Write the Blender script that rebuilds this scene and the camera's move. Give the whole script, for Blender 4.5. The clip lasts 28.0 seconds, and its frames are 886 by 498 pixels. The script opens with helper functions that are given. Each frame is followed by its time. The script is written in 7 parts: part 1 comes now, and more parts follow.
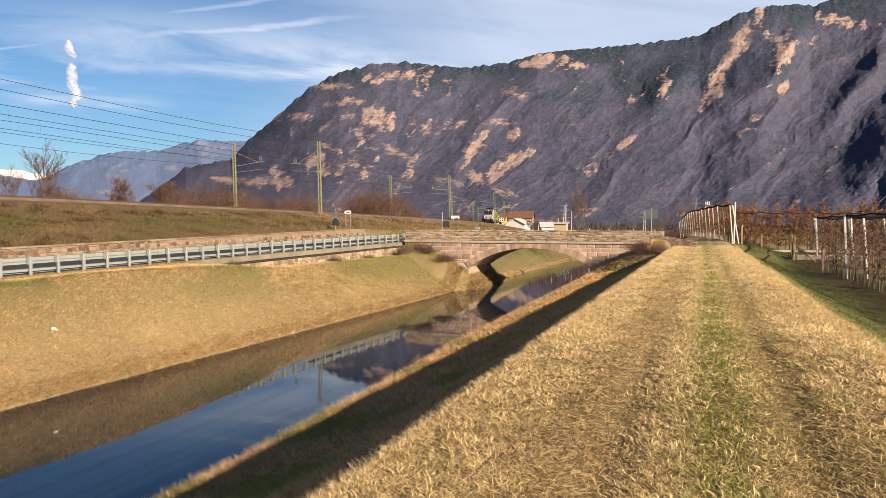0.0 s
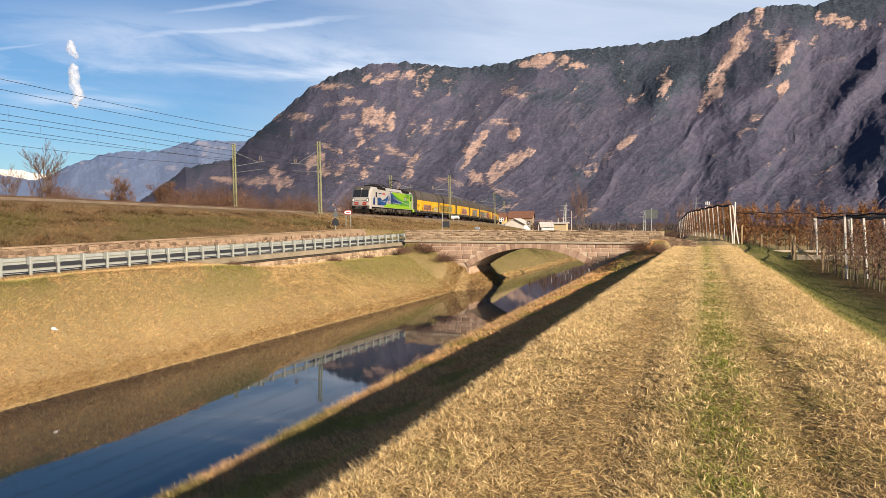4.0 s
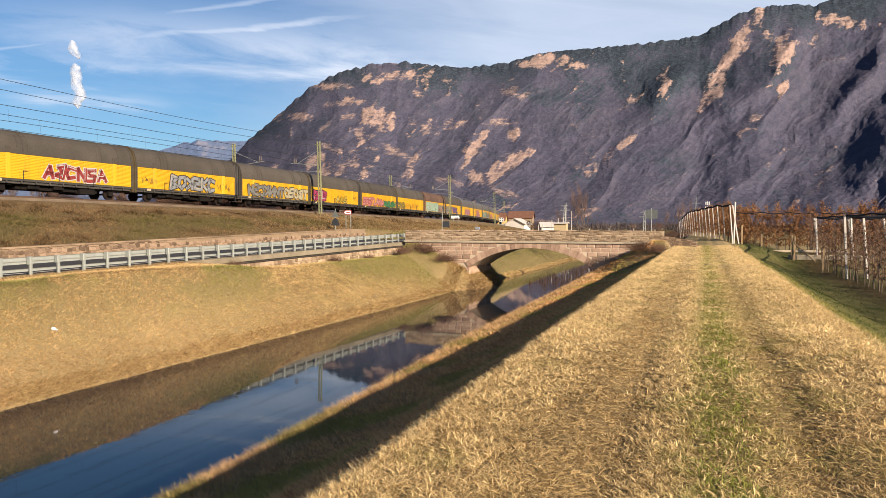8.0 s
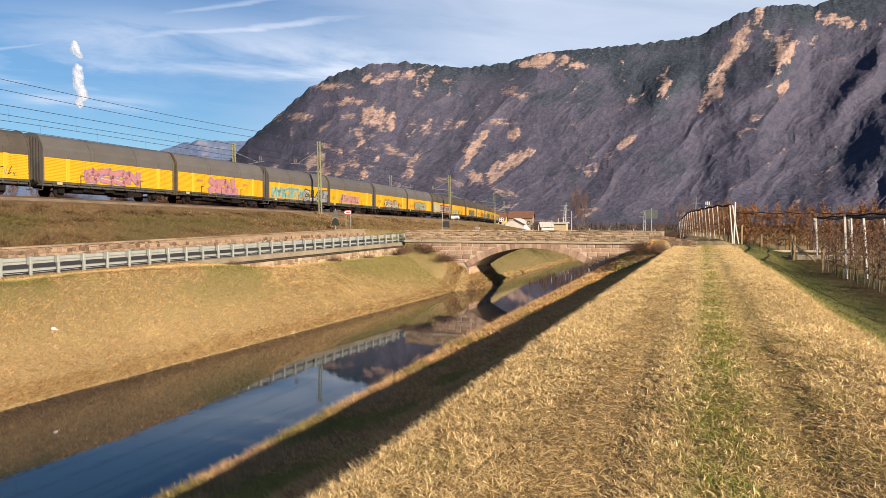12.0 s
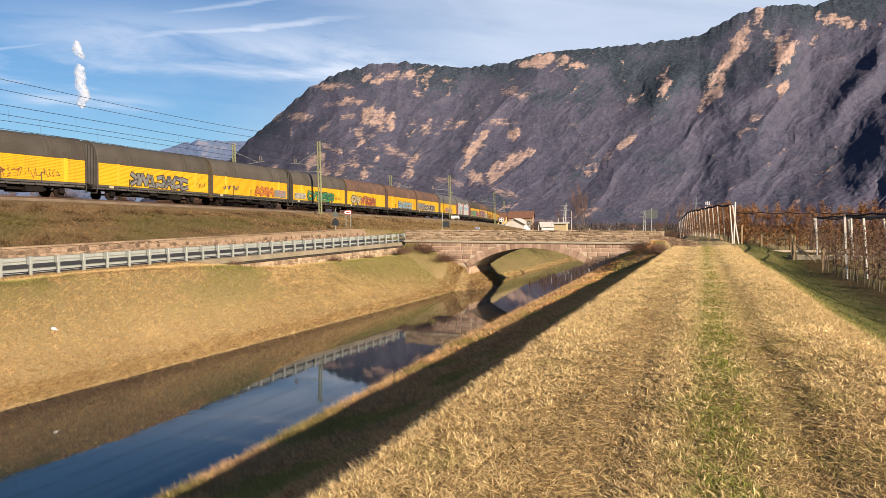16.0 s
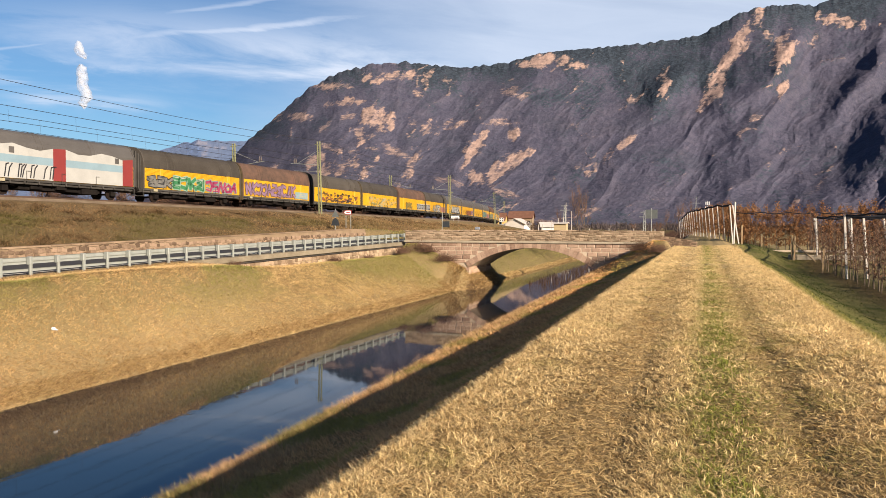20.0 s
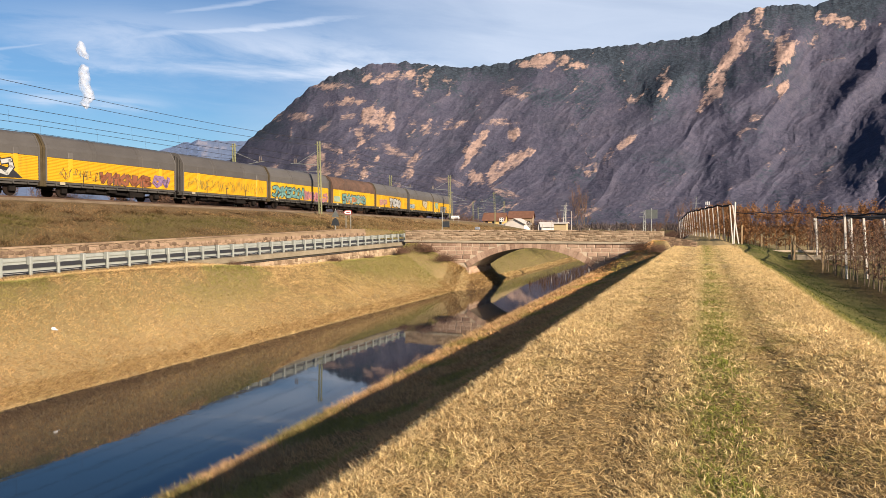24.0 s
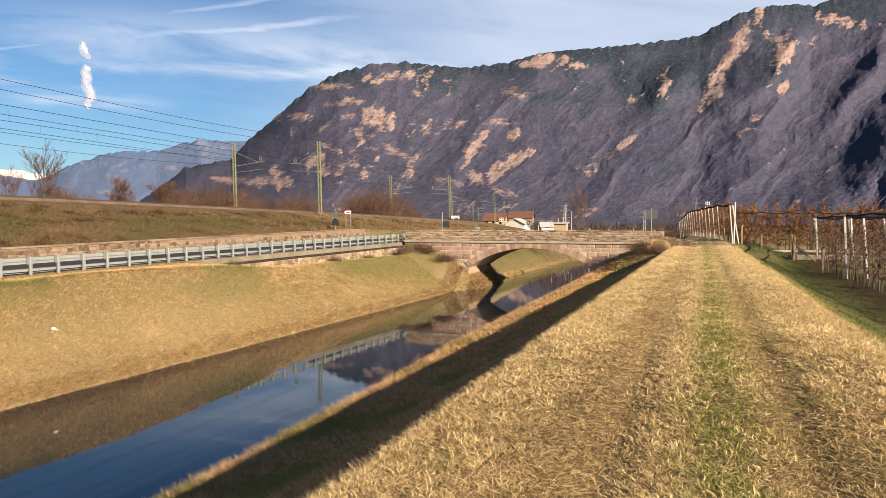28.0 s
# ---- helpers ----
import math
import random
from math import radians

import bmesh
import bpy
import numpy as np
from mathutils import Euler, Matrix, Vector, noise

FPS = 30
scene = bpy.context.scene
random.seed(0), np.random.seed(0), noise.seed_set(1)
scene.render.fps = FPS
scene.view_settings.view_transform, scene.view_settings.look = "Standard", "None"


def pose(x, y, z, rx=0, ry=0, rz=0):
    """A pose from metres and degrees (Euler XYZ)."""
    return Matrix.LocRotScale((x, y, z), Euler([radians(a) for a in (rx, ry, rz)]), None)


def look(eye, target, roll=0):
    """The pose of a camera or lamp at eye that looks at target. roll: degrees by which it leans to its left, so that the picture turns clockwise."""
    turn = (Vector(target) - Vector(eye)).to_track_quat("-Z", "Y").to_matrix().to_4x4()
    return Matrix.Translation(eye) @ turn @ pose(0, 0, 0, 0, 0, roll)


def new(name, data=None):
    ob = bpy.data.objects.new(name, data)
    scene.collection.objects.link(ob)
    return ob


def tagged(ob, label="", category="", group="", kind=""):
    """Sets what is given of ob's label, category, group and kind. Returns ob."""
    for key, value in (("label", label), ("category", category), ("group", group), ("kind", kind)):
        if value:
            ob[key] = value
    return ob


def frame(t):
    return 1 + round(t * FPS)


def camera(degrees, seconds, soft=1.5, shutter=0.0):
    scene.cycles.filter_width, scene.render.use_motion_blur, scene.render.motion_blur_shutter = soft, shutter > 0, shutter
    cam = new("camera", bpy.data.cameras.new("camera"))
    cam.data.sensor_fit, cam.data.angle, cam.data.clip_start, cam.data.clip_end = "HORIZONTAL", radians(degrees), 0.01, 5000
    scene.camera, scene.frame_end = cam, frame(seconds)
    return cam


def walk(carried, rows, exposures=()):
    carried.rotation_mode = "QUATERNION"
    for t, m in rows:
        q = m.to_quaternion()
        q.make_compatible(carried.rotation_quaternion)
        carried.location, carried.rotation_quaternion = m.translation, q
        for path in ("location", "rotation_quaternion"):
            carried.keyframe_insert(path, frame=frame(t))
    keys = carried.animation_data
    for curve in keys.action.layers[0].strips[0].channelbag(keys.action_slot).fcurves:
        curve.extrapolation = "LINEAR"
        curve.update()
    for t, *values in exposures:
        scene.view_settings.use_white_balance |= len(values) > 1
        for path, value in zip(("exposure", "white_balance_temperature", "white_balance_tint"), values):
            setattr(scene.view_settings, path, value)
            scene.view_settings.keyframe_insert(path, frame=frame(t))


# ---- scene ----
# Plan: x across the canal (to the right), y along it, z up; z = 0 on the levee path.
cam = camera(64.2, 28.0, soft=0.6)
EYE = Vector((0.0, 0.0, 1.65))
VIEW = look(EYE, EYE + Vector((-0.3466, 0.9380, -0.0336)))
walk(cam, [(0, VIEW), (28, VIEW)])

# ---- light ----
SUN_AZ, SUN_EL = radians(122), radians(20.5)      # clockwise from +y, above the horizon
sun = new("sun", bpy.data.lights.new("sun", "SUN"))
sun.data.energy, sun.data.angle, sun.data.color = 5.0, radians(0.55), (1.0, 0.83, 0.66)
SUN_DIR = Vector((math.sin(SUN_AZ) * math.cos(SUN_EL), math.cos(SUN_AZ) * math.cos(SUN_EL), math.sin(SUN_EL)))
sun.matrix_basis = look(SUN_DIR * 300, (0, 0, 0))
scene.view_settings.exposure = 1.2


class Nodes:
    """Short forms for building a node tree."""

    def __init__(self, tree):
        self.tree = tree
        tree.nodes.clear()

    def add(self, kind, ins=()):
        n = self.tree.nodes.new(kind)
        for k, v in dict(ins).items():
            self.put(n.inputs[k], v)
        return n

    def put(self, socket, v):
        if hasattr(v, "links"):
            self.tree.links.new(v, socket)
        elif isinstance(v, (tuple, list)) and len(v) == 3 and socket.type == "RGBA":
            socket.default_value = (*v, 1)
        else:
            socket.default_value = v

    def math(self, op, a, b=0.0, c=0.0, clamp=False):
        n = self.add("ShaderNodeMath", {0: a, 1: b, 2: c})
        n.operation, n.use_clamp = op, clamp
        return n.outputs[0]

    def mix(self, fac, a, b):
        n = self.add("ShaderNodeMix")
        n.data_type = "RGBA"
        self.put(n.inputs[0], fac), self.put(n.inputs[6], a), self.put(n.inputs[7], b)
        return n.outputs[2]

    def ramp(self, v, lo, hi, a=0.0, b=1.0):
        return self.add("ShaderNodeMapRange", {0: v, 1: lo, 2: hi, 3: a, 4: b}).outputs[0]

    def noise(self, vec, scale, detail=4.0, rough=0.55, distort=0.0):
        return self.add("ShaderNodeTexNoise", {"Vector": vec, "Scale": scale, "Detail": detail, "Roughness": rough, "Distortion": distort}).outputs[0]

    def scaled(self, vec, s):
        n = self.add("ShaderNodeVectorMath", {0: vec, 1: s})
        n.operation = "MULTIPLY"
        return n.outputs[0]


def make_world():
    world = bpy.data.worlds.new("sky")
    world.use_nodes = True
    scene.world = world
    n = Nodes(world.node_tree)
    sky = n.add("ShaderNodeTexSky")
    sky.sky_type, sky.sun_disc, sky.sun_elevation, sky.sun_rotation = "NISHITA", False, SUN_EL, SUN_AZ
    sky.altitude, sky.air_density, sky.dust_density, sky.ozone_density = 250, 1.15, 0.15, 4.5
    d = n.add("ShaderNodeTexCoord").outputs["Generated"]
    x, y, z = n.add("ShaderNodeSeparateXYZ", {0: d}).outputs
    # bearing (u) and height (e), as tangents off the valley's line of sight
    ahead = n.math("MAXIMUM", n.math("ABSOLUTE", n.math("ADD", n.math("MULTIPLY", x, -0.3466), n.math("MULTIPLY", y, 0.9380))), 0.05)
    u = n.math("DIVIDE", n.math("ADD", n.math("MULTIPLY", x, 0.9380), n.math("MULTIPLY", y, 0.3466)), ahead)
    e = n.math("DIVIDE", z, ahead)
    slant = n.math("ADD", e, n.math("MULTIPLY", u, 0.10))
    p = n.add("ShaderNodeCombineXYZ", {0: n.math("MULTIPLY", u, 2.2), 1: n.math("MULTIPLY", slant, 13.0), 2: 0.7}).outputs[0]
    wisps = n.noise(p, 1.5, 9.0, 0.62, 0.5)
    broad = n.noise(p, 0.5, 3.0, 0.5, 0.3)
    ragged = n.math("MULTIPLY", n.math("SUBTRACT", wisps, 0.5), 0.12)

    def band(e0, tilt, width, u0, u1, soft, strength):
        """A streak of cloud round e = e0 + tilt * u, between two bearings."""
        off = n.math("SUBTRACT", n.math("ADD", e, n.math("MULTIPLY", ragged, min(1.0, width * 45))), n.math("ADD", n.math("MULTIPLY", u, tilt), e0))
        g = n.math("POWER", 2.718, n.math("MULTIPLY", n.math("POWER", n.math("DIVIDE", off, width), 2.0), -1.0))
        ends = n.math("MULTIPLY", n.ramp(u, u0 - soft, u0 + soft), n.ramp(u, u1 + soft, u1 - soft))
        return n.math("MULTIPLY", n.math("MULTIPLY", g, ends), strength)

    layers = [
        n.math("MULTIPLY", n.math("MULTIPLY", band(0.222, -0.09, 0.050, -0.62, 0.15, 0.16, 0.98), n.ramp(u, -0.55, -0.15, 0.6, 1.0)), n.ramp(wisps, 0.30, 0.62)),
        n.math("MULTIPLY", band(0.215, -0.02, 0.020, -0.70, -0.38, 0.06, 0.8), n.ramp(wisps, 0.38, 0.66)),
        n.math("MULTIPLY", band(0.145, -0.06, 0.012, -0.60, -0.40, 0.04, 0.7), n.ramp(wisps, 0.35, 0.6)),
        n.math("MULTIPLY", band(0.300, 0.085, 0.0062, -0.48, -0.08, 0.10, 0.85), n.ramp(wisps, 0.25, 0.62, 0.35, 1.0)),
        band(0.345, 0.125, 0.0036, -0.40, -0.22, 0.05, 0.45),
        band(0.330, 0.135, 0.0022, -0.70, -0.54, 0.03, 0.35),
        n.math("MULTIPLY", n.math("MULTIPLY", n.ramp(n.math("ADD", u, n.math("MULTIPLY", ragged, 1.6)), -0.34, 0.10), n.ramp(e, 0.9, 0.35)), n.math("ADD", 0.50, n.math("MULTIPLY", wisps, 0.45))),
        n.math("MULTIPLY", n.ramp(wisps, 0.46, 0.80), n.math("MULTIPLY", n.ramp(broad, 0.40, 0.62), 0.22)),
    ]
    fac = layers[0]
    for q in layers[1:]:
        fac = n.math("MAXIMUM", fac, q)
    fac = n.math("MULTIPLY", fac, n.ramp(z, 0.02, 0.10), clamp=True)
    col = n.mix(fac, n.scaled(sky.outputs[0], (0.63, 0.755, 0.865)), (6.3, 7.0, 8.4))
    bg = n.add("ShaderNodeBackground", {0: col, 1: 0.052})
    n.add("ShaderNodeOutputWorld", {0: bg.outputs[0]})


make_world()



# ---- helpers of this scene ----
def mesh_of(name, verts, faces, mat=None, smooth=False):
    me = bpy.data.meshes.new(name)
    me.from_pydata([tuple(map(float, v)) for v in verts], [], [tuple(map(int, q)) for q in faces])
    if mat:
        me.materials.append(mat)
    if smooth:
        me.polygons.foreach_set("use_smooth", [True] * len(me.polygons))
    me.update()
    return me


def put(name, me, parent=None, m=None, label=""):
    ob = new(name, me)
    if parent:
        ob.parent = parent
    if m is not None:
        ob.matrix_basis = m
    return tagged(ob, label)


def solid(name, bm, mat):
    """The mesh of a bmesh alone."""
    me = bpy.data.meshes.new(name)
    bmesh.ops.recalc_face_normals(bm, faces=bm.faces)
    bm.to_mesh(me)
    bm.free()
    me.materials.append(mat)
    return me


def part(name, bm, mat, parent, label="", smooth=False, m=None):
    me = bpy.data.meshes.new(name)
    bmesh.ops.recalc_face_normals(bm, faces=bm.faces)
    bm.to_mesh(me)
    bm.free()
    me.materials.append(mat)
    if smooth:
        me.polygons.foreach_set("use_smooth", [True] * len(me.polygons))
    return put(name, me, parent, m, label)


def box(bm, x0, x1, y0, y1, z0, z1, bevel=0.0):
    r = bmesh.ops.create_cube(bm, size=1, matrix=Matrix.Translation(((x0 + x1) / 2, (y0 + y1) / 2, (z0 + z1) / 2)) @ Matrix.Diagonal((abs(x1 - x0), abs(y1 - y0), abs(z1 - z0), 1)))
    if bevel:
        es = list({e for v in r["verts"] for e in v.link_edges})
        bmesh.ops.bevel(bm, geom=es, offset=bevel, segments=1, affect="EDGES")
    return bm


def boxes(*rows, bevel=0.0):
    bm = bmesh.new()
    for r in rows:
        box(bm, *r, bevel=bevel)
    return bm


def rod(bm, a, b, r0, r1=None, n=8):
    a, b = Vector(a), Vector(b)
    m = Matrix.Translation((a + b) / 2) @ (b - a).to_track_quat("Z", "Y").to_matrix().to_4x4()
    bmesh.ops.create_cone(bm, cap_ends=True, segments=n, radius1=r0, radius2=r0 if r1 is None else r1, depth=(b - a).length, matrix=m)
    return bm


def extrude_profile(pts, y0, y1, bm=None, closed=True):
    """A prism along y over the (x, z) outline."""
    bm = bm or bmesh.new()
    a = [bm.verts.new((x, y0, z)) for x, z in pts]
    b = [bm.verts.new((x, y1, z)) for x, z in pts]
    k = len(pts)
    for i in range(k if closed else k - 1):
        j = (i + 1) % k
        bm.faces.new((a[i], a[j], b[j], b[i]))
    if closed:
        bm.faces.new(a[::-1]), bm.faces.new(b)
    return bm


def empty(name, m=None):
    ob = new(name)
    ob.empty_display_size = 0.3
    if m is not None:
        ob.matrix_basis = m
    return ob


def material(name, build, rough=0.8, metal=0.0):
    """build(n, pos) returns the colour and, if wanted, a height for the bump and its strength."""
    mat = bpy.data.materials.new(name)
    mat.use_nodes = True
    n = Nodes(mat.node_tree)
    pos = n.add("ShaderNodeTexCoord").outputs["Object"]
    got = build(n, pos)
    plain = not isinstance(got, tuple) or isinstance(got[0], (int, float))
    col, bump, strength = (got, None, 0.3) if plain else got
    b = n.add("ShaderNodeBsdfPrincipled", {"Base Color": col, "Roughness": rough, "Metallic": metal, "Specular IOR Level": 0.5 if rough < 0.6 else 0.06})
    if bump is not None:
        n.put(b.inputs["Normal"], n.add("ShaderNodeBump", {"Height": bump, "Strength": strength, "Distance": 0.05}).outputs[0])
    n.add("ShaderNodeOutputMaterial", {0: b.outputs[0]})
    return mat


def two_tone(name, a, b, scale=3.0, fine=30.0, rough=0.8, metal=0.0, bump=0.3, world=False, vary=0.0):
    """Colour that wanders between a and b at two scales, with fine relief; vary: difference from piece to piece."""
    def build(n, pos):
        if world:
            pos = n.add("ShaderNodeNewGeometry").outputs["Position"]
        big, small = n.noise(pos, scale, 4.0), n.noise(pos, fine, 5.0, 0.65)
        f = n.math("ADD", n.math("MULTIPLY", n.ramp(big, 0.3, 0.7), 0.6), n.math("MULTIPLY", n.ramp(small, 0.3, 0.7), 0.4))
        if vary:
            f = n.math("ADD", f, n.math("MULTIPLY", n.math("SUBTRACT", n.add("ShaderNodeObjectInfo").outputs["Random"], 0.5), vary), clamp=True)
        return n.mix(f, tuple(0.8 * v for v in a), tuple(0.8 * v for v in b)), small, bump
    return material(name, build, rough, metal)


# ---- the railway's line ----
R_TRACK, A0, S_ARC = 620.7, radians(6.08), 236.0
X0, Y0 = -48.86, 5.1


def track(s):
    """Place and heading (from +y towards +x) of the near track's centre line, s metres along."""
    a = A0 - min(max(s, 0.0), S_ARC) / R_TRACK
    x = X0 + R_TRACK * (math.cos(a) - math.cos(A0))
    y = Y0 - R_TRACK * (math.sin(a) - math.sin(A0))
    rest = s - min(max(s, 0.0), S_ARC)
    return x + rest * math.sin(a), y + rest * math.cos(a), a


RAIL_Z, GRADE, S_GRADE = 3.74, 0.0096, 33.0


def fall(s):
    """How far the line has dropped along its gentle gradient at s."""
    return GRADE * np.clip(s - S_GRADE, 0.0, 300.0)


def beside(s, off, z=0.0):
    """A point off metres to the right of the track's centre line (towards the canal); z counts at the top of the gradient."""
    x, y, a = track(s)
    return Vector((x + off * math.cos(a), y - off * math.sin(a), z - float(fall(s))))


TRACK_S = np.arange(-560, 1300, 4.0)
TRACK_XY = np.array([track(s)[:2] for s in TRACK_S])
TRACK_A = np.array([track(s)[2] for s in TRACK_S])


def track_near(x, y):
    """Signed distance to the right of the track, and how far along it, vectorised."""
    out, along = np.empty(x.shape), np.empty(x.shape)
    fx, fy, fo, fs = x.ravel(), y.ravel(), out.ravel(), along.ravel()
    for i in range(0, len(fx), 4000):
        dx = fx[i:i + 4000, None] - TRACK_XY[None, :, 0]
        dy = fy[i:i + 4000, None] - TRACK_XY[None, :, 1]
        j = np.argmin(dx * dx + dy * dy, axis=1)
        k = np.arange(len(j))
        fo[i:i + 4000] = dx[k, j] * np.cos(TRACK_A[j]) - dy[k, j] * np.sin(TRACK_A[j])
        fs[i:i + 4000] = TRACK_S[j] + dx[k, j] * np.sin(TRACK_A[j]) + dy[k, j] * np.cos(TRACK_A[j])
    return fo.reshape(x.shape), fs.reshape(x.shape)


def track_offset(x, y):
    return track_near(x, y)[0]


# ---- heights of the ground ----
WATER_Z = -3.9
FIELD_Z = -1.8
BRIDGE_Y0, BRIDGE_Y1 = 58.7, 65.5


def road_z(y):
    return np.clip(-0.42 + (y - 21) * 0.0138, -0.75, 0.16)


def wall_top(y):
    return np.clip(0.49 + (y - 25) * 0.0205, 0.2, 1.25)


def step(a, b, v):
    t = np.clip((v - a) / (b - a), 0, 1)
    return t * t * (3 - 2 * t)


def wave(x, y, s):
    return np.sin(x / s * 1.3 + 1.7 * np.sin(y / s)) * np.sin(y / s * 1.1 + 1.3 * np.sin(x / s * 0.8))


def lean(y):
    """How far the near waterline has drifted from the levee at y."""
    return 0.024 * np.clip(y - 12, -8, 50) - 0.045 * np.clip(21 - y, 0, 14)


def ground_z(x, y):
    x, y = np.broadcast_arrays(np.asarray(x, float), np.asarray(y, float))
    rz, wt = road_z(y), wall_top(y)
    near = np.zeros(x.shape)
    # levee path, its two wheel tracks, slope and berm down to the canal, far bank, road
    edge = np.interp(y, [10, 19, 22, 25, 28.5, 33, 38], [-0.50, -0.38, -0.28, -0.27, -0.38, -0.63, -0.95])
    verge = rz - 0.05 - (rz + 0.98) * step(29, 37, y)
    # (the far bank stands a little fuller beside the bare verge)
    out_ = 0.6 * (1 - step(33, 38, y))
    prof_x = [-33.4, -33.0, -26.0, -25.7, -24.1, -19.6, -18.9, -10.0, -9.0, -7.9, -7.4, -7.05, -6.6, -4.6, -2.75, -2.2, 1.85, 2.6, 5.4, 7.0]
    prof_z = [None, None, None, None, None, WATER_Z - 0.05, WATER_Z - 1.0, WATER_Z - 1.0, WATER_Z - 0.05, -2.75, -2.24, -2.11, -2.06, -1.52, -0.36, -0.02, 0.0, -0.22, -1.6, FIELD_Z]
    cols = []
    for px, pz in zip(prof_x, prof_z):
        cols.append(np.full(x.shape, pz) if pz is not None else {-33.4: wt - 0.05, -33.0: rz, -26.0: rz, -25.7: verge, -24.1: edge}[px])
    # the near waterline leans away a little along the canal
    full, x = x, x + lean(y) * step(-3.8, -8.0, x) * (x > -13) - out_ * step(-21.0, -23.5, x) * (1 - step(-24.6, -26.0, x))
    near = np.where(x <= prof_x[0], cols[0], cols[-1])
    for i in range(len(prof_x) - 1):
        a, b = prof_x[i], prof_x[i + 1]
        t = (x - a) / (b - a)
        near = np.where((x > a) & (x <= b), cols[i] * (1 - t) + cols[i + 1] * t, near)
    x = full
    ruts = -0.05 * np.exp(-((x + 0.65) / 0.22) ** 2) - 0.05 * np.exp(-((x - 0.75) / 0.22) ** 2)
    near = near + np.where(np.abs(x) < 1.9, ruts, 0) + 0.03 * wave(x, y, 1.7) * ((x > -25) | (x < -33.5)) + 0.06 * wave(x + 9, y, 5.3) * (x > 2.5)
    # the levee's flank rises to meet the road over the bridge
    up = (1.75 * step(50, 60, y) * (1 - step(3.5, 6.5, x)) + 1.2 * step(57, 67, y) * step(3.5, 6.5, x)) * (1 - step(70, 95, y))
    near = np.where(x > 2.4, np.maximum(near, FIELD_Z + up), near)
    ramp = -4.6 + step(47, 57.5, y) * (2.5 + 0.55 * np.clip(x + 8.3, 0, 4.6)) * (1 - step(66, 80, y)) * step(-9.9, -8.4, x) * (1 - step(-2.7, -1.5, x))
    near = np.where((x > -10) & (x <= 2.4), np.maximum(near, ramp), near)
    near = near + 0.011 * np.clip(21 - y, 0, 14) * step(-4.8, -6.5, x) * (x > -9.0) * (near > WATER_Z + 0.2)
    # a ledge of earth before the bridge's left foot
    ledge = np.where(x < -19.6, np.minimum(-2.2 - (x + 19.6) * 0.50, 0.0), -2.2 - (x + 19.6) * 1.4)
    m = step(55.8, 58.3, y) * (1 - step(65, 71, y)) * (x > -25.0) * (x < -16.9)
    near = near + m * (np.maximum(near, ledge) - near)
    # railway bank: shoulder, slope to the wall's foot, slope to the plain behind
    d, along = track_near(x, y)
    foot = FIELD_Z + (wt - 0.05 - FIELD_Z) * (1 - 0.75 * step(64, 120, y))
    top = RAIL_Z - 0.42 - fall(along)
    span = np.clip(-33.4 - (x - d) - 3.4, 4.0, 14.0)
    right = top + (foot - top) * np.clip((d - 3.4) / span, 0, 1)
    left = top + (FIELD_Z - top) * np.clip((-7.8 - d) / 9.0, 0, 1)
    bank = np.where(d > 3.4, right, np.where(d < -7.8, left, top))
    bank = bank + np.where((d > 3.8) | (d < -8), 0.08 * wave(x, y, 2.3) + 0.05 * wave(x, y, 0.9), 0)
    out = np.where(x <= -33.4, bank, near)
    blend = np.where((x > -33.4) & (x < -25.1), step(66, 76, y), 0)
    out = out * (1 - blend) + np.maximum(bank, -0.9) * blend
    # far beyond, everything settles to the plain
    far = step(300, 500, y)
    return np.where(x > -33.4, out * (1 - far) + FIELD_Z * far, out)




# ---- materials ----
ASPHALT = two_tone("asphalt", (0.050, 0.052, 0.056), (0.085, 0.085, 0.088), 0.6, 60, 0.85, world=True)
GALV = two_tone("galvanised_steel", (0.26, 0.28, 0.255), (0.38, 0.40, 0.365), 2.0, 40, 0.55, 0.2, 0.1)
STONE = two_tone("porphyry_stone", (0.27, 0.175, 0.125), (0.50, 0.355, 0.255), 1.5, 18, 0.85, bump=0.6, world=True, vary=0.8)
BROWN_STONE = two_tone("brown_field_stone", (0.12, 0.082, 0.056), (0.34, 0.24, 0.165), 1.5, 18, 0.9, bump=0.6, world=True, vary=1.4)
MORTAR = two_tone("mortar", (0.46, 0.37, 0.27), (0.62, 0.51, 0.38), 1.0, 25, 0.9, bump=0.5, world=True)
CONCRETE = two_tone("concrete", (0.30, 0.255, 0.185), (0.50, 0.43, 0.32), 1.2, 30, 0.9, bump=0.3, world=True)
BALLAST = two_tone("ballast", (0.10, 0.075, 0.05), (0.26, 0.20, 0.14), 0.5, 9, 0.95, bump=1.0, world=True)
ROOF_GREY = two_tone("grey_roof", (0.068, 0.062, 0.056), (0.105, 0.098, 0.090), 0.4, 8, 0.55, bump=0.05, vary=0.8)
CHASSIS = two_tone("grey_chassis", (0.045, 0.042, 0.038), (0.095, 0.09, 0.083), 1.0, 20, 0.7, vary=0.5)
BLACK = two_tone("dark_underframe", (0.006, 0.005, 0.005), (0.020, 0.017, 0.015), 1.5, 20, 0.8)
STEEL = two_tone("wheel_steel", (0.012, 0.008, 0.007), (0.030, 0.022, 0.018), 2.0, 20, 0.7, 0.2)
WHITE = two_tone("white_paint", (0.72, 0.72, 0.70), (0.80, 0.80, 0.78), 0.7, 15, 0.4, bump=0.02)
MAST = two_tone("lichen_steel", (0.16, 0.17, 0.085), (0.28, 0.28, 0.17), 1.0, 20, 0.7)


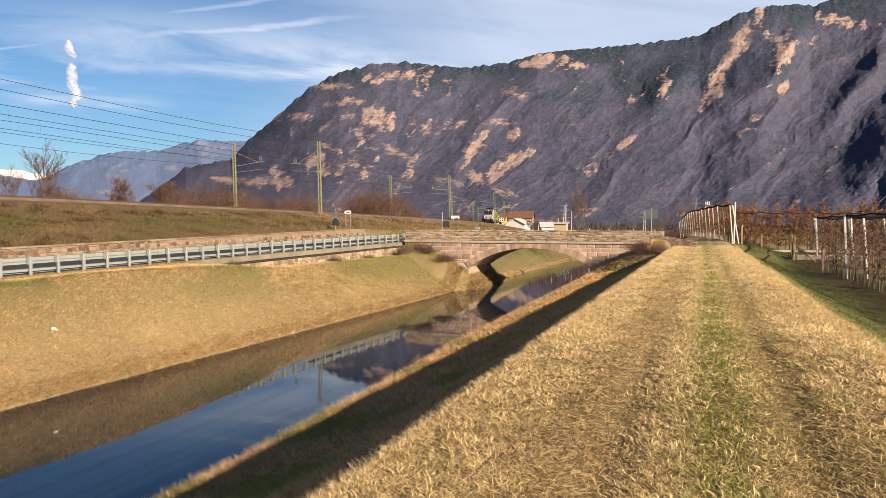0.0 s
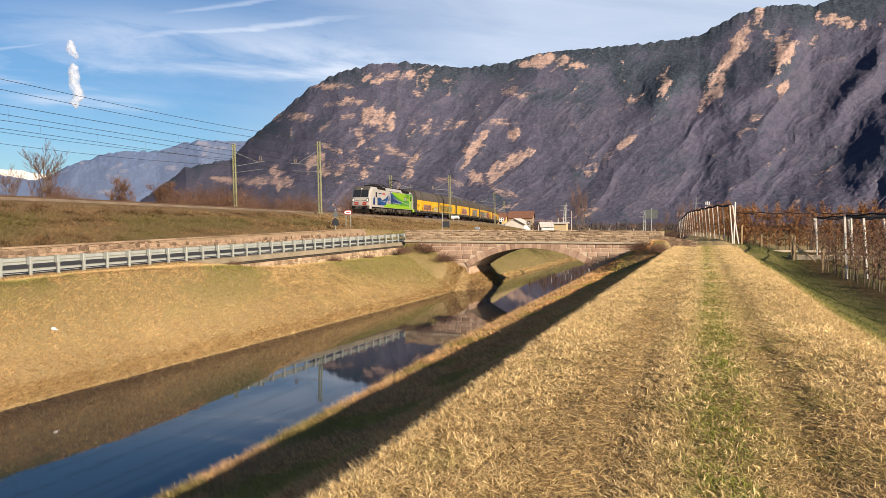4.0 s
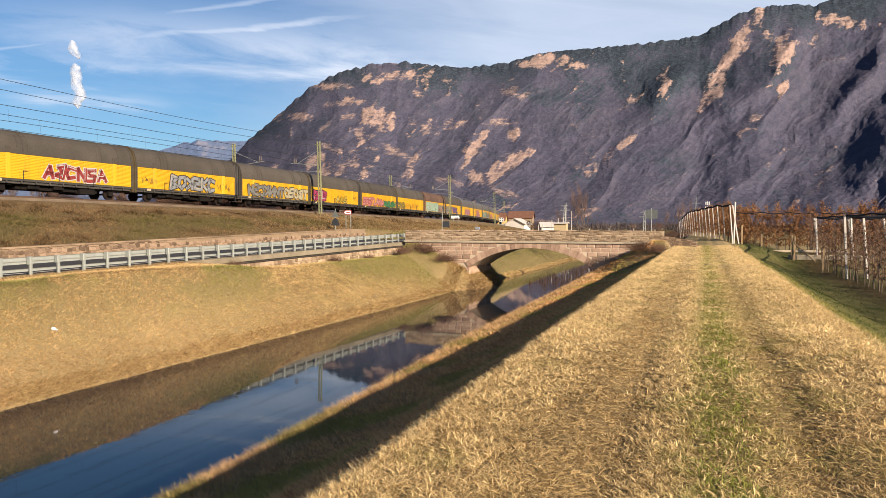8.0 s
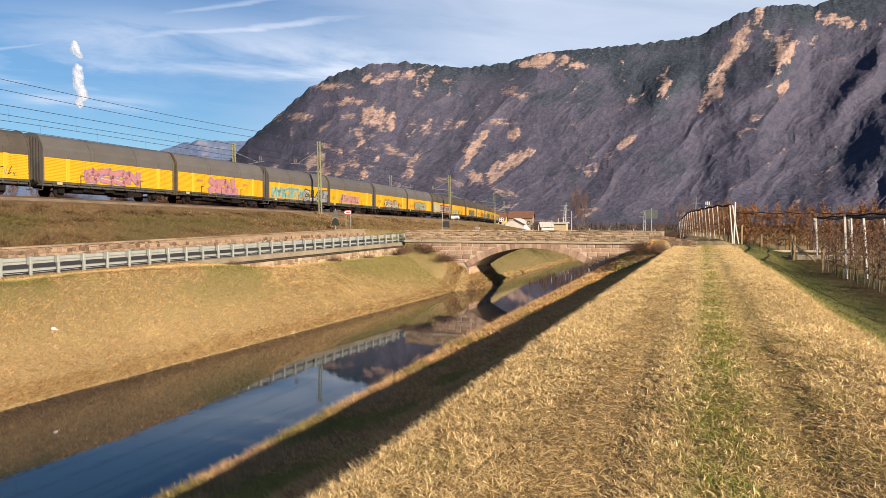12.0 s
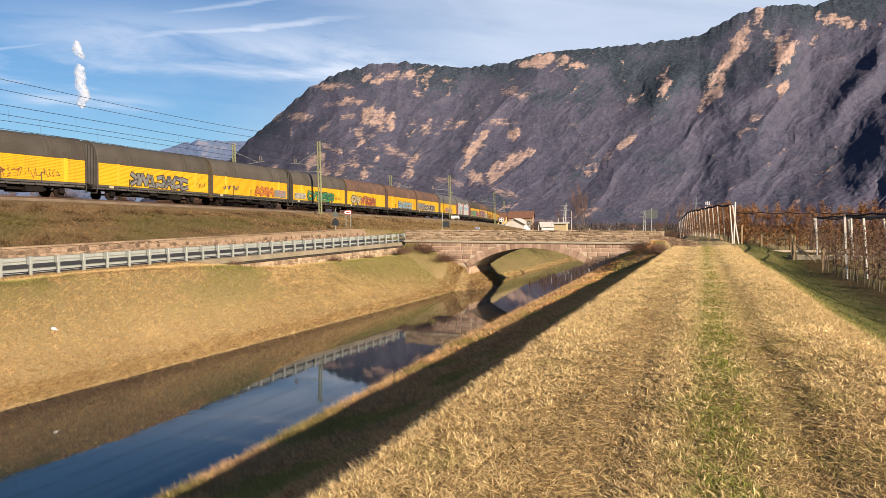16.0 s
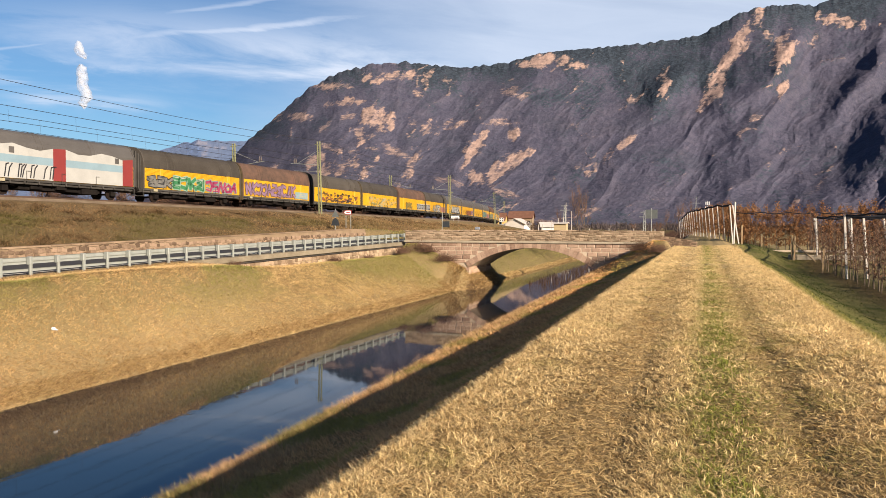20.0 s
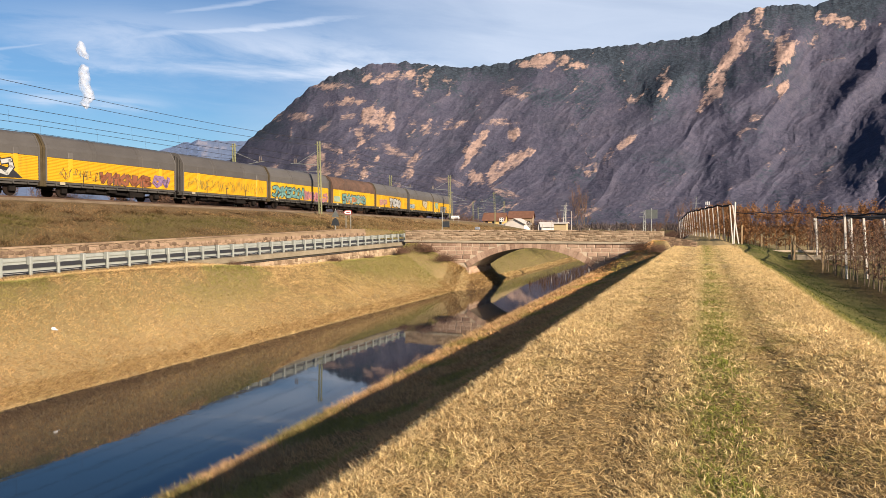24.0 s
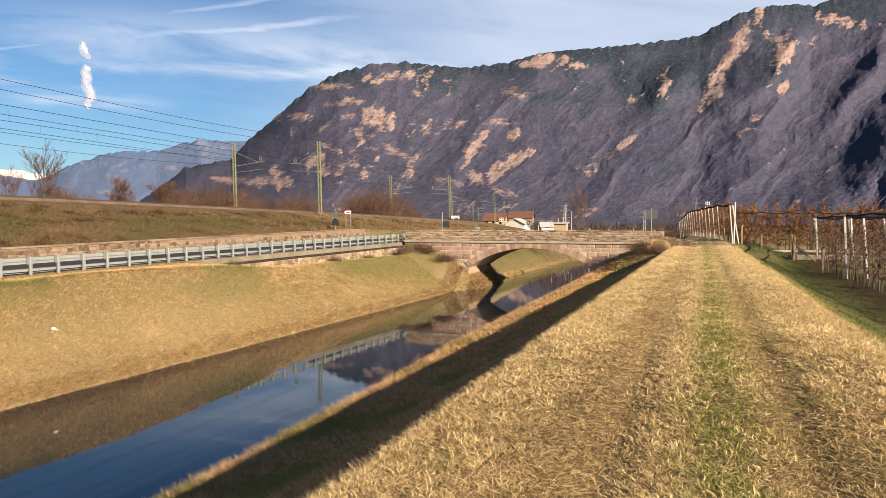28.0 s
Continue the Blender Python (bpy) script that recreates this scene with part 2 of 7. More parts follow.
def yellow_paint():
    """Faded yellow with grime washed down in streaks and collected along the sill."""
    def build(n, pos):
        big, run, fine = n.noise(pos, 0.5, 4), n.noise(n.scaled(pos, (1, 5.0, 0.35)), 1.0, 5, 0.65), n.noise(pos, 14, 4, 0.65)
        r = n.add("ShaderNodeObjectInfo").outputs["Random"]
        c = n.mix(n.math("ADD", n.math("MULTIPLY", big, 0.6), n.math("MULTIPLY", r, 0.5), clamp=True), (0.42, 0.225, 0.006), (0.50, 0.300, 0.010))
        c = n.mix(n.math("MULTIPLY", n.ramp(run, 0.50, 0.80), 0.55), c, (0.17, 0.10, 0.025))
        return n.mix(n.math("MULTIPLY", n.ramp(fine, 0.55, 0.85), 0.4), c, (0.12, 0.08, 0.03)), fine, 0.03
    return material("yellow_paint", build, 0.45)


YELLOW = yellow_paint()


def ground_material():
    def build(n, pos):
        p = n.add("ShaderNodeNewGeometry").outputs["Position"]
        at = lambda name: n.add_attr(name)
        big, mid, fine = n.noise(p, 0.09, 4), n.noise(p, 0.9, 5, 0.6), n.noise(p, 14, 6, 0.7)
        fibre = n.noise(p, 75, 3, 0.7, 1.5)
        tex = n.math("ADD", n.math("MULTIPLY", n.ramp(mid, 0.3, 0.7), 0.3), n.math("ADD", n.math("MULTIPLY", n.ramp(fine, 0.36, 0.64), 0.4), n.math("MULTIPLY", n.ramp(fibre, 0.38, 0.62), 0.3)))
        straw = n.mix(tex, (0.15, 0.098, 0.045), (0.56, 0.43, 0.22))
        green = n.mix(tex, (0.026, 0.036, 0.009), (0.088, 0.094, 0.024))
        brown = n.mix(tex, (0.032, 0.021, 0.012), (0.150, 0.104, 0.056))
        soil = n.mix(tex, (0.035, 0.020, 0.010), (0.115, 0.074, 0.040))
        g = n.math("ADD", n.add_attr("green"), n.math("MULTIPLY", n.math("SUBTRACT", mid, 0.5), 1.1), clamp=True)
        c = n.mix(n.math("MULTIPLY", n.ramp(big, 0.35, 0.65), 0.25), straw, green)
        c = n.mix(n.add_attr("brown"), c, brown)
        c = n.mix(n.math("MULTIPLY", g, n.ramp(n.add_attr("green"), 0.0, 0.12)), c, green)
        c = n.mix(n.add_attr("soil"), c, soil)
        return c, fine, 0.8
    return material("ground", build, 0.95)


def add_attr(self, name):
    n = self.add("ShaderNodeAttribute")
    n.attribute_name = name
    return n.outputs["Fac"]


Nodes.add_attr = add_attr
GROUND = ground_material()


def spread(points, lo, hi, fine, grow=1.18):
    """Coordinates from lo to hi: fine steps between the first and last of points, then growing ones; the points are kept."""
    a, b = min(points), max(points)
    v = set(np.round(np.arange(a, b, fine), 3)) | set(points)
    s, q = fine, b
    while q < hi:
        s *= grow
        q += s
        v.add(round(q, 2))
    s, q = fine, a
    while q > lo:
        s *= grow
        q -= s
        v.add(round(q, 2))
    v = sorted(v)
    return np.array([p for i, p in enumerate(v) if i == 0 or p - v[i - 1] > 0.04 or p in points])


def make_ground():
    xs = spread([-58.0, -33.4, -33.0, -26.0, -25.7, -24.1, -19.6, -18.9, -17.2, -10.0, -9.0, -7.9, -7.4, -7.05, -6.6, -4.6, -2.75, -2.2, 1.85, 2.6, 5.4, 9.0] + [round(-2.4 + 0.15 * k, 2) for k in range(33)], -4600, 4600, 0.4)
    ys = spread([-12.0, 90.0], -4600, 4600, 0.45)
    gx, gy = np.meshgrid(xs, ys)
    gz = ground_z(gx, gy)
    nx, ny = len(xs), len(ys)
    i = np.arange(nx - 1)[None, :] + nx * np.arange(ny - 1)[:, None]
    faces = np.stack([i, i + 1, i + nx + 1, i + nx], -1).reshape(-1, 4)
    me = bpy.data.meshes.new("ground")
    me.from_pydata(np.stack([gx, gy, gz], -1).reshape(-1, 3).tolist(), [], faces.tolist())
    me.materials.append(GROUND)
    me.polygons.foreach_set("use_smooth", np.ones(len(me.polygons), bool))
    d = track_offset(gx, gy)
    rut = np.exp(-((gx + 0.9) / 0.3) ** 2) + 0.7 * np.exp(-((gx - 0.72) / 0.25) ** 2)
    green = 0.45 * np.exp(-((gx - 0.05) / 0.42) ** 2) * (gx > -2.6)
    green = np.maximum(green, 0.85 * step(2.3, 3.3, gx) * (1 - 0.7 * step(9.0, 10.5, gx)))
    green = np.maximum(green, np.where((gx < -19.0) & (gx > -25.2), 0.12 + 0.3 * step(-20.9, -23.0, gx) * (1 - step(-23.8, -24.6, gx)) + 0.35 * step(60, 68, gy), 0))
    green = np.maximum(green, 0.16 * ((gx < -33.3) & (d > 6.0)))
    green = np.maximum(green, 0.30 * ((gx > -9.5) & (gx < -3)))
    brown = np.where(gx < -33.2, 0.9, 0.0)
    brown = np.where((gx < -26) & (gy > 66), 0.7, brown)
    brown = np.maximum(brown, 0.8 * step(200, 400, np.hypot(gx, gy)))
    # bare earth of the orchard track and the wheel ruts
    soil = 0.75 * np.exp(-((gx - 8.2) / 1.1) ** 2) + 0.3 * rut * (np.abs(gx) < 2) * (1 - 0.5 * step(10, 30, gy))
    # the levee's shadowed flank is also darkened in the colour
    soil = np.maximum(soil, np.where((gx > -7.9) & (gx < -2.65), 0.35, 0))
    # bank and near path: darker ground paints the shade between blades
    soil = np.maximum(soil, 0.32 * ((gx < -19.0) & (gx > -24.3)))
    soil = np.maximum(soil, 0.5 * ((gx > -2.4) & (gx < 2.6)) * (1 - step(5, 16, gy)))
    soil = np.maximum(soil, np.where((gx < -10.2) & (gx > -19.0), 1.0, 0))
    for name, arr in (("green", green), ("brown", brown), ("soil", soil)):
        me.attributes.new(name, "FLOAT", "POINT").data.foreach_set("value", np.clip(arr, 0, 1).ravel())
    tagged(new("ground", me), "dry straw-coloured winter grass on levee, banks and fields", "ground", kind="structure")


make_ground()


def water_material():
    def build(n, pos):
        p = n.add("ShaderNodeNewGeometry").outputs["Position"]
        q = n.scaled(p, (0.75, 0.65, 1))
        h = n.math("ADD", n.noise(q, 1.7, 3, 0.5, 0.6), n.math("MULTIPLY", n.noise(q, 7.0, 2, 0.5, 0.3), 0.3))
        calm = n.ramp(n.noise(n.scaled(p, (0.2, 0.08, 1)), 1.0, 2), 0.35, 0.65, 0.25, 1.0)
        return (0.007, 0.014, 0.023), n.math("MULTIPLY", h, calm), 0.034
    mat = material("water", build, 0.03)
    for node in mat.node_tree.nodes:
        if node.type == "BSDF_PRINCIPLED":
            node.inputs["IOR"].default_value = 1.42
    return mat


WATER = water_material()


def make_water():
    ys = np.concatenate([np.arange(-60, 120, 2.0), np.arange(120, 520, 20.0)])
    v, f = [], []
    for k, y in enumerate(ys):
        v += [(-20.6, y, WATER_Z), (-8.4, y, WATER_Z)]
        if k:
            f.append((2 * k - 2, 2 * k - 1, 2 * k + 1, 2 * k))
    tagged(put("water", mesh_of("water", v, f, WATER)), "calm dark canal water with sky reflections", "water", kind="structure")


make_water()


def strip(name, x0, x1, zf, y0, y1, mat, dy=2.0, thick=0.12, label="", category=""):
    """A slab along the road between two lines across."""
    ys = np.arange(y0, y1 + 0.01, dy)
    v, f = [], []
    for k, y in enumerate(ys):
        z = float(zf(y))
        v += [(x0, y, z), (x1, y, z), (x1, y, z - thick), (x0, y, z - thick)]
        if k:
            a, b = 4 * k - 4, 4 * k
            f += [(a, a + 1, b + 1, b), (a + 1, a + 2, b + 2, b + 1), (a + 3, a, b, b + 3)]
    return tagged(put(name, mesh_of(name, v, f, mat)), label, category, kind="structure")


strip("road", -32.6, -26.45, lambda y: road_z(y) + 0.05, -60, 67.9, ASPHALT, label="grey asphalt road along the canal", category="road")


# ---- mountains ----
def ridge_at(u, pts):
    return np.interp(u, [p[0] for p in pts], [p[1] for p in pts])


def swirl(x, y, seed):
    """Smooth gradient noise over the plane, about -1 to 1."""
    ix, iy = np.floor(x), np.floor(y)
    fx, fy = x - ix, y - iy
    u, v = fx ** 3 * (fx * (fx * 6 - 15) + 10), fy ** 3 * (fy * (fy * 6 - 15) + 10)

    def corner(a, b):
        h = np.sin((ix + a) * 127.1 + (iy + b) * 311.7 + seed * 74.7) * 43758.5453
        ang = 6.28318 * (h - np.floor(h))
        return np.cos(ang) * (fx - a) + np.sin(ang) * (fy - b)

    lo = corner(0, 0) * (1 - u) + corner(1, 0) * u
    hi = corner(0, 1) * (1 - u) + corner(1, 1) * u
    return 1.5 * (lo * (1 - v) + hi * v)


def fractal(x, y, seed, octaves=4, gain=0.5):
    out, amp = 0.0, 1.0
    for k in range(octaves):
        out = out + amp * swirl(x * 2 ** k, y * 2 ** k, seed + 3.1 * k)
        amp *= gain
    return out


def ridged(x, y, seed, octaves=3):
    """0 in the gullies, 1 on the sharp spurs."""
    return 1.0 - np.minimum(1.0, 1.5 * np.abs(fractal(x, y, seed, octaves, 0.55)))


def make_mountain(name, ridge, us, rows, r0, r1, rough, mat, label, lean=0.80, base_el=-6.0, patches=(), spurs=()):
    """A mountain side seen over the plain: u is the tangent of the bearing off the line of sight, in thousandths; ridge gives the tangent of height there."""
    ts = np.linspace(0, 1, rows)
    ax = math.atan2(-0.3466, 0.9380)
    u, t = np.meshgrid(us, ts, indexing="ij")
    top = ridge_at(u, ridge)
    rad = np.arctan(u / 1000.0)
    sb, cb = np.sin(ax + rad) / np.cos(rad), np.cos(ax + rad) / np.cos(rad)
    el = base_el + (top - base_el) * t
    warp = 20 * fractal(u / 120, el / 120, 3.3, 3)
    g = u - lean * el + warp
    big = ridged(g / 210, el / 420, 1.3)
    mid = ridged(g / 80, el / 140, 5.1)
    small = ridged(g / 30, el / 34, 8.7)
    tiny = ridged(g / 13, el / 16, 4.4, 2)
    lump = fractal(u / 55, el / 55, 2.0)
    fade = np.minimum(1.0, (1 - t) * 6) * np.minimum(1.0, t * 4 + 0.15)
    push = 60 * (big - 0.5) + 15 * (mid - 0.5) + 5 * (small - 0.5) + 2.5 * (tiny - 0.5) + 13 * lump
    for g0, width, amp, lo, hi in spurs:
        a = (1.0 if lo < 0 else np.clip((el - lo + 20) / 90, 0, 1) ** 1.5) * np.clip((hi - el) / 25, 0, 1)
        push = push + a * amp * np.exp(-((g - g0) / width) ** 2)
    # cliffs: bare patches broken by ledges, and thin pale strata between the woods
    ragged = fractal((u - 0.5 * el) / 17, el / 21, 12.0, 5, 0.62)
    m = np.zeros(u.shape)
    for pu, pe, pw, ph, tilt, amount in patches:
        c, q = math.cos(radians(tilt)), math.sin(radians(tilt))
        d = (((u - pu) * c + (el - pe) * q) / pw) ** 2 + (((el - pe) * c - (u - pu) * q) / ph) ** 2
        m = np.maximum(m, np.where(d < 6, amount * np.minimum(1.0, 1.15 - 0.8 * d) + 0.85 * ragged * np.minimum(1.0, 0.4 + d), 0))
    band = 0.5 + 0.5 * np.sin((el + 13 * fractal(u / 130, el / 90, 7.0, 3) + 0.06 * u) / 7.0)
    left = np.clip((260 - u) / 320, 0, 1)
    m = np.maximum(m, 0.84 * band ** 2 * np.clip(0.18 + 1.5 * fractal(u / 60, el / 38, 11.0, 4), 0, 1) * (0.35 + 0.65 * left))
    m = np.maximum(m, 0.62 * np.clip(small * mid * 2.6 - 1.15, 0, 1) * np.clip(0.3 + 1.6 * lump, 0, 1))
    m = np.clip(m, 0, 1)
    push = push + 16 * np.clip(m - 0.4, 0, 1) * (band - 0.5) + 10 * np.clip(m - 0.4, 0, 1) * ragged
    r = r0 + (r1 - r0) * t ** 0.9 - rough * fade * push
    crest = 2.6 * fractal(u / 12, 3.0 + 0 * u, 9.0, 4) * np.maximum(0.0, t * 22 - 21)
    verts = np.stack([r * sb, r * cb, 1.65 + r * (el + crest) / 1000.0], -1).reshape(-1, 3)
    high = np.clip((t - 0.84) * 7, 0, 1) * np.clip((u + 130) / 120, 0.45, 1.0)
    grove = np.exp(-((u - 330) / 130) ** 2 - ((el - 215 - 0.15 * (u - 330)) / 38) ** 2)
    # the lowest part of the slope is mixed darker too
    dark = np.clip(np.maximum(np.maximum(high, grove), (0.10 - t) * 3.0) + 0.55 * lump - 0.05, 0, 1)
    k = len(ts)
    i = np.arange(k - 1)[None, :] + k * np.arange(len(us) - 1)[:, None]
    faces = np.stack([i, i + k, i + k + 1, i + 1], -1).reshape(-1, 4)
    me = bpy.data.meshes.new(name)
    me.from_pydata(verts.tolist(), [], faces.tolist())
    me.materials.append(mat)
    me.attributes.new("rock", "FLOAT", "POINT").data.foreach_set("value", m.ravel().astype(np.float32))
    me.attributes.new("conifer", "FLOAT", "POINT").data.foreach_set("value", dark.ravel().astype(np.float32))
    me.attributes.new("gully", "FLOAT", "POINT").data.foreach_set("value", (0.5 * small + 0.5 * mid).ravel().astype(np.float32))
    return tagged(put(name, me), label, "mountain", kind="structure")


def mountain_material(name, wood_a, wood_b, rock_a, rock_b, conifer, spur_light, cell):
    """Leafless woods whose crowns show as fine cells, painted paler on the spurs as if lit; conifers; bare rock."""
    def build(n, pos):
        p = n.add("ShaderNodeNewGeometry").outputs["Position"]
        big, mid, fine = n.noise(p, 0.004 / cell, 5, 0.6), n.noise(p, 0.018 / cell, 6, 0.65), n.noise(p, 0.07 / cell, 5, 0.7)
        crown = n.add("ShaderNodeTexVoronoi", {"Vector": p, "Scale": 0.11 / cell, "Randomness": 1.0})
        tree = n.add("ShaderNodeSeparateColor", {0: crown.outputs["Color"]}).outputs[0]
        f = n.math("ADD", n.math("MULTIPLY", n.ramp(mid, 0.32, 0.68), 0.35), n.math("ADD", n.math("MULTIPLY", n.ramp(fine, 0.32, 0.68), 0.35), n.math("MULTIPLY", tree, 0.30)))
        wood = n.mix(f, wood_a, wood_b)
        # relief light painted in: spurs get a paler tone than gullies
        wood = n.mix(n.math("MULTIPLY", n.ramp(n.math("ADD", n.add_attr("gully"), n.math("MULTIPLY", n.math("SUBTRACT", mid, 0.5), 0.9)), 0.55, 1.0), 0.22), wood, spur_light)
        wood = n.mix(n.math("MULTIPLY", n.ramp(big, 0.5, 0.68), 0.25), wood, conifer)
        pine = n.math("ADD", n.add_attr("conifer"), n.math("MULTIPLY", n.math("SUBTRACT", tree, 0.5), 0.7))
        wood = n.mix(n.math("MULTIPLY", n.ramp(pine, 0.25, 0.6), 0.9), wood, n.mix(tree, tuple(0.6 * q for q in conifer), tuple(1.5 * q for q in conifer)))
        streak = n.noise(n.scaled(p, (1, 1, 0.3)), 0.06 / cell, 6, 0.72)
        ledge = n.noise(n.scaled(p, (0.35, 0.35, 1.6)), 0.035 / cell, 5, 0.65)
        stone = n.mix(n.math("ADD", n.math("MULTIPLY", n.ramp(streak, 0.32, 0.68), 0.6), n.math("MULTIPLY", n.ramp(ledge, 0.35, 0.65), 0.4)), rock_a, rock_b)
        k = n.math("ADD", n.add_attr("rock"), n.math("ADD", n.math("MULTIPLY", n.math("SUBTRACT", streak, 0.5), 1.3), n.math("MULTIPLY", n.math("SUBTRACT", ledge, 0.5), 1.0)))
        c = n.mix(n.ramp(k, 0.42, 0.84), wood, stone)
        return c, n.math("ADD", n.math("MULTIPLY", mid, 260.0), n.math("ADD", n.math("MULTIPLY", fine, 130.0), n.math("MULTIPLY", crown.outputs["Distance"], -22.0))), 0.8
    return material(name, build, 0.95)


# purple-brown winter woods, with some blue haze put into the base colours
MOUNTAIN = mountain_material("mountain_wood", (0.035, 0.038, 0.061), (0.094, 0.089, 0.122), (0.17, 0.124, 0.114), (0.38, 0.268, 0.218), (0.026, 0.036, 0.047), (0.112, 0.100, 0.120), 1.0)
# far ridge: blue haze is mixed into every tone of its colour
HAZY_MOUNTAIN = mountain_material("far_mountain_wood", (0.070, 0.098, 0.165), (0.092, 0.122, 0.195), (0.125, 0.14, 0.20), (0.17, 0.175, 0.22), (0.06, 0.085, 0.15), (0.10, 0.125, 0.19), 1.8)
SNOW = two_tone("snow", (0.50, 0.48, 0.46), (0.66, 0.62, 0.57), 0.004, 0.03, 0.7, world=True)


def sighted(*xy):
    """Ridge points as tangents times 1250: right of the line of sight + 784, and 399 - height over the horizon."""
    return [((x - 784) / 1.25, (399 - y) / 1.25) for x, y in xy]


MAIN_RIDGE = sighted((240, 362), (300, 320), (330, 297), (410, 283), (440, 250), (500, 200), (545, 160), (600, 131), (660, 116), (720, 113), (820, 123), (900, 113), (950, 98), (1010, 91),
                     (1100, 84), (1180, 75), (1235, 66), (1300, 29), (1340, 17), (1400, 12), (1430, 15), (1470, 2), (1568, -22), (1800, -50), (2300, -40), (3200, 60))
FAR_RIDGE = sighted((-700, 310), (-300, 320), (0, 310), (30, 314), (60, 320), (85, 314), (105, 303), (125, 293), (190, 273), (220, 268), (280, 269), (320, 256), (350, 249), (420, 251), (470, 249), (560, 300), (640, 350))
SNOW_RIDGE = sighted((-900, 290), (-300, 285), (0, 300), (30, 301), (60, 307), (90, 312), (130, 330))
PATCHES = [((x - 784) / 1.25, (399 - y) / 1.25, w / 1.25, h / 1.25, tilt, amt) for x, y, w, h, tilt, amt in (
    (665, 210, 32, 24, 0, 0.85), (640, 235, 14, 22, 0, 0.55), (703, 138, 52, 10, 3, 0.7), (616, 183, 32, 9, 5, 0.6), (780, 225, 55, 12, 12, 0.5), (840, 262, 13, 40, -40, 0.95), (905, 243, 15, 16, 0, 0.9),
    (893, 295, 70, 12, 33, 0.95), (848, 318, 20, 15, 0, 0.8), (600, 292, 62, 24, 0, 0.55), (492, 316, 34, 18, 5, 0.6), (730, 290, 12, 38, -30, 0.6), (962, 112, 48, 16, 10, 0.95), (1020, 118, 18, 8, 0, 0.8),
    (1292, 100, 15, 95, -32, 0.95), (1262, 165, 12, 35, -40, 0.8), (1380, 98, 20, 36, -25, 0.95), (1107, 250, 22, 10, 35, 0.95), (1065, 285, 7, 40, -50, 0.5), (1378, 163, 8, 20, -35, 0.9), (1174, 148, 12, 26, -10, 0.7),
    (1480, 40, 55, 12, -8, 0.6), (1120, 180, 30, 8, 30, 0.5))]
SPURS = ((540, 50, 225, -10, 275), (620, 45, 190, -10, 190), (700, 90, 320, -10, 420), (430, 20, 85, 120, 265), (290, 22, 90, 150, 290), (155, 22, 95, 110, 235))
make_mountain("mountain", MAIN_RIDGE, np.concatenate([np.arange(-450, 650, 1.5), np.arange(650, 1300, 9.0)]), 230, 1700, 3300, 1.0, MOUNTAIN, "steep purple-brown wooded mountain with painted blue haze and bare pinkish cliffs", patches=PATCHES, spurs=SPURS)
make_mountain("mountain_ridge", FAR_RIDGE, np.arange(-1100, -100, 5.0), 60, 4000, 4500, 0.5, HAZY_MOUNTAIN, "far wooded mountain ridge tinted blue with painted haze", base_el=-4)
make_mountain("snowy_mountain", SNOW_RIDGE, np.arange(-1200, -520, 8.0), 30, 4600, 4750, 0.3, SNOW, "distant snow-covered mountain", base_el=0)


# ---- train ----
SPEED, S_FRONT, L_LOCO, PITCH, WAGONS = 25.7, -18.0, 18.98, 13.43, 40
HALF = 6.33         # half a wagon's body
TRAIN = []          # (thing, metres from the train's front to its middle)


def paint(name, c, rough=0.5):
    return two_tone(name, tuple(v * 0.50 for v in c), tuple(v * 0.64 for v in c), 1.2, 14, rough, bump=0.02)


ROOF_BROWN = two_tone("weathered_roof", (0.048, 0.042, 0.035), (0.090, 0.080, 0.068), 0.5, 9, 0.6, bump=0.08, vary=0.5)
ROOF_RUST = two_tone("rusty_roof", (0.050, 0.042, 0.036), (0.17, 0.098, 0.070), 0.45, 2.2, 0.7, bump=0.1)
BELLOWS = two_tone("bellows_rubber", (0.045, 0.035, 0.020), (0.085, 0.066, 0.038), 1.5, 12, 0.8)
PAINTS = {k: paint("spray_" + k, c) for k, c in dict(
    black=(0.03, 0.03, 0.035), white=(0.66, 0.66, 0.62), cream=(0.62, 0.55, 0.36), silver=(0.36, 0.37, 0.38), red=(0.36, 0.05, 0.045), brown=(0.19, 0.10, 0.05), pink=(0.62, 0.26, 0.26),
    magenta=(0.50, 0.06, 0.16), lilac=(0.40, 0.25, 0.40), purple=(0.28, 0.16, 0.42), blue=(0.10, 0.16, 0.36), sky=(0.36, 0.52, 0.60), teal=(0.22, 0.46, 0.42), green=(0.07, 0.30, 0.12),
    mint=(0.38, 0.56, 0.42), olive=(0.36, 0.30, 0.08), orange=(0.66, 0.24, 0.04), rust=(0.38, 0.13, 0.06), grey=(0.28, 0.27, 0.24), yellow=(0.70, 0.50, 0.05)).items()}

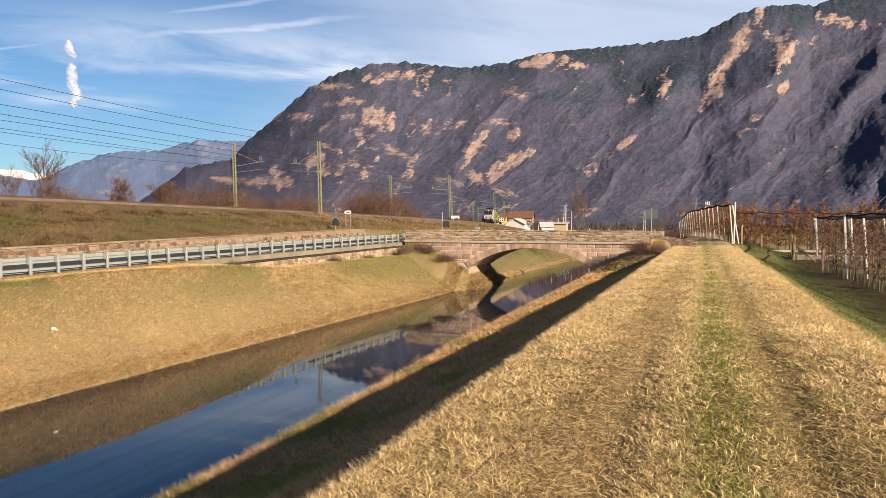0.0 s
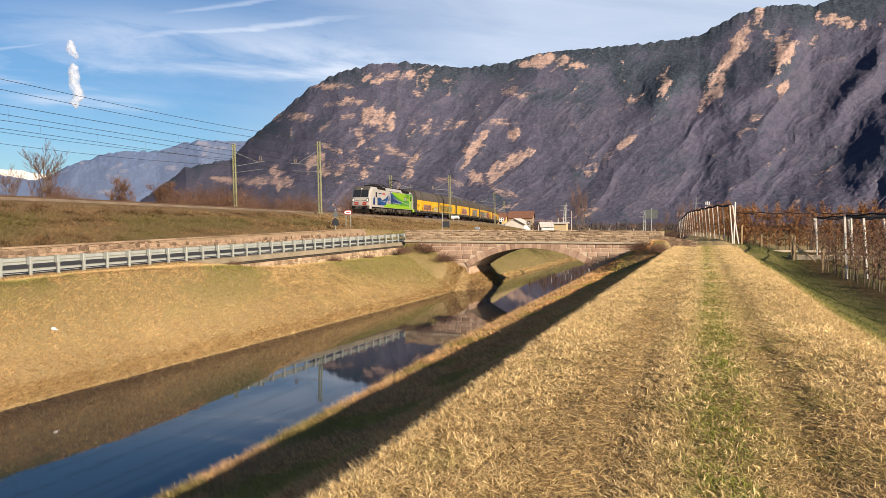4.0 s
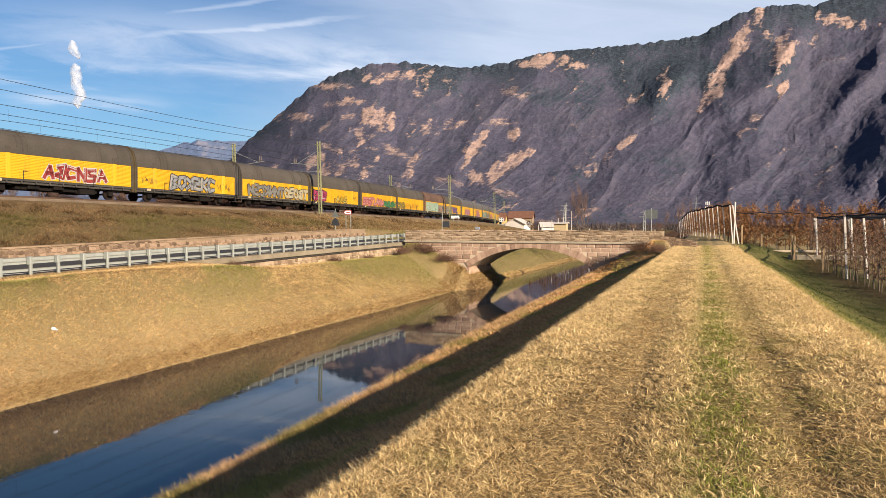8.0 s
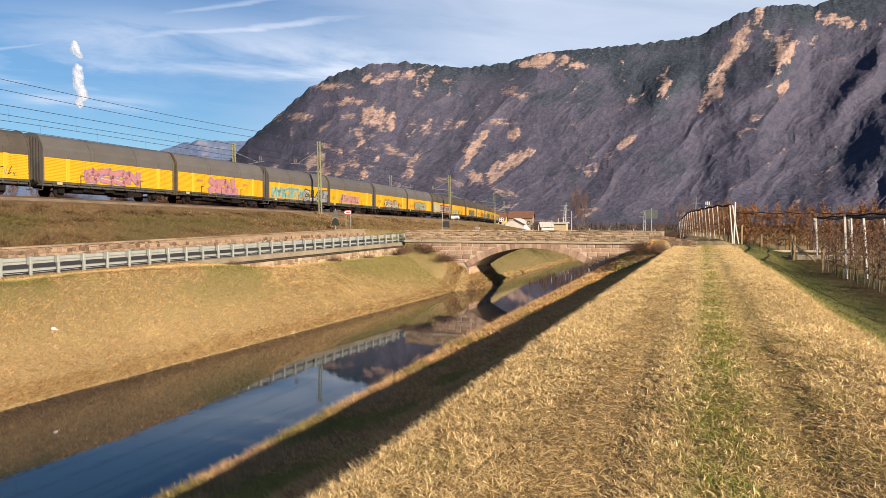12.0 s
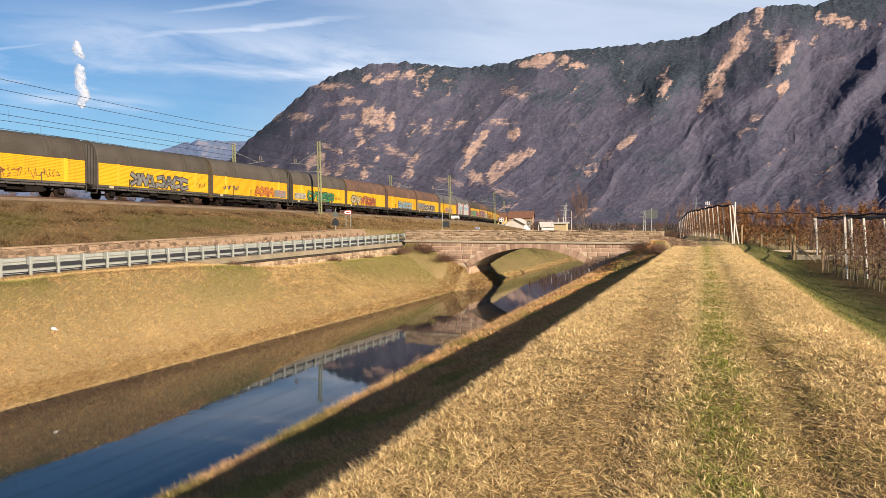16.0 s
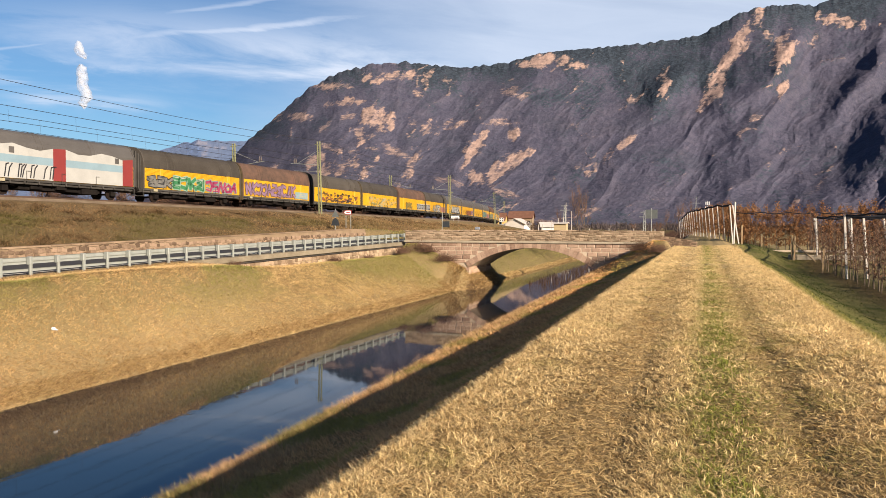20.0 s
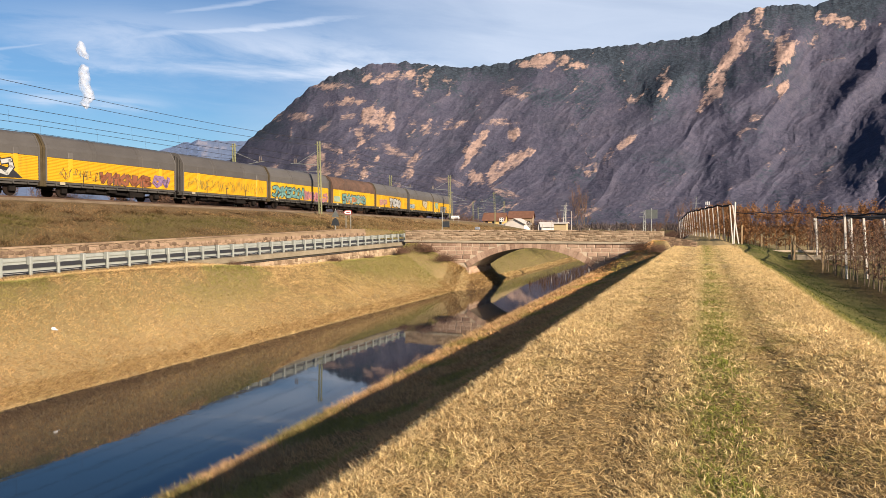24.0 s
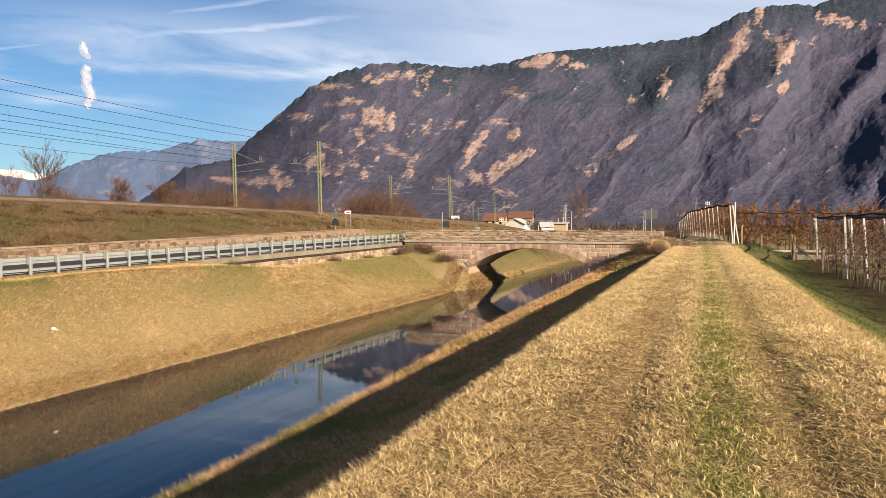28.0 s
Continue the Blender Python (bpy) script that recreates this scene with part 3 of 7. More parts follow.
# per wagon: roof, then pieces of spray paint as (from, to, low, high, fill, outline, style)
SPRAY = [
    "b .02-.10-.3-.6-black-black-tag .30-.64-.05-.6-brown-pink-block .76-.97-.03-.45-cream-olive-block",
    "b .08-.76-.12-.75-olive-brown-block .80-.93-.05-.45-olive-black-tag",
    "b .37-.80-.05-.72-red-white-block",
    "b .30-.76-.03-.80-silver-black-block .04-.17-.2-.55-olive-brown-tag .79-.96-.1-.6-olive-brown-tag",
    "b .08-.60-.03-.75-grey-black-block .60-.98-.03-.72-cream-black-block",
    "b .04-.30-.05-.75-magenta-black-bubble .50-.74-.03-.5-yellow-black-block .86-.95-.3-.6-olive-black-tag",
    "b .03-.60-.05-.65-pink-red-block .60-.97-.03-.55-green-black-block",
    "b .00-.24-.03-.55-olive-black-block .24-.78-.05-.55-olive-orange-tag",
    "r .03-.62-.02-.92-mint-grey-panel .62-.97-.02-.75-grey-orange-panel",
    "b .03-.42-.05-.75-silver-black-block .43-.76-.05-.72-purple-black-block .80-.92-.1-.5-grey-black-tag",
    "g .28-.70-.10-.68-pink-lilac-bubble",
    "g .33-.66-.08-.80-pink-lilac-bubble .20-.26-.5-.7-pink-pink-tag .72-.78-.5-.7-pink-pink-tag",
    "g .04-.55-.05-.75-teal-cream-block .55-.99-.03-.72-silver-black-bubble",
    "g .05-.18-.15-.6-olive-mint-tag .22-.66-.05-.65-pink-cream-block",
    "g .05-.16-.3-.6-olive-black-tag .28-.66-.03-.62-white-black-block .70-.86-.1-.5-brown-black-tag",
    "g .08-.28-.10-.55-orange-red-tag .26-.72-.05-.70-mint-red-bubble",
    "b .02-.34-.05-.85-cream-cream-panel .33-.98-.03-.80-black-red-sign",
    "b .08-.36-.10-.50-mint-cream-panel .42-.82-.05-.55-rust-brown-tag",
    "b .26-.78-.05-.68-grey-black-block .86-.96-.2-.5-olive-brown-tag",
    "b .12-.32-.25-.55-blue-black-tag .52-.78-.08-.60-orange-red-block .80-.97-.05-.5-grey-pink-panel",
    "b .03-.22-.08-.45-grey-cream-panel .26-.76-.03-.65-green-black-block .78-.9-.2-.5-olive-black-tag",
    "r .10-.32-.05-.65-cream-black-bubble .34-.72-.05-.68-rust-red-block",
    "r .34-.82-.03-.60-sky-black-block .84-.96-.1-.6-olive-olive-tag",
    "r .04-.32-.05-.72-silver-black-block .30-.78-.05-.62-black-white-block",
    "g .30-.72-.08-.55-pink-cream-block .40-.56-.55-.72-yellow-white-tag",
    "g .00-.99-.00-1.32-white-red-full",
    "b .03-.26-.05-.60-grey-black-block .26-.58-.03-.72-green-mint-block .60-.96-.03-.65-magenta-teal-block",
    "r .03-.76-.05-.85-lilac-brown-block .76-.97-.05-.5-sky-mint-panel",
    "b .06-.92-.05-.70-rust-brown-camo",
    "b .15-.97-.03-.75-olive-cream-camo",
    "r .24-.46-.05-.60-olive-brown-block .66-.99-.05-.62-black-white-boxes",
    "b .01-.20-.05-.65-black-white-boxes .34-.72-.03-.68-white-black-block .74-.97-.08-.55-pink-olive-block",
    "g .26-.90-.02-.72-black-black-shadow .34-.84-.10-.85-white-black-block",
    "g .08-.38-.10-.60-olive-brown-tag .36-.78-.05-.55-rust-brown-block .80-.95-.1-.6-lilac-purple-block",
    "g .03-.96-.10-.75-olive-olive-tag",
    "g .03-.56-.05-.80-teal-black-block .54-.97-.05-.60-pink-lilac-block",
    "r .02-.16-.10-.5-mint-cream-panel .20-.76-.05-.72-teal-black-block .3-.66-.15-.6-orange-white-block",
    "g .10-.32-.15-.62-pink-cream-block .40-.76-.10-.75-white-black-bubble",
    "g .02-.20-.1-.5-sky-cream-panel .54-.74-.20-.95-cream-black-face",
    "g .08-.22-.22-.95-mint-black-face .34-.70-.03-.62-silver-black-block .74-.84-.1-.4-cream-lilac-tag",
]
SIDE_X = 1.480
FIGURES = [[((0.2, 0), (0.15, 1)), ((0.15, 1), (0.75, 0.85), (0.35, 0.5), (0.85, 0.2), (0.2, 0))], [((0.15, 0), (0.5, 1), (0.85, 0)), ((0.3, 0.4), (0.75, 0.4))],
           [((0.85, 0.85), (0.3, 1), (0.1, 0.5), (0.3, 0), (0.85, 0.15))], [((0.8, 1), (0.2, 0.95), (0.25, 0.5), (0.8, 0.5), (0.75, 0.05), (0.15, 0))],
           [((0.15, 0), (0.2, 1), (0.8, 0), (0.85, 1))], [((0.5, 0.95), (0.15, 0.6), (0.3, 0.05), (0.8, 0.1), (0.85, 0.7), (0.5, 0.95))], [((0.15, 1), (0.85, 1)), ((0.5, 1), (0.55, 0))],
           [((0.2, 0), (0.2, 1)), ((0.85, 1), (0.25, 0.5), (0.85, 0))]]


def blob(cx, cz, w, h, rng, lean=0.15, n=12, power=2.6):
    """A rounded, slightly crooked outline."""
    out = []
    for k in range(n):
        a = 2 * math.pi * k / n
        c, s = math.cos(a), math.sin(a)
        x = math.copysign(abs(c) ** (2 / power), c) * w / 2 * rng.uniform(0.82, 1.12)
        z = math.copysign(abs(s) ** (2 / power), s) * h / 2 * rng.uniform(0.86, 1.1)
        out.append((cx + x + lean * z, cz + z))
    return out


def flat(bm, outline, x, idx):
    """Lay a filled outline of (y, z) on the wagon's side."""
    try:
        f = bm.faces.new([bm.verts.new((x, y, z)) for y, z in outline])
        f.material_index = idx
        if f.calc_area() > 0 and f.normal.x < 0:
            f.normal_flip()
    except ValueError:
        pass


def stroke(bm, pts, w, x, idx):
    for (y0, z0), (y1, z1) in zip(pts, pts[1:]):
        d = math.hypot(y1 - y0, z1 - z0) or 1e-6
        ny, nz = -(z1 - z0) / d * w / 2, (y1 - y0) / d * w / 2
        ey, ez = (y1 - y0) / d * w * 0.3, (z1 - z0) / d * w * 0.3
        flat(bm, [(y0 + ny - ey, z0 + nz - ez), (y0 - ny - ey, z0 - nz - ez), (y1 - ny + ey, z1 - nz + ez), (y1 + ny + ey, z1 + nz + ez)], x, idx)


def spray_piece(parent, y0, y1, z0, z1, fill, line, style, rng):
    bm, x = bmesh.new(), SIDE_X
    w, h = y1 - y0, z1 - z0
    mats = [PAINTS[fill], PAINTS[line], PAINTS[rng.choice(["white", "cream", "black", fill])]]
    if style in ("block", "bubble"):
        n = max(2, round(w / (0.95 if style == "block" else 1.25)))
        cell = w / n
        for k in range(n):
            cy, cz = y0 + cell * (k + 0.5), (z0 + z1) / 2 + rng.uniform(-0.06, 0.06)
            hh = h * rng.uniform(0.82, 1.0)
            lean = rng.uniform(-0.25, 0.3)
            state = rng.random()
            # a thick, leaning letter-like figure: outline below, fill above, then thin inner lines
            fig, fx, fz = rng.choice(FIGURES), rng.choice((-1, 1)), rng.choice((-1, 1))
            width = min(cell, hh) * (0.30 if style == "block" else 0.38)

            def at(q):
                a_, b_ = fx * (q[0] - 0.5) * cell * 1.15, fz * (q[1] - 0.5) * hh * 0.86
                return cy + a_ + lean * b_ + rng.uniform(-0.03, 0.03) * cell, cz + b_

            for line_ in fig:
                pts = [at(q) for q in line_]
                step_ = 0.001 * (k % 3)
                stroke(bm, pts, width * 1.55, x + step_, 1)
                stroke(bm, pts, width, x + 0.004 + step_, 0)
                if state > 0.35:
                    stroke(bm, [(p_ - width * 0.2, q_ + width * 0.22) for p_, q_ in pts[:2]], width * 0.2, x + 0.008, 2)
            for q in range(2):
                a, b = cy + rng.uniform(-0.4, 0.4) * cell, cz + rng.uniform(-0.42, 0.42) * hh
                stroke(bm, [(a, b), (a + rng.uniform(-0.25, 0.25) * cell, b + rng.uniform(-0.2, 0.2) * hh)], 0.05, x + 0.0085, 1)
    elif style == "tag":
        n = max(3, int(w / 0.28))
        for k in range(n):
            a = y0 + w * (k + 0.5) / n
            pts = [(a + rng.uniform(-0.2, 0.2), z0 + h * rng.random()) for _ in range(rng.randint(3, 5))]
            stroke(bm, pts, 0.045, x, k % 2)
    elif style in ("panel", "camo", "full"):
        top = z1
        if style == "panel":
            flat(bm, [(y0, z0), (y1, z0), (y1, top), (y0, top)], x, 0)
        if style == "full":
            cols = 12
            mats[:] = [PAINTS["white"], PAINTS["red"], PAINTS["sky"]]
            for k in range(cols):
                a, b = y0 + w * k / cols, y0 + w * (k + 1) / cols
                flat(bm, [(a, z0), (b, z0), (b, z1 + 0.18 * math.sin(k * 1.7)), (a, z1 + 0.18 * math.sin((k - 1) * 1.7))], x, 1 if k in (0, 5, 11) else 0)
                if k not in (0, 5, 11):
                    flat(bm, [(a, z0 + h * 0.48), (b, z0 + h * 0.48), (b, z0 + h * 0.72), (a, z0 + h * 0.72)], x + 0.004, 2)
            mats.append(PAINTS["black"])
            for k in range(10):
                a = y0 + 0.6 + w * 0.4 * rng.random()
                stroke(bm, [(a, z0 + 0.1), (a + 0.12, z0 + 0.6 + 0.4 * rng.random()), (a + 0.3, z0 + 1.0)], 0.09, x + 0.008, 3)
        else:
            for k in range(int(w * (26 if style == "panel" else 12))):
                a, b = rng.uniform(y0, y1), rng.uniform(z0, z1)
                flat(bm, blob(a, b, min(rng.uniform(0.15, 0.9), 2 * (y1 - a), 2 * (a - y0)), rng.uniform(0.04, 0.12 if style == "panel" else 0.32), rng, 0.4, 8, 2.2), x + 0.003 + 0.0004 * (k % 9), (1, 2, 0)[k % 3])
    elif style == "sign":
        flat(bm, [(y0, z0), (y1, z0), (y1, z1), (y0, z1)], x, 1)
        mats[2] = PAINTS["white"]
        n = 12
        for k in range(n):
            cy = y0 + w * (k + 0.5) / n
            flat(bm, blob(cy, (z0 + z1) / 2, w / n * 0.94, h * 0.74, rng, 0.0, 10, 5), x + 0.004, 2)
            flat(bm, blob(cy, (z0 + z1) / 2, w / n * 0.66, h * 0.54, rng, 0.0, 10, 4), x + 0.008, 0)
            stroke(bm, [(cy - 0.08, z0 + h * rng.uniform(0.35, 0.6)), (cy + 0.1, z0 + h * rng.uniform(0.4, 0.6))], 0.09, x + 0.012, 2)
    elif style == "boxes":
        flat(bm, [(y0, z0), (y1, z0), (y1, z1), (y0, z1)], x, 1)
        n = max(2, round(w / 0.9))
        for k in range(n):
            a, b = y0 + w * k / n + 0.1, y0 + w * (k + 1) / n - 0.1
            flat(bm, [(a, z0 + 0.1), (b, z0 + 0.1), (b, z1 - 0.1), (a, z1 - 0.1)], x + 0.004, 0)
            flat(bm, blob((a + b) / 2, (z0 + z1) / 2, 0.28, h * 0.5, rng), x + 0.008, 1)
    elif style == "shadow":
        flat(bm, [(y0, z0), (y1, z0), (y1 - 0.7, z0 + h * 0.5), (y0 + w * 0.6, z1), (y0 + w * 0.3, z0 + h * 0.8), (y0 + 0.5, z0 + h * 0.6)], x - 0.001, 0)
    elif style == "face":
        cy, cz = (y0 + y1) / 2, (z0 + z1) / 2
        shape = [(y0, z1), (y1, z1 - 0.05), (y1 - 0.1, cz), (y1 - 0.25, cz - 0.1), (y1 - 0.1, cz - 0.3), (cy + 0.1, z0), (cy - 0.2, cz - 0.35), (y0 + 0.2, cz - 0.2), (y0, cz + 0.15)]
        flat(bm, [(cy + (a - cy) * 1.1, cz + (b - cz) * 1.08) for a, b in shape], x, 1)
        flat(bm, shape, x + 0.004, 0)
        for q in range(3):
            a, b = cy + rng.uniform(-0.3, 0.3), cz + rng.uniform(-0.1, 0.3)
            stroke(bm, [(a - 0.2, b), (a, b + 0.06), (a + 0.25, b)], 0.05, x + 0.008, 1)
    me = bpy.data.meshes.new("graffiti")
    bm.to_mesh(me)
    bm.free()
    for m in mats:
        me.materials.append(m)
    return tagged(put("graffiti", me, parent), f"{fill} spray-painted graffiti with {line} outlines", kind="stuff")


WAIST = 2.88         # where the yellow wall ends and the roof begins
ROOF_OLD = [(1.46, WAIST), (1.45, 3.17), (1.37, 3.62), (1.19, 4.05), (0.89, 4.36), (0.5, 4.54), (0.0, 4.62)]
ROOF_NEW = [(1.46, WAIST), (1.46, 3.48), (1.38, 3.73), (1.02, 4.31), (0.86, 4.44), (0.4, 4.58), (0.0, 4.60)]


def mirrored(half):
    return half + [(-x, z) for x, z in half[-2::-1]]


def ribbed_side():
    """The corrugated wall of the wagon's lower half, as one shell."""
    half = []
    z = 1.14
    while z < WAIST - 0.05:
        half += [(1.415, z), (1.445, z + 0.02), (1.445, z + 0.075), (1.415, z + 0.095)]
        z += 0.107
    half += [(1.415, WAIST)]
    outline = half + [(-x, zz) for x, zz in half[::-1]]
    bm = extrude_profile(outline, -HALF, HALF)
    return bm


def wheelset(w, y, r=0.46):
    bm = bmesh.new()
    for x in (-0.76, 0.76):
        rod(bm, (x - 0.065, y, r), (x + 0.065, y, r), r, n=20)
        rod(bm, (x + (0.065 if x > 0 else -0.065), y, r), (x + (0.09 if x > 0 else -0.09), y, r), r * 0.45, n=12)
    rod(bm, (-1.0, y, r), (1.0, y, r), 0.08, n=8)
    ws = part("wheelset", bm, STEEL, w)
    for x in (-1.02, 1.02):
        part("axle_box", boxes((x - 0.12, x + 0.12, y - 0.22, y + 0.22, r - 0.16, r + 0.2), (x - 0.05, x + 0.05, y - 0.75, y + 0.75, r + 0.22, r + 0.32), bevel=0.02), BLACK, ws)


def make_wagon(kind, lead):
    """kind: the roof's finish; lead: the front body of a pair, whose rear end carries the bellows."""
    w = empty("car_wagon")
    half = ROOF_NEW if kind == "g" else ROOF_OLD
    mat = {"g": ROOF_GREY, "b": ROOF_BROWN, "r": ROOF_RUST}[kind]
    outline = mirrored(half)
    bm = extrude_profile(outline, -HALF, HALF)
    part("roof", bm, mat, w, {"g": "smooth grey steel roof", "b": "weathered brown-grey curved roof", "r": "rust-streaked curved roof"}[kind])
    # raised frames over the roof
    for y in ((-2.3, -1.9, 2.2, 2.6) if kind == "g" else (-3.6, -3.2, -2.8, 3.0, 3.4, 5.0)):
        bm = bmesh.new()
        extrude_profile([(x * 1.012, WAIST + (z - WAIST) * 1.012) for x, z in outline], y - 0.045, y + 0.045, bm)
        part("roof_rib", bm, mat, w)
    for y in (-HALF, HALF):
        bm = bmesh.new()
        extrude_profile([(x * 1.02, 1.1 + (z - 1.1) * 1.014) for x, z in [(1.46, 1.12)] + outline + [(-1.46, 1.12)]], y - 0.06, y + 0.06, bm)
        part("end_frame", bm, mat, w)
        s = 1 if y > 0 else -1
        zig = [(q * 0.1 - 1.2, y + s * (0.065 if q % 3 else 0.12)) for q in range(25)] + [(1.2, y + s * 0.02), (-1.2, y + s * 0.02)]
        bm = bmesh.new()
        lo, hi = [bm.verts.new((a, b, 1.15)) for a, b in zig], [bm.verts.new((a, b, 4.40 - 0.55 * abs(a / 1.2) ** 2.2)) for a, b in zig]
        for i in range(len(zig)):
            j = (i + 1) % len(zig)
            bm.faces.new((lo[i], lo[j], hi[j], hi[i]))
        part("end_wall", bm, CHASSIS, w, "grey ribbed end wall")
    part("body", ribbed_side(), YELLOW, w, "yellow corrugated side wall")
    for y in (-4.3, 4.6):
        for x in (-1, 1):
            p = part("door_post", boxes((x * 1.40, x * 1.475, y - 0.17, y + 0.17, 1.14, WAIST + 0.02), bevel=0.015), YELLOW, w)
            part("post_cap", boxes((x * 1.38, x * 1.50, y - 0.2, y + 0.2, WAIST + 0.02, 3.34), bevel=0.02), mat, p)
    for y in (-3.2, -0.4, 2.6):
        part("handle", boxes((1.46, 1.50, y - 0.02, y + 0.02, 1.0, 1.75), (1.46, 1.50, y - 0.02, y + 0.3, 1.7, 1.74)), CHASSIS, w)
    sill = part("chassis", boxes((-1.42, 1.42, -HALF - 0.05, HALF + 0.05, 0.98, 1.13), (-1.3, 1.3, -HALF, HALF, 0.80, 0.98), bevel=0.01), CHASSIS, w, "grey steel chassis sill")
    for q in range(-5, 6):
        part("bracket", boxes((1.36, 1.45, q * 1.1 - 0.04, q * 1.1 + 0.04, 0.82, 1.1)), CHASSIS, sill)
    part("data_plate", boxes((1.425, 1.432, -5.2, -4.75, 0.92, 1.12)), PAINTS["cream"], sill, "pale data plate with unreadable bars")
    part("underframe", boxes((-0.9, 0.9, -3.4, 3.4, 0.45, 0.8), (-1.15, 1.15, 1.6, 3.0, 0.35, 0.78), (-1.1, 1.1, -2.6, -1.7, 0.5, 0.8), (-1.2, 1.2, -0.6, 0.2, 0.55, 0.8)), BLACK, w)
    for y in (-4.55, 4.55):
        wheelset(w, y)
    if lead:
        for q in range(4):
            bm = bmesh.new()
            k = 0.985 if q % 2 else 1.012
            extrude_profile([(x * k, 1.0 + (z - 1.0) * k) for x, z in [(1.46, 0.72)] + outline + [(-1.46, 0.72)]], HALF + 0.02 + q * 0.135, HALF + 0.15 + q * 0.135, bm)
            part("bellows", bm, BELLOWS, w, "brown rubber bellows joining two bodies")
    for y, s in ((-HALF, -1), (HALF, 1)):
        if (lead and s > 0) or (not lead and s < 0):
            continue
        for x in (-0.87, 0.87):
            bm = rod(bmesh.new(), (x, y, 1.0), (x, y + s * 0.37, 1.0), 0.1, n=10)
            part("buffer", rod(bm, (x, y + s * 0.36, 1.0), (x, y + s * 0.42, 1.0), 0.22, n=12), BLACK, w)
        part("coupling", rod(bmesh.new(), (0, y, 0.98), (0, y + s * 0.5, 0.95), 0.06, n=6), BLACK, w)
        part("end_step", boxes((1.0, 1.45, y + s * 0.02, y + s * 0.3, 0.45, 0.5), (1.40, 1.45, y + s * 0.02, y + s * 0.06, 0.45, 1.0)), CHASSIS, w)
    return w


BLUE = paint("livery_blue", (0.012, 0.075, 0.27), 0.35)
DEEP_BLUE = paint("livery_deep_blue", (0.010, 0.045, 0.17), 0.35)
LIME = paint("livery_lime", (0.32, 0.58, 0.02), 0.35)
GREEN = paint("livery_green", (0.10, 0.36, 0.03), 0.35)
DARK_GREEN = paint("livery_dark_green", (0.02, 0.16, 0.06), 0.35)
RED = paint("livery_red", (0.55, 0.035, 0.03), 0.35)
CREAM_WHITE = paint("loco_white", (0.57, 0.54, 0.49), 0.35)
GRIME = two_tone("grimy_metal", (0.035, 0.030, 0.025), (0.10, 0.088, 0.072), 1.5, 14, 0.8, bump=0.2)
GLASS_DARK = two_tone("dark_glass", (0.012, 0.014, 0.016), (0.02, 0.022, 0.025), 1, 5, 0.05, bump=0.0)
LAMP_GLASS = two_tone("lamp_glass", (0.75, 0.74, 0.68), (0.85, 0.84, 0.8), 3, 20, 0.1, bump=0.0)


def words(parent, text, size, y, z, mat, x, label="", wide=1.0):
    """Raised lettering on the side that faces the canal; it reads along y."""
    c = bpy.data.curves.new("lettering", "FONT")
    c.body, c.size, c.extrude = text, size, 0.002
    tmp = bpy.data.objects.new("lettering", c)
    me = bpy.data.meshes.new_from_object(tmp)
    bpy.data.objects.remove(tmp)
    me.name = "lettering"
    me.materials.clear()
    me.materials.append(mat)
    m = Matrix(((0, 0, 1, x), (1, 0, 0, y), (0, 1, 0, z), (0, 0, 0, 1))) @ Matrix.Diagonal((wide, 1, 1, 1))
    return put("lettering", me, parent, m, label)


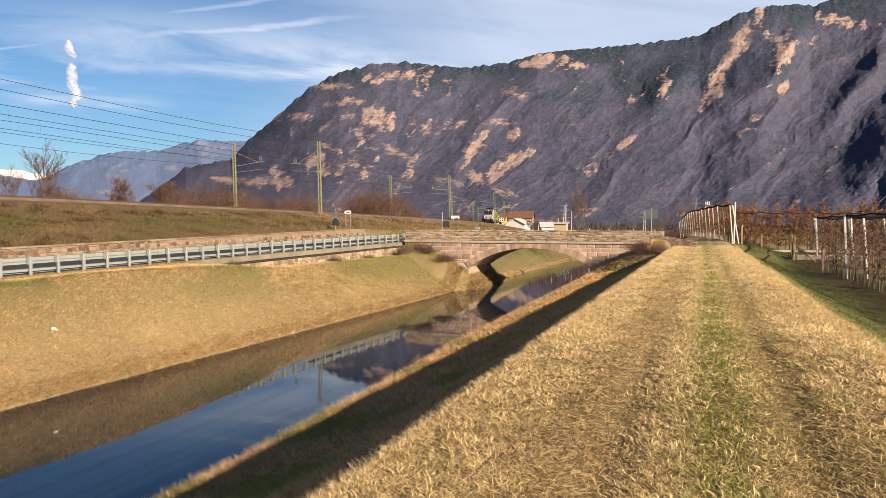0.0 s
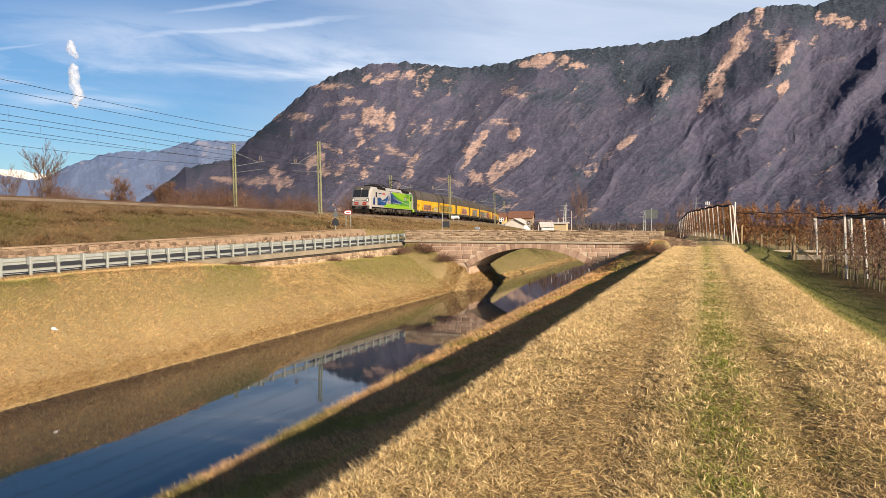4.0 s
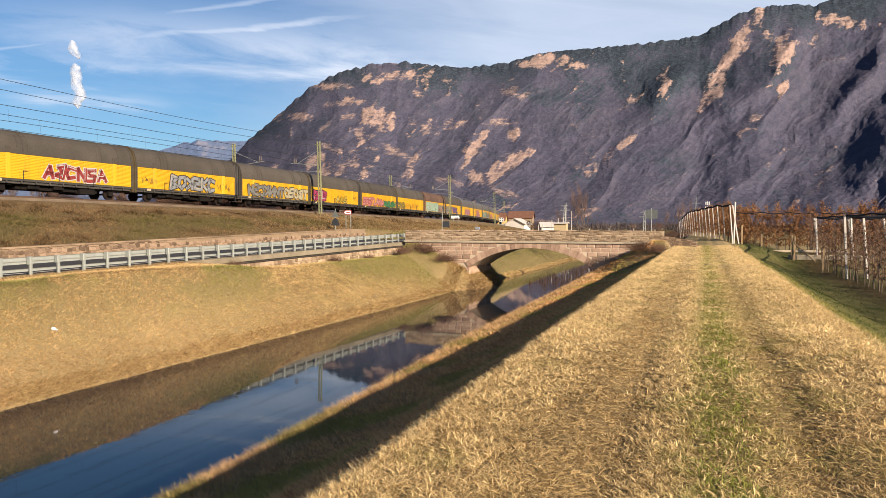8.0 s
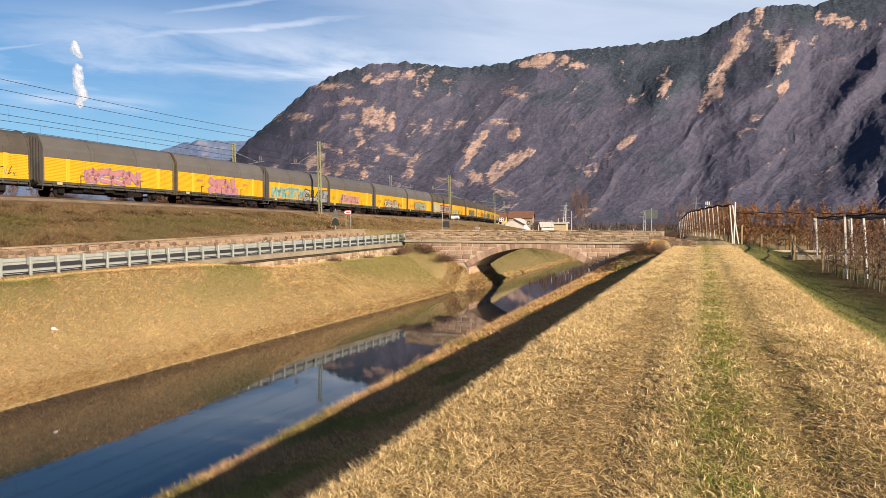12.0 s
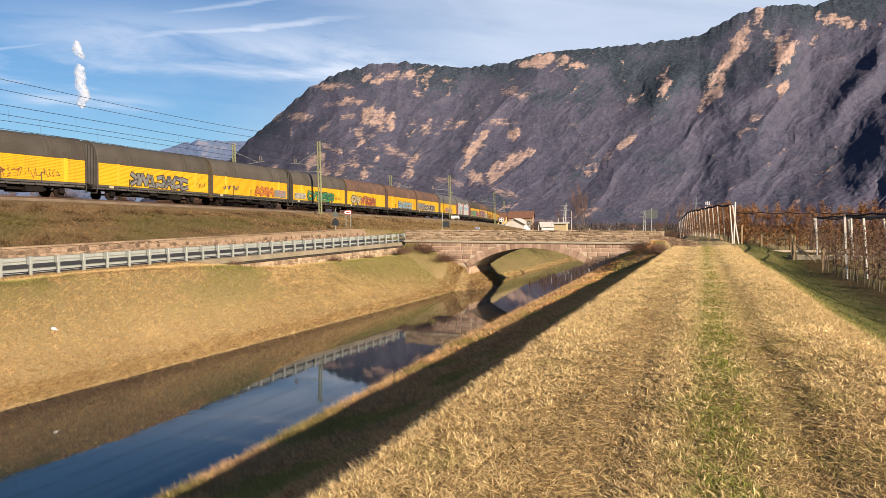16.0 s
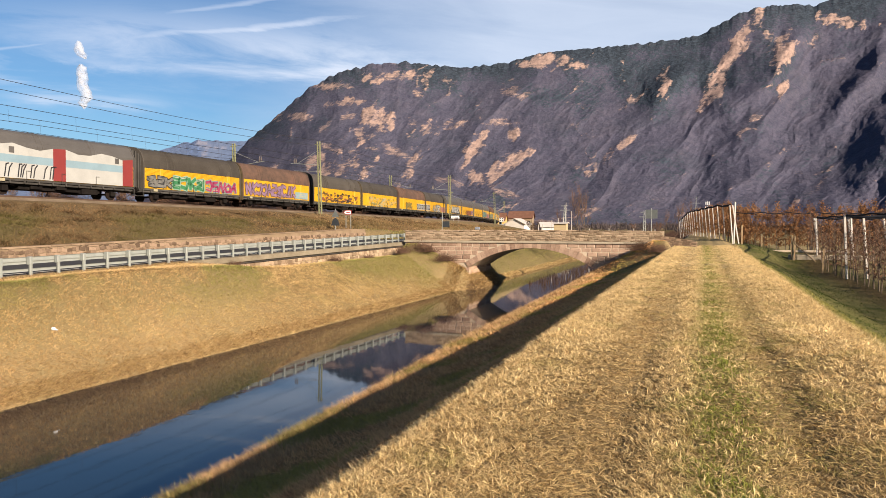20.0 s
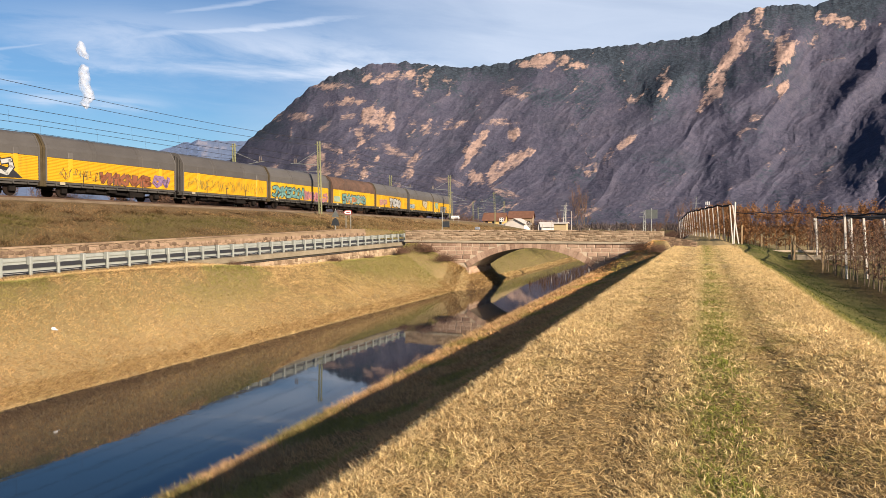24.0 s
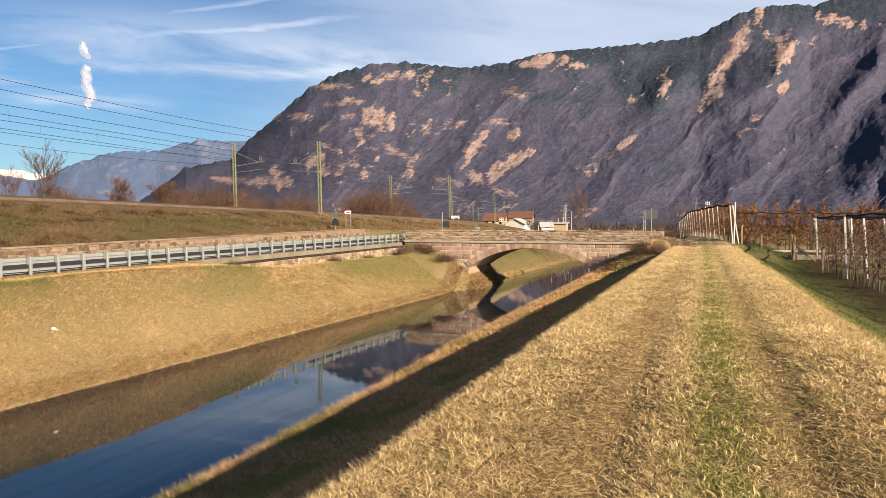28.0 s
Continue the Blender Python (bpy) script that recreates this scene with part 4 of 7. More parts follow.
def make_loco():
    w = empty("locomotive")
    L = 9.05
    # body shell lofted from cab front to rear: (y, half width, sill, roof edge, roof)
    rows = [(-L - 0.05, 1.05, 1.15, 1.95, 2.05), (-L, 1.28, 1.1, 2.1, 2.2), (-L + 0.32, 1.40, 1.08, 2.9, 3.3), (-L + 0.75, 1.46, 1.06, 3.45, 3.85), (-L + 1.3, 1.49, 1.06, 3.55, 4.0)]
    rows += [(-L + 2.6, 1.50, 1.06, 3.55, 4.0)] + [(-r[0] if i else L - 2.6, *r[1:]) for i, r in enumerate([(L - 2.6, 1.50, 1.06, 3.55, 4.0)] + [(r[0], *r[1:]) for r in rows[::-1]])]
    bm, rings = bmesh.new(), []
    for y, hw, z0, ze, zr in rows:
        ring = [(hw, z0), (hw, (z0 + ze) / 2), (hw * 0.985, ze), (hw * 0.86, ze + (zr - ze) * 0.75), (hw * 0.55, zr), (0, zr + 0.02)]
        ring = ring + [(-a, b) for a, b in ring[-2::-1]]
        rings.append([bm.verts.new((a, y, b)) for a, b in ring])
    for r0, r1 in zip(rings, rings[1:]):
        for i in range(len(r0) - 1):
            bm.faces.new((r0[i], r0[i + 1], r1[i + 1], r1[i]))
        bm.faces.new((r0[-1], r0[0], r1[0], r1[-1]))
    bm.faces.new(rings[0]), bm.faces.new(rings[-1][::-1])
    part("body", bm, CREAM_WHITE, w, "cream-white car body with rounded cabs")
    X = 1.503

    def livery(name, pts, mat, lift, label=""):
        bm = bmesh.new()
        a = [bm.verts.new((X + lift, y, z)) for y, z in pts]
        b = [bm.verts.new((X - 0.02, y, z)) for y, z in pts]
        bm.faces.new(a)
        for i in range(len(a)):
            j = (i + 1) % len(a)
            bm.faces.new((a[i], b[i], b[j], a[j]))
        bmesh.ops.triangulate(bm, faces=bm.faces[:])
        part(name, bm, mat, w, label)

    livery("livery_field", [(-4.0, 1.10), (7.9, 1.10), (7.9, 3.5), (-0.6, 3.5), (-2.2, 2.6)], GREEN, 0.002, "green painted field")
    livery("livery_field", [(-0.9, 3.5), (4.4, 3.5), (5.6, 2.9), (7.9, 2.3), (7.9, 3.5), (7.9, 2.6), (3.6, 2.4), (1.2, 2.9), (-0.4, 3.2)], LIME, 0.004, "lime painted hills")
    livery("livery_band", [(-4.2, 1.10), (7.9, 1.10), (7.9, 1.55), (-3.6, 1.65)], LIME, 0.005, "lime band along the sill")
    livery("livery_peak", [(-8.0, 1.35), (-4.0, 1.35), (-2.6, 1.72), (2.2, 1.85), (3.6, 1.95), (0.8, 2.6), (-1.5, 3.45), (-2.3, 3.0), (-3.6, 2.35), (-4.8, 2.15), (-5.6, 2.5), (-6.6, 2.2), (-7.3, 2.6), (-8.0, 2.2)], BLUE, 0.007, "blue mountain silhouettes")
    livery("livery_peak", [(-8.0, 1.35), (-5.0, 1.35), (-5.6, 1.7), (-6.4, 1.95), (-7.3, 2.35), (-8.0, 1.9)], DEEP_BLUE, 0.010, "deep blue peak")
    livery("livery_peak", [(-2.9, 1.75), (2.0, 1.90), (0.5, 2.35), (-1.1, 2.9), (-1.9, 2.5)], DEEP_BLUE, 0.010, "deep blue peak")
    livery("livery_line", [(-5.4, 1.98), (-2.4, 1.86), (-2.4, 1.92), (-5.4, 2.04)], CREAM_WHITE, 0.012)
    livery("livery_line", [(-0.6, 2.66), (1.6, 2.26), (4.5, 2.0), (7.2, 1.72), (7.2, 1.78), (4.5, 2.06), (1.6, 2.32), (-0.6, 2.72)], CREAM_WHITE, 0.012)
    livery("notice_panel", [(4.2, 2.35), (5.5, 2.35), (5.5, 2.95), (4.2, 2.95)], DARK_GREEN, 0.012, "dark green notice panel")
    for z in (2.78, 2.62, 2.46):
        livery("text_bar", [(4.3, z), (5.3, z), (5.3, z + 0.08), (4.3, z + 0.08)], CREAM_WHITE, 0.015)
    for y, l, z, m in ((-6.1, 1.2, 2.98, DEEP_BLUE), (-4.6, 1.0, 3.05, RED), (-4.6, 1.0, 2.88, RED)):
        livery("name_bar", [(y, z), (y + l, z), (y + l, z + 0.12), (y, z + 0.12)], m, 0.012)
    words(w, "20", 2.25, -3.0, 1.74, CREAM_WHITE, X + 0.02, "white anniversary number", 0.72)
    livery("number_tag", [(-3.25, 1.66), (-1.55, 1.66), (-1.55, 2.06), (-2.95, 2.06)], CREAM_WHITE, 0.024, "white tag under the number")
    words(w, "Years", 0.46, -2.85, 1.74, DEEP_BLUE, X + 0.028)
    words(w, "Quality on Rail", 0.50, -0.55, 1.68, CREAM_WHITE, X + 0.02, "white slogan lettering")
    for y in (-7.0, 7.0):
        d = part("cab_door", boxes((X - 0.01, X + 0.025, y - 0.38, y + 0.38, 1.2, 3.35), bevel=0.01), CREAM_WHITE if y < 0 else LIME, w)
        part("door_window", boxes((X + 0.02, X + 0.035, y - 0.25, y + 0.25, 2.45, 3.2), bevel=0.01), GLASS_DARK, d)
        for q in (-0.48, 0.48):
            part("grab_rail", rod(bmesh.new(), (X + 0.06, y + q, 1.3), (X + 0.06, y + q, 2.4), 0.018, n=6), GALV, d)
    # cab front: windscreen, lamps, stripes
    scr = bmesh.new()
    a = [(1.16, -L + 0.04, 2.40), (-1.16, -L + 0.04, 2.40), (-1.10, -L + 0.36, 3.40), (1.10, -L + 0.36, 3.40)]
    vs = [scr.verts.new(p) for p in a] + [scr.verts.new((p[0], p[1] - 0.08, p[2] + 0.02)) for p in a]
    for q in ((4, 5, 6, 7), (0, 1, 5, 4), (1, 2, 6, 5), (2, 3, 7, 6), (3, 0, 4, 7)):
        scr.faces.new([vs[i] for i in q])
    ws = part("windscreen", scr, GLASS_DARK, w, "dark windscreen")
    part("screen_divider", rod(bmesh.new(), (0, -L - 0.04, 2.40), (0, -L + 0.28, 3.40), 0.05, n=6), CHASSIS, ws)
    fr = bmesh.new()
    lo = [[fr.verts.new((q * hw, y, z - drop)) for q, drop in ((-1, 0.10), (-0.75, 0.0), (0.75, 0.0), (1, 0.10))] for hw, y, z in ((1.16, -L + 0.30, 3.40), (1.20, -L + 0.52, 3.72), (1.18, -L + 0.80, 3.99), (1.10, -L + 1.5, 4.07), (1.10, -L + 1.5, 3.8))]
    for r0, r1 in zip(lo, lo[1:]):
        for i in range(3):
            fr.faces.new((r0[i], r0[i + 1], r1[i + 1], r1[i]))
    part("front_roof", fr, CHASSIS, w, "dark grey cab roof")
    part("top_lamp", rod(bmesh.new(), (0, -L + 0.36, 3.58), (0, -L + 0.52, 3.60), 0.09, n=10), LAMP_GLASS, w)
    for x in (-1, 1):
        lamp = part("headlamp", boxes((x * 0.95, x * 1.26, -L - 0.10, -L + 0.02, 1.75, 2.2), bevel=0.03), GLASS_DARK, w)
        part("lamp_lens", boxes((x * 1.0, x * 1.2, -L - 0.12, -L - 0.09, 1.82, 2.1), bevel=0.02), LAMP_GLASS, lamp)
    part("front_stripe", boxes((-0.92, 0.92, -L - 0.09, -L + 0.02, 1.28, 1.50), bevel=0.02), RED, w, "red stripe across the nose")
    part("front_stripe", boxes((-1.0, 1.0, -L - 0.088, -L + 0.02, 1.58, 1.70), bevel=0.02), RED, w, "red stripe across the nose")
    part("front_stripe", boxes((-0.3, 0.3, -L - 0.10, -L + 0.01, 1.25, 1.9), bevel=0.02), CREAM_WHITE, w)
    part("front_stripe", boxes((-0.92, 0.92, -L - 0.085, -L + 0.02, 1.86, 1.91)), CHASSIS, w)
    for s in (-1, 1):
        y = s * (L + 0.02)
        part("buffer_beam", boxes((-1.3, 1.3, y - 0.15, y + 0.15, 0.75, 1.2), bevel=0.03), CHASSIS, w)
        for x in (-0.87, 0.87):
            bm = rod(bmesh.new(), (x, y, 1.02), (x, y + s * 0.4, 1.02), 0.11, n=10)
            part("buffer", box(bm, x - 0.28, x + 0.28, y + s * 0.36, y + s * 0.42, 0.86, 1.18), BLACK, w)
        part("coupling", rod(bmesh.new(), (0, y, 1.0), (0, y + s * 0.35, 0.95), 0.07, n=6), BLACK, w)
        part("snow_plough", boxes((-1.2, 1.2, y - 0.1, y + 0.1, 0.2, 0.7), bevel=0.03), BLACK, w)
        part("end_skirt", boxes((1.2, 1.5, y - s * 0.5, y - s * 0.05, 0.72, 1.2), bevel=0.03), CREAM_WHITE if s < 0 else LIME, w)
    for y in (-4.75, 4.75):
        bm = bmesh.new()
        box(bm, -1.15, 1.15, y - 2.3, y + 2.3, 0.55, 0.85, bevel=0.03)
        for q in (-1.5, 1.5):
            box(bm, 1.0, 1.2, y + q - 0.3, y + q + 0.3, 0.35, 0.95)
        rod(bm, (1.1, y - 0.5, 0.4), (1.1, y - 0.5, 1.1), 0.12)
        rod(bm, (1.1, y + 0.5, 0.4), (1.1, y + 0.5, 1.1), 0.12)
        part("bogie_frame", bm, GRIME, w)
        for q in (-1.5, 1.5):
            wheelset(w, y + q, 0.62)
        for z in (0.35, 0.7):
            part("cab_step", boxes((1.3, 1.46, math.copysign(7.0, y) - 0.28, math.copysign(7.0, y) + 0.28, z, z + 0.05)), BLACK, w)
    rng = random.Random(12)
    for k in range(17):
        y = -7.6 + k * 0.95 + rng.uniform(-0.15, 0.15)
        z0, l = rng.uniform(0.45, 0.7), rng.uniform(0.25, 0.7)
        part("equipment_box", boxes((1.0, rng.uniform(1.25, 1.40), y, y + l, z0, rng.uniform(0.9, 1.04)), bevel=0.03), rng.choice((GRIME, GRIME, CHASSIS)), w)
    for k in range(8):
        y = -7.4 + k * 2.1
        part("sand_pipe", rod(bmesh.new(), (1.28, y, 0.95), (1.2, y + 0.25, 0.18), 0.03, n=5), GRIME, w)
    strip_ = bmesh.new()
    for k in range(52):
        y = -4.1 + k * 0.235
        box(strip_, 1.44, 1.485, y, y + 0.13, 3.56, 3.62)
    tagged(part("roof_vent_strip", strip_, BLACK, w, "row of dark slots along the roof edge"), kind="stuff")
    part("transformer_box", boxes((-1.2, 1.2, -2.0, 2.0, 0.35, 1.05), (-1.3, 1.3, -1.2, 1.4, 0.5, 1.08), bevel=0.03), BLACK, w)
    # roof gear
    for y0, y1 in ((-6.3, -3.3), (3.6, 6.6)):
        part("roof_grille", boxes((-1.475, 1.475, y0, y1, 3.54, 4.0), bevel=0.10), BLACK, w, "dark roof grille")
    part("roof_hood", boxes((-1.25, 1.25, -3.8, 3.8, 3.85, 4.06), bevel=0.08), CREAM_WHITE, w)
    bm = bmesh.new()
    rng = random.Random(4)
    for k in range(22):
        y = -6.6 + k * 0.6
        rod(bm, (rng.uniform(-0.7, 0.7), y, 3.98), (rng.uniform(-0.7, 0.7), y + 0.1, rng.uniform(4.22, 4.42)), 0.075, n=6)
        if k % 2:
            box(bm, -0.5, 0.6, y, y + rng.uniform(0.15, 0.5), 4.05, rng.uniform(4.14, 4.3))
    for x in (-0.45, 0.3):
        rod(bm, (x, -6.6, 4.24), (x, 6.4, 4.24), 0.025, n=5)
    part("roof_insulators", bm, BLACK, w)

    def panto(y, up):
        bm = bmesh.new()
        box(bm, -0.6, 0.6, y - 1.0, y + 1.0, 4.16, 4.24)
        h = 1.25 if up else 0.14
        for x in (-0.35, 0.35):
            rod(bm, (x * 0.6, y + 0.9, 4.25), (x * 0.5, y - 0.75, 4.25 + h * 0.42), 0.045, n=6)
            rod(bm, (x * 0.5, y - 0.75, 4.25 + h * 0.42), (x * 1.4, y + 0.7, 4.25 + h), 0.03, n=6)
        for q in (0.5, 0.9):
            rod(bm, (-0.8, y + q, 4.27 + h), (0.8, y + q, 4.27 + h), 0.03, n=6)
            for x in (-1, 1):
                rod(bm, (x * 0.8, y + q, 4.27 + h), (x * 0.97, y + q, 4.12 + h), 0.025, n=5)
        part("pantograph", bm, BLACK, w, "raised pantograph" if up else "lowered pantograph")
    panto(-5.4, False), panto(-2.6, False), panto(2.2, True), panto(5.6, False)
    return tagged(w, "cream locomotive with blue peaks and green livery hauling the train", "locomotive")


def make_train():
    TRAIN.append((make_loco(), L_LOCO / 2 - 0.45))
    made, rng = {}, random.Random(11)
    for k in range(WAGONS):
        kind, *pieces = SPRAY[k].split()
        lead = k % 2 == 0
        if (kind, lead) not in made:
            made[kind, lead] = make_wagon(kind, lead)
            ob = made[kind, lead]
            plain[kind, lead] = ob.children_recursive[:]
        else:
            ob = bare_copy(made[kind, lead], plain[kind, lead])
        roof = {"g": "grey", "b": "weathered brown-grey", "r": "rusty"}[kind]
        fills = [q.split("-")[4] for q in pieces]
        tagged(ob, f"yellow car-carrier wagon, {roof} roof, {fills[0]} graffiti on its side", "railway wagon", "wagons of the train")
        for q in pieces:
            a, b, lo, hi, fill, line, style = q.split("-")
            spray_piece(ob, -HALF + float(a) * 2 * HALF, -HALF + float(b) * 2 * HALF, 1.17 + float(lo) * 1.70, 1.17 + float(hi) * 1.70, fill, line, style, rng)
        # bodies of a pair stand closer together
        TRAIN.append((ob, L_LOCO + PITCH * (k + 0.5) + (0.13 if lead else -0.13)))


plain = {}


def bare_copy(ob, keep):
    """A copy of the wagon without the first one's graffiti."""
    made = {ob: ob.copy()}
    scene.collection.objects.link(made[ob])
    for o in keep:
        made[o] = o.copy()
        scene.collection.objects.link(made[o])
        made[o].parent = made[o.parent]
        made[o].matrix_parent_inverse = o.matrix_parent_inverse
    return made[ob]


make_train()


# ---- stonework ----
def unit_stones(k, seed):
    """Rough-hewn blocks of unit size: back at y = 0, dressed face towards -y."""
    rng, out = random.Random(seed), []
    for _ in range(k):
        j = lambda a: a + rng.uniform(-0.05, 0.05)
        back = [(-0.5, 0, -0.5), (0.5, 0, -0.5), (0.5, 0, 0.5), (-0.5, 0, 0.5)]
        rim = [(j(-0.47), -0.7, j(-0.46)), (j(0.47), -0.7, j(-0.46)), (j(0.47), -0.7, j(0.46)), (j(-0.47), -0.7, j(0.46))]
        face = [(j(-0.36), rng.uniform(-1.1, -0.85), j(-0.33)), (j(0.36), rng.uniform(-1.1, -0.85), j(-0.33)), (j(0.36), rng.uniform(-1.1, -0.85), j(0.33)), (j(-0.36), rng.uniform(-1.1, -0.85), j(0.33))]
        f = [(8, 9, 10, 11)]
        for a in (0, 4):
            f += [(a + i, a + (i + 1) % 4, a + 4 + (i + 1) % 4, a + 4 + i) for i in range(4)]
        out.append(mesh_of("stone", back + rim + face, f, STONE))
    return out


STONES = unit_stones(6, 3)


BROWN_MORTAR = two_tone("brown_mortar", (0.12, 0.09, 0.06), (0.22, 0.17, 0.115), 1.0, 25, 0.9, bump=0.5, world=True)
WALL_MORTAR = two_tone("wall_mortar", (0.20, 0.145, 0.09), (0.34, 0.25, 0.165), 1.0, 25, 0.9, bump=0.5, world=True)
WALL_CAP = two_tone("wall_coping", (0.17, 0.12, 0.08), (0.36, 0.26, 0.17), 1.2, 15, 0.9, bump=0.6, world=True, vary=0.8)
BROWN_STONES = [me.copy() for me in STONES]
for me in BROWN_STONES:
    me.materials[0] = BROWN_STONE


WORN_STONE = two_tone("weathered_stone", (0.20, 0.14, 0.09), (0.50, 0.375, 0.255), 1.5, 18, 0.9, bump=0.6, world=True, vary=1.1)
WORN_STONES = [me.copy() for me in STONES]
for me in WORN_STONES:
    me.materials[0] = WORN_STONE
WORN_MORTAR = two_tone("weathered_mortar", (0.30, 0.23, 0.15), (0.48, 0.38, 0.26), 1.0, 25, 0.9, bump=0.5, world=True)


def stone(parent, m, w, d, h, rng, tilt=2.0, kinds=STONES):
    return put("stone", rng.choice(kinds), parent, m @ pose(0, 0, 0, 0, rng.uniform(-tilt, tilt), 0) @ Matrix.Diagonal((w, d, h, 1)))


def make_bridge():
    b = empty("stone_bridge")
    rng = random.Random(8)
    cx, half, z0, rise = -13.8, 5.5, -2.05, 1.77
    rad = (half * half + rise * rise) / (2 * rise)
    zc = z0 + rise - rad
    span = math.asin(half / rad)
    arc = [(cx + rad * math.sin(q), zc + rad * math.cos(q)) for q in np.linspace(span, -span, 25)]
    bm = bmesh.new()
    cells = [[(-25.3, -4.6), (cx - half, -4.6), (cx - half, 0.15), (-25.3, 0.15)], [(cx + half, -4.6), (-3.3, -4.6), (-3.3, 0.15), (cx + half, 0.15)]]
    cells += [[p, q, (q[0], 0.15), (p[0], 0.15)] for p, q in zip(arc, arc[1:])]
    for cell in cells:
        for y in (BRIDGE_Y0, BRIDGE_Y1):
            bm.faces.new([bm.verts.new((x, y, z)) for x, z in cell])
    shell = [(-25.3, -4.6), (-25.3, 0.15), (-3.3, 0.15), (-3.3, -4.6), (cx + half, -4.6)] + arc + [(cx - half, -4.6)]
    for p, q in zip(shell, shell[1:] + shell[:1]):
        bm.faces.new([bm.verts.new((x, y, z)) for (x, z), y in ((p, BRIDGE_Y0), (q, BRIDGE_Y0), (q, BRIDGE_Y1), (p, BRIDGE_Y1))])
    bmesh.ops.remove_doubles(bm, verts=bm.verts, dist=0.001)
    body = part("arch_body", bm, MORTAR, b, "pale mortar bed behind the stones")
    # ring of wedge stones
    n = 31
    for k in range(n):
        q0, q1 = -span + 2 * span * (k + 0.03) / n, -span + 2 * span * (k + 0.97) / n
        deep = rng.uniform(0.50, 0.62)
        front = BRIDGE_Y0 - rng.uniform(0.045, 0.075)
        ring = [(cx + r * math.sin(q), zc + r * math.cos(q)) for q, r in ((q0, rad - 0.005), (q1, rad - 0.005), (q1, rad + deep), (q0, rad + deep))]
        v = [(x, BRIDGE_Y0 + 0.02, z) for x, z in ring] + [(x, front, z) for x, z in ring]
        put("voussoir", mesh_of("voussoir", v, [(4, 5, 6, 7), (0, 1, 5, 4), (1, 2, 6, 5), (2, 3, 7, 6), (3, 0, 4, 7)], STONE), body)
    # coursed face
    z = -4.3
    while z < 0.08:
        h = rng.uniform(0.30, 0.44)
        h = min(h, 0.14 - z)
        x = -25.25
        while x < -3.4:
            w = min(rng.uniform(0.4, 1.0), -3.32 - x)
            mx, mz = x + w / 2, z + h / 2
            gone = math.hypot(mx - cx, mz - zc) < rad + 0.60 if mz > z0 - 0.1 else abs(mx - cx) < half + 0.1
            if not gone and w > 0.15:
                stone(body, Matrix.Translation((mx, BRIDGE_Y0 + 0.01, mz)), w - 0.035, rng.uniform(0.03, 0.055), h - 0.03, rng)
            x += w
        z += h
    # inner faces of the abutments
    for x, turn in ((cx - half, 90), (cx + half, -90)):
        z = -4.2
        while z < z0 - 0.1:
            h = rng.uniform(0.32, 0.44)
            y = BRIDGE_Y0
            while y < BRIDGE_Y1 - 0.3:
                w = min(rng.uniform(0.5, 1.0), BRIDGE_Y1 - y)
                stone(body, Matrix.Translation((x, y + w / 2, z + h / 2)) @ pose(0, 0, 0, 0, 0, turn), w - 0.03, 0.05, h - 0.03, rng)
                y += w
            z += h
    part("cornice", boxes((-25.4, -3.2, 58.56, 58.95, 0.12, 0.30), bevel=0.02), CONCRETE, b, "pale stone string course")
    for y, face in ((58.62, -1), (65.1, 1)):
        p = part("parapet", boxes((-25.3, -3.3, y, y + 0.42, 0.305, 1.12)), WORN_MORTAR, b, "weathered rubble stone parapet")
        if face > 0:
            continue
        z = 0.32
        while z < 1.10:
            h = rng.uniform(0.10, 0.19)
            x = -25.25
            while x < -3.35:
                w = rng.uniform(0.2, 0.62)
                stone(p, Matrix.Translation((x + w / 2, y + 0.01, z + h / 2 + rng.uniform(-0.03, 0.03))), w - 0.03, rng.uniform(0.02, 0.08), h * rng.uniform(0.7, 1.1) - 0.02, rng, 6, WORN_STONES)
                x += w
            z += h
        x = -25.4
        while x < -3.3:
            w = rng.uniform(0.3, 0.8)
            top = rng.uniform(0.03, 0.11) + 0.05 * math.sin((x + 25) / 17 * math.pi)
            part("coping_stone", boxes((x + 0.01, x + w - 0.01, y - 0.06, y + 0.48, 1.125, 1.125 + top), bevel=0.03), WORN_STONE, p)
            x += w
    tagged(b, "single-arch bridge of pink porphyry stone over the canal", "bridge")
    # deck
    part("road", boxes((-25.0, -2.0, 59.05, 65.08, 0.1, 0.16)), ASPHALT, None)


make_bridge()
tagged(bpy.data.objects["road.001"], "asphalt carriageway over the bridge", "road", kind="structure")


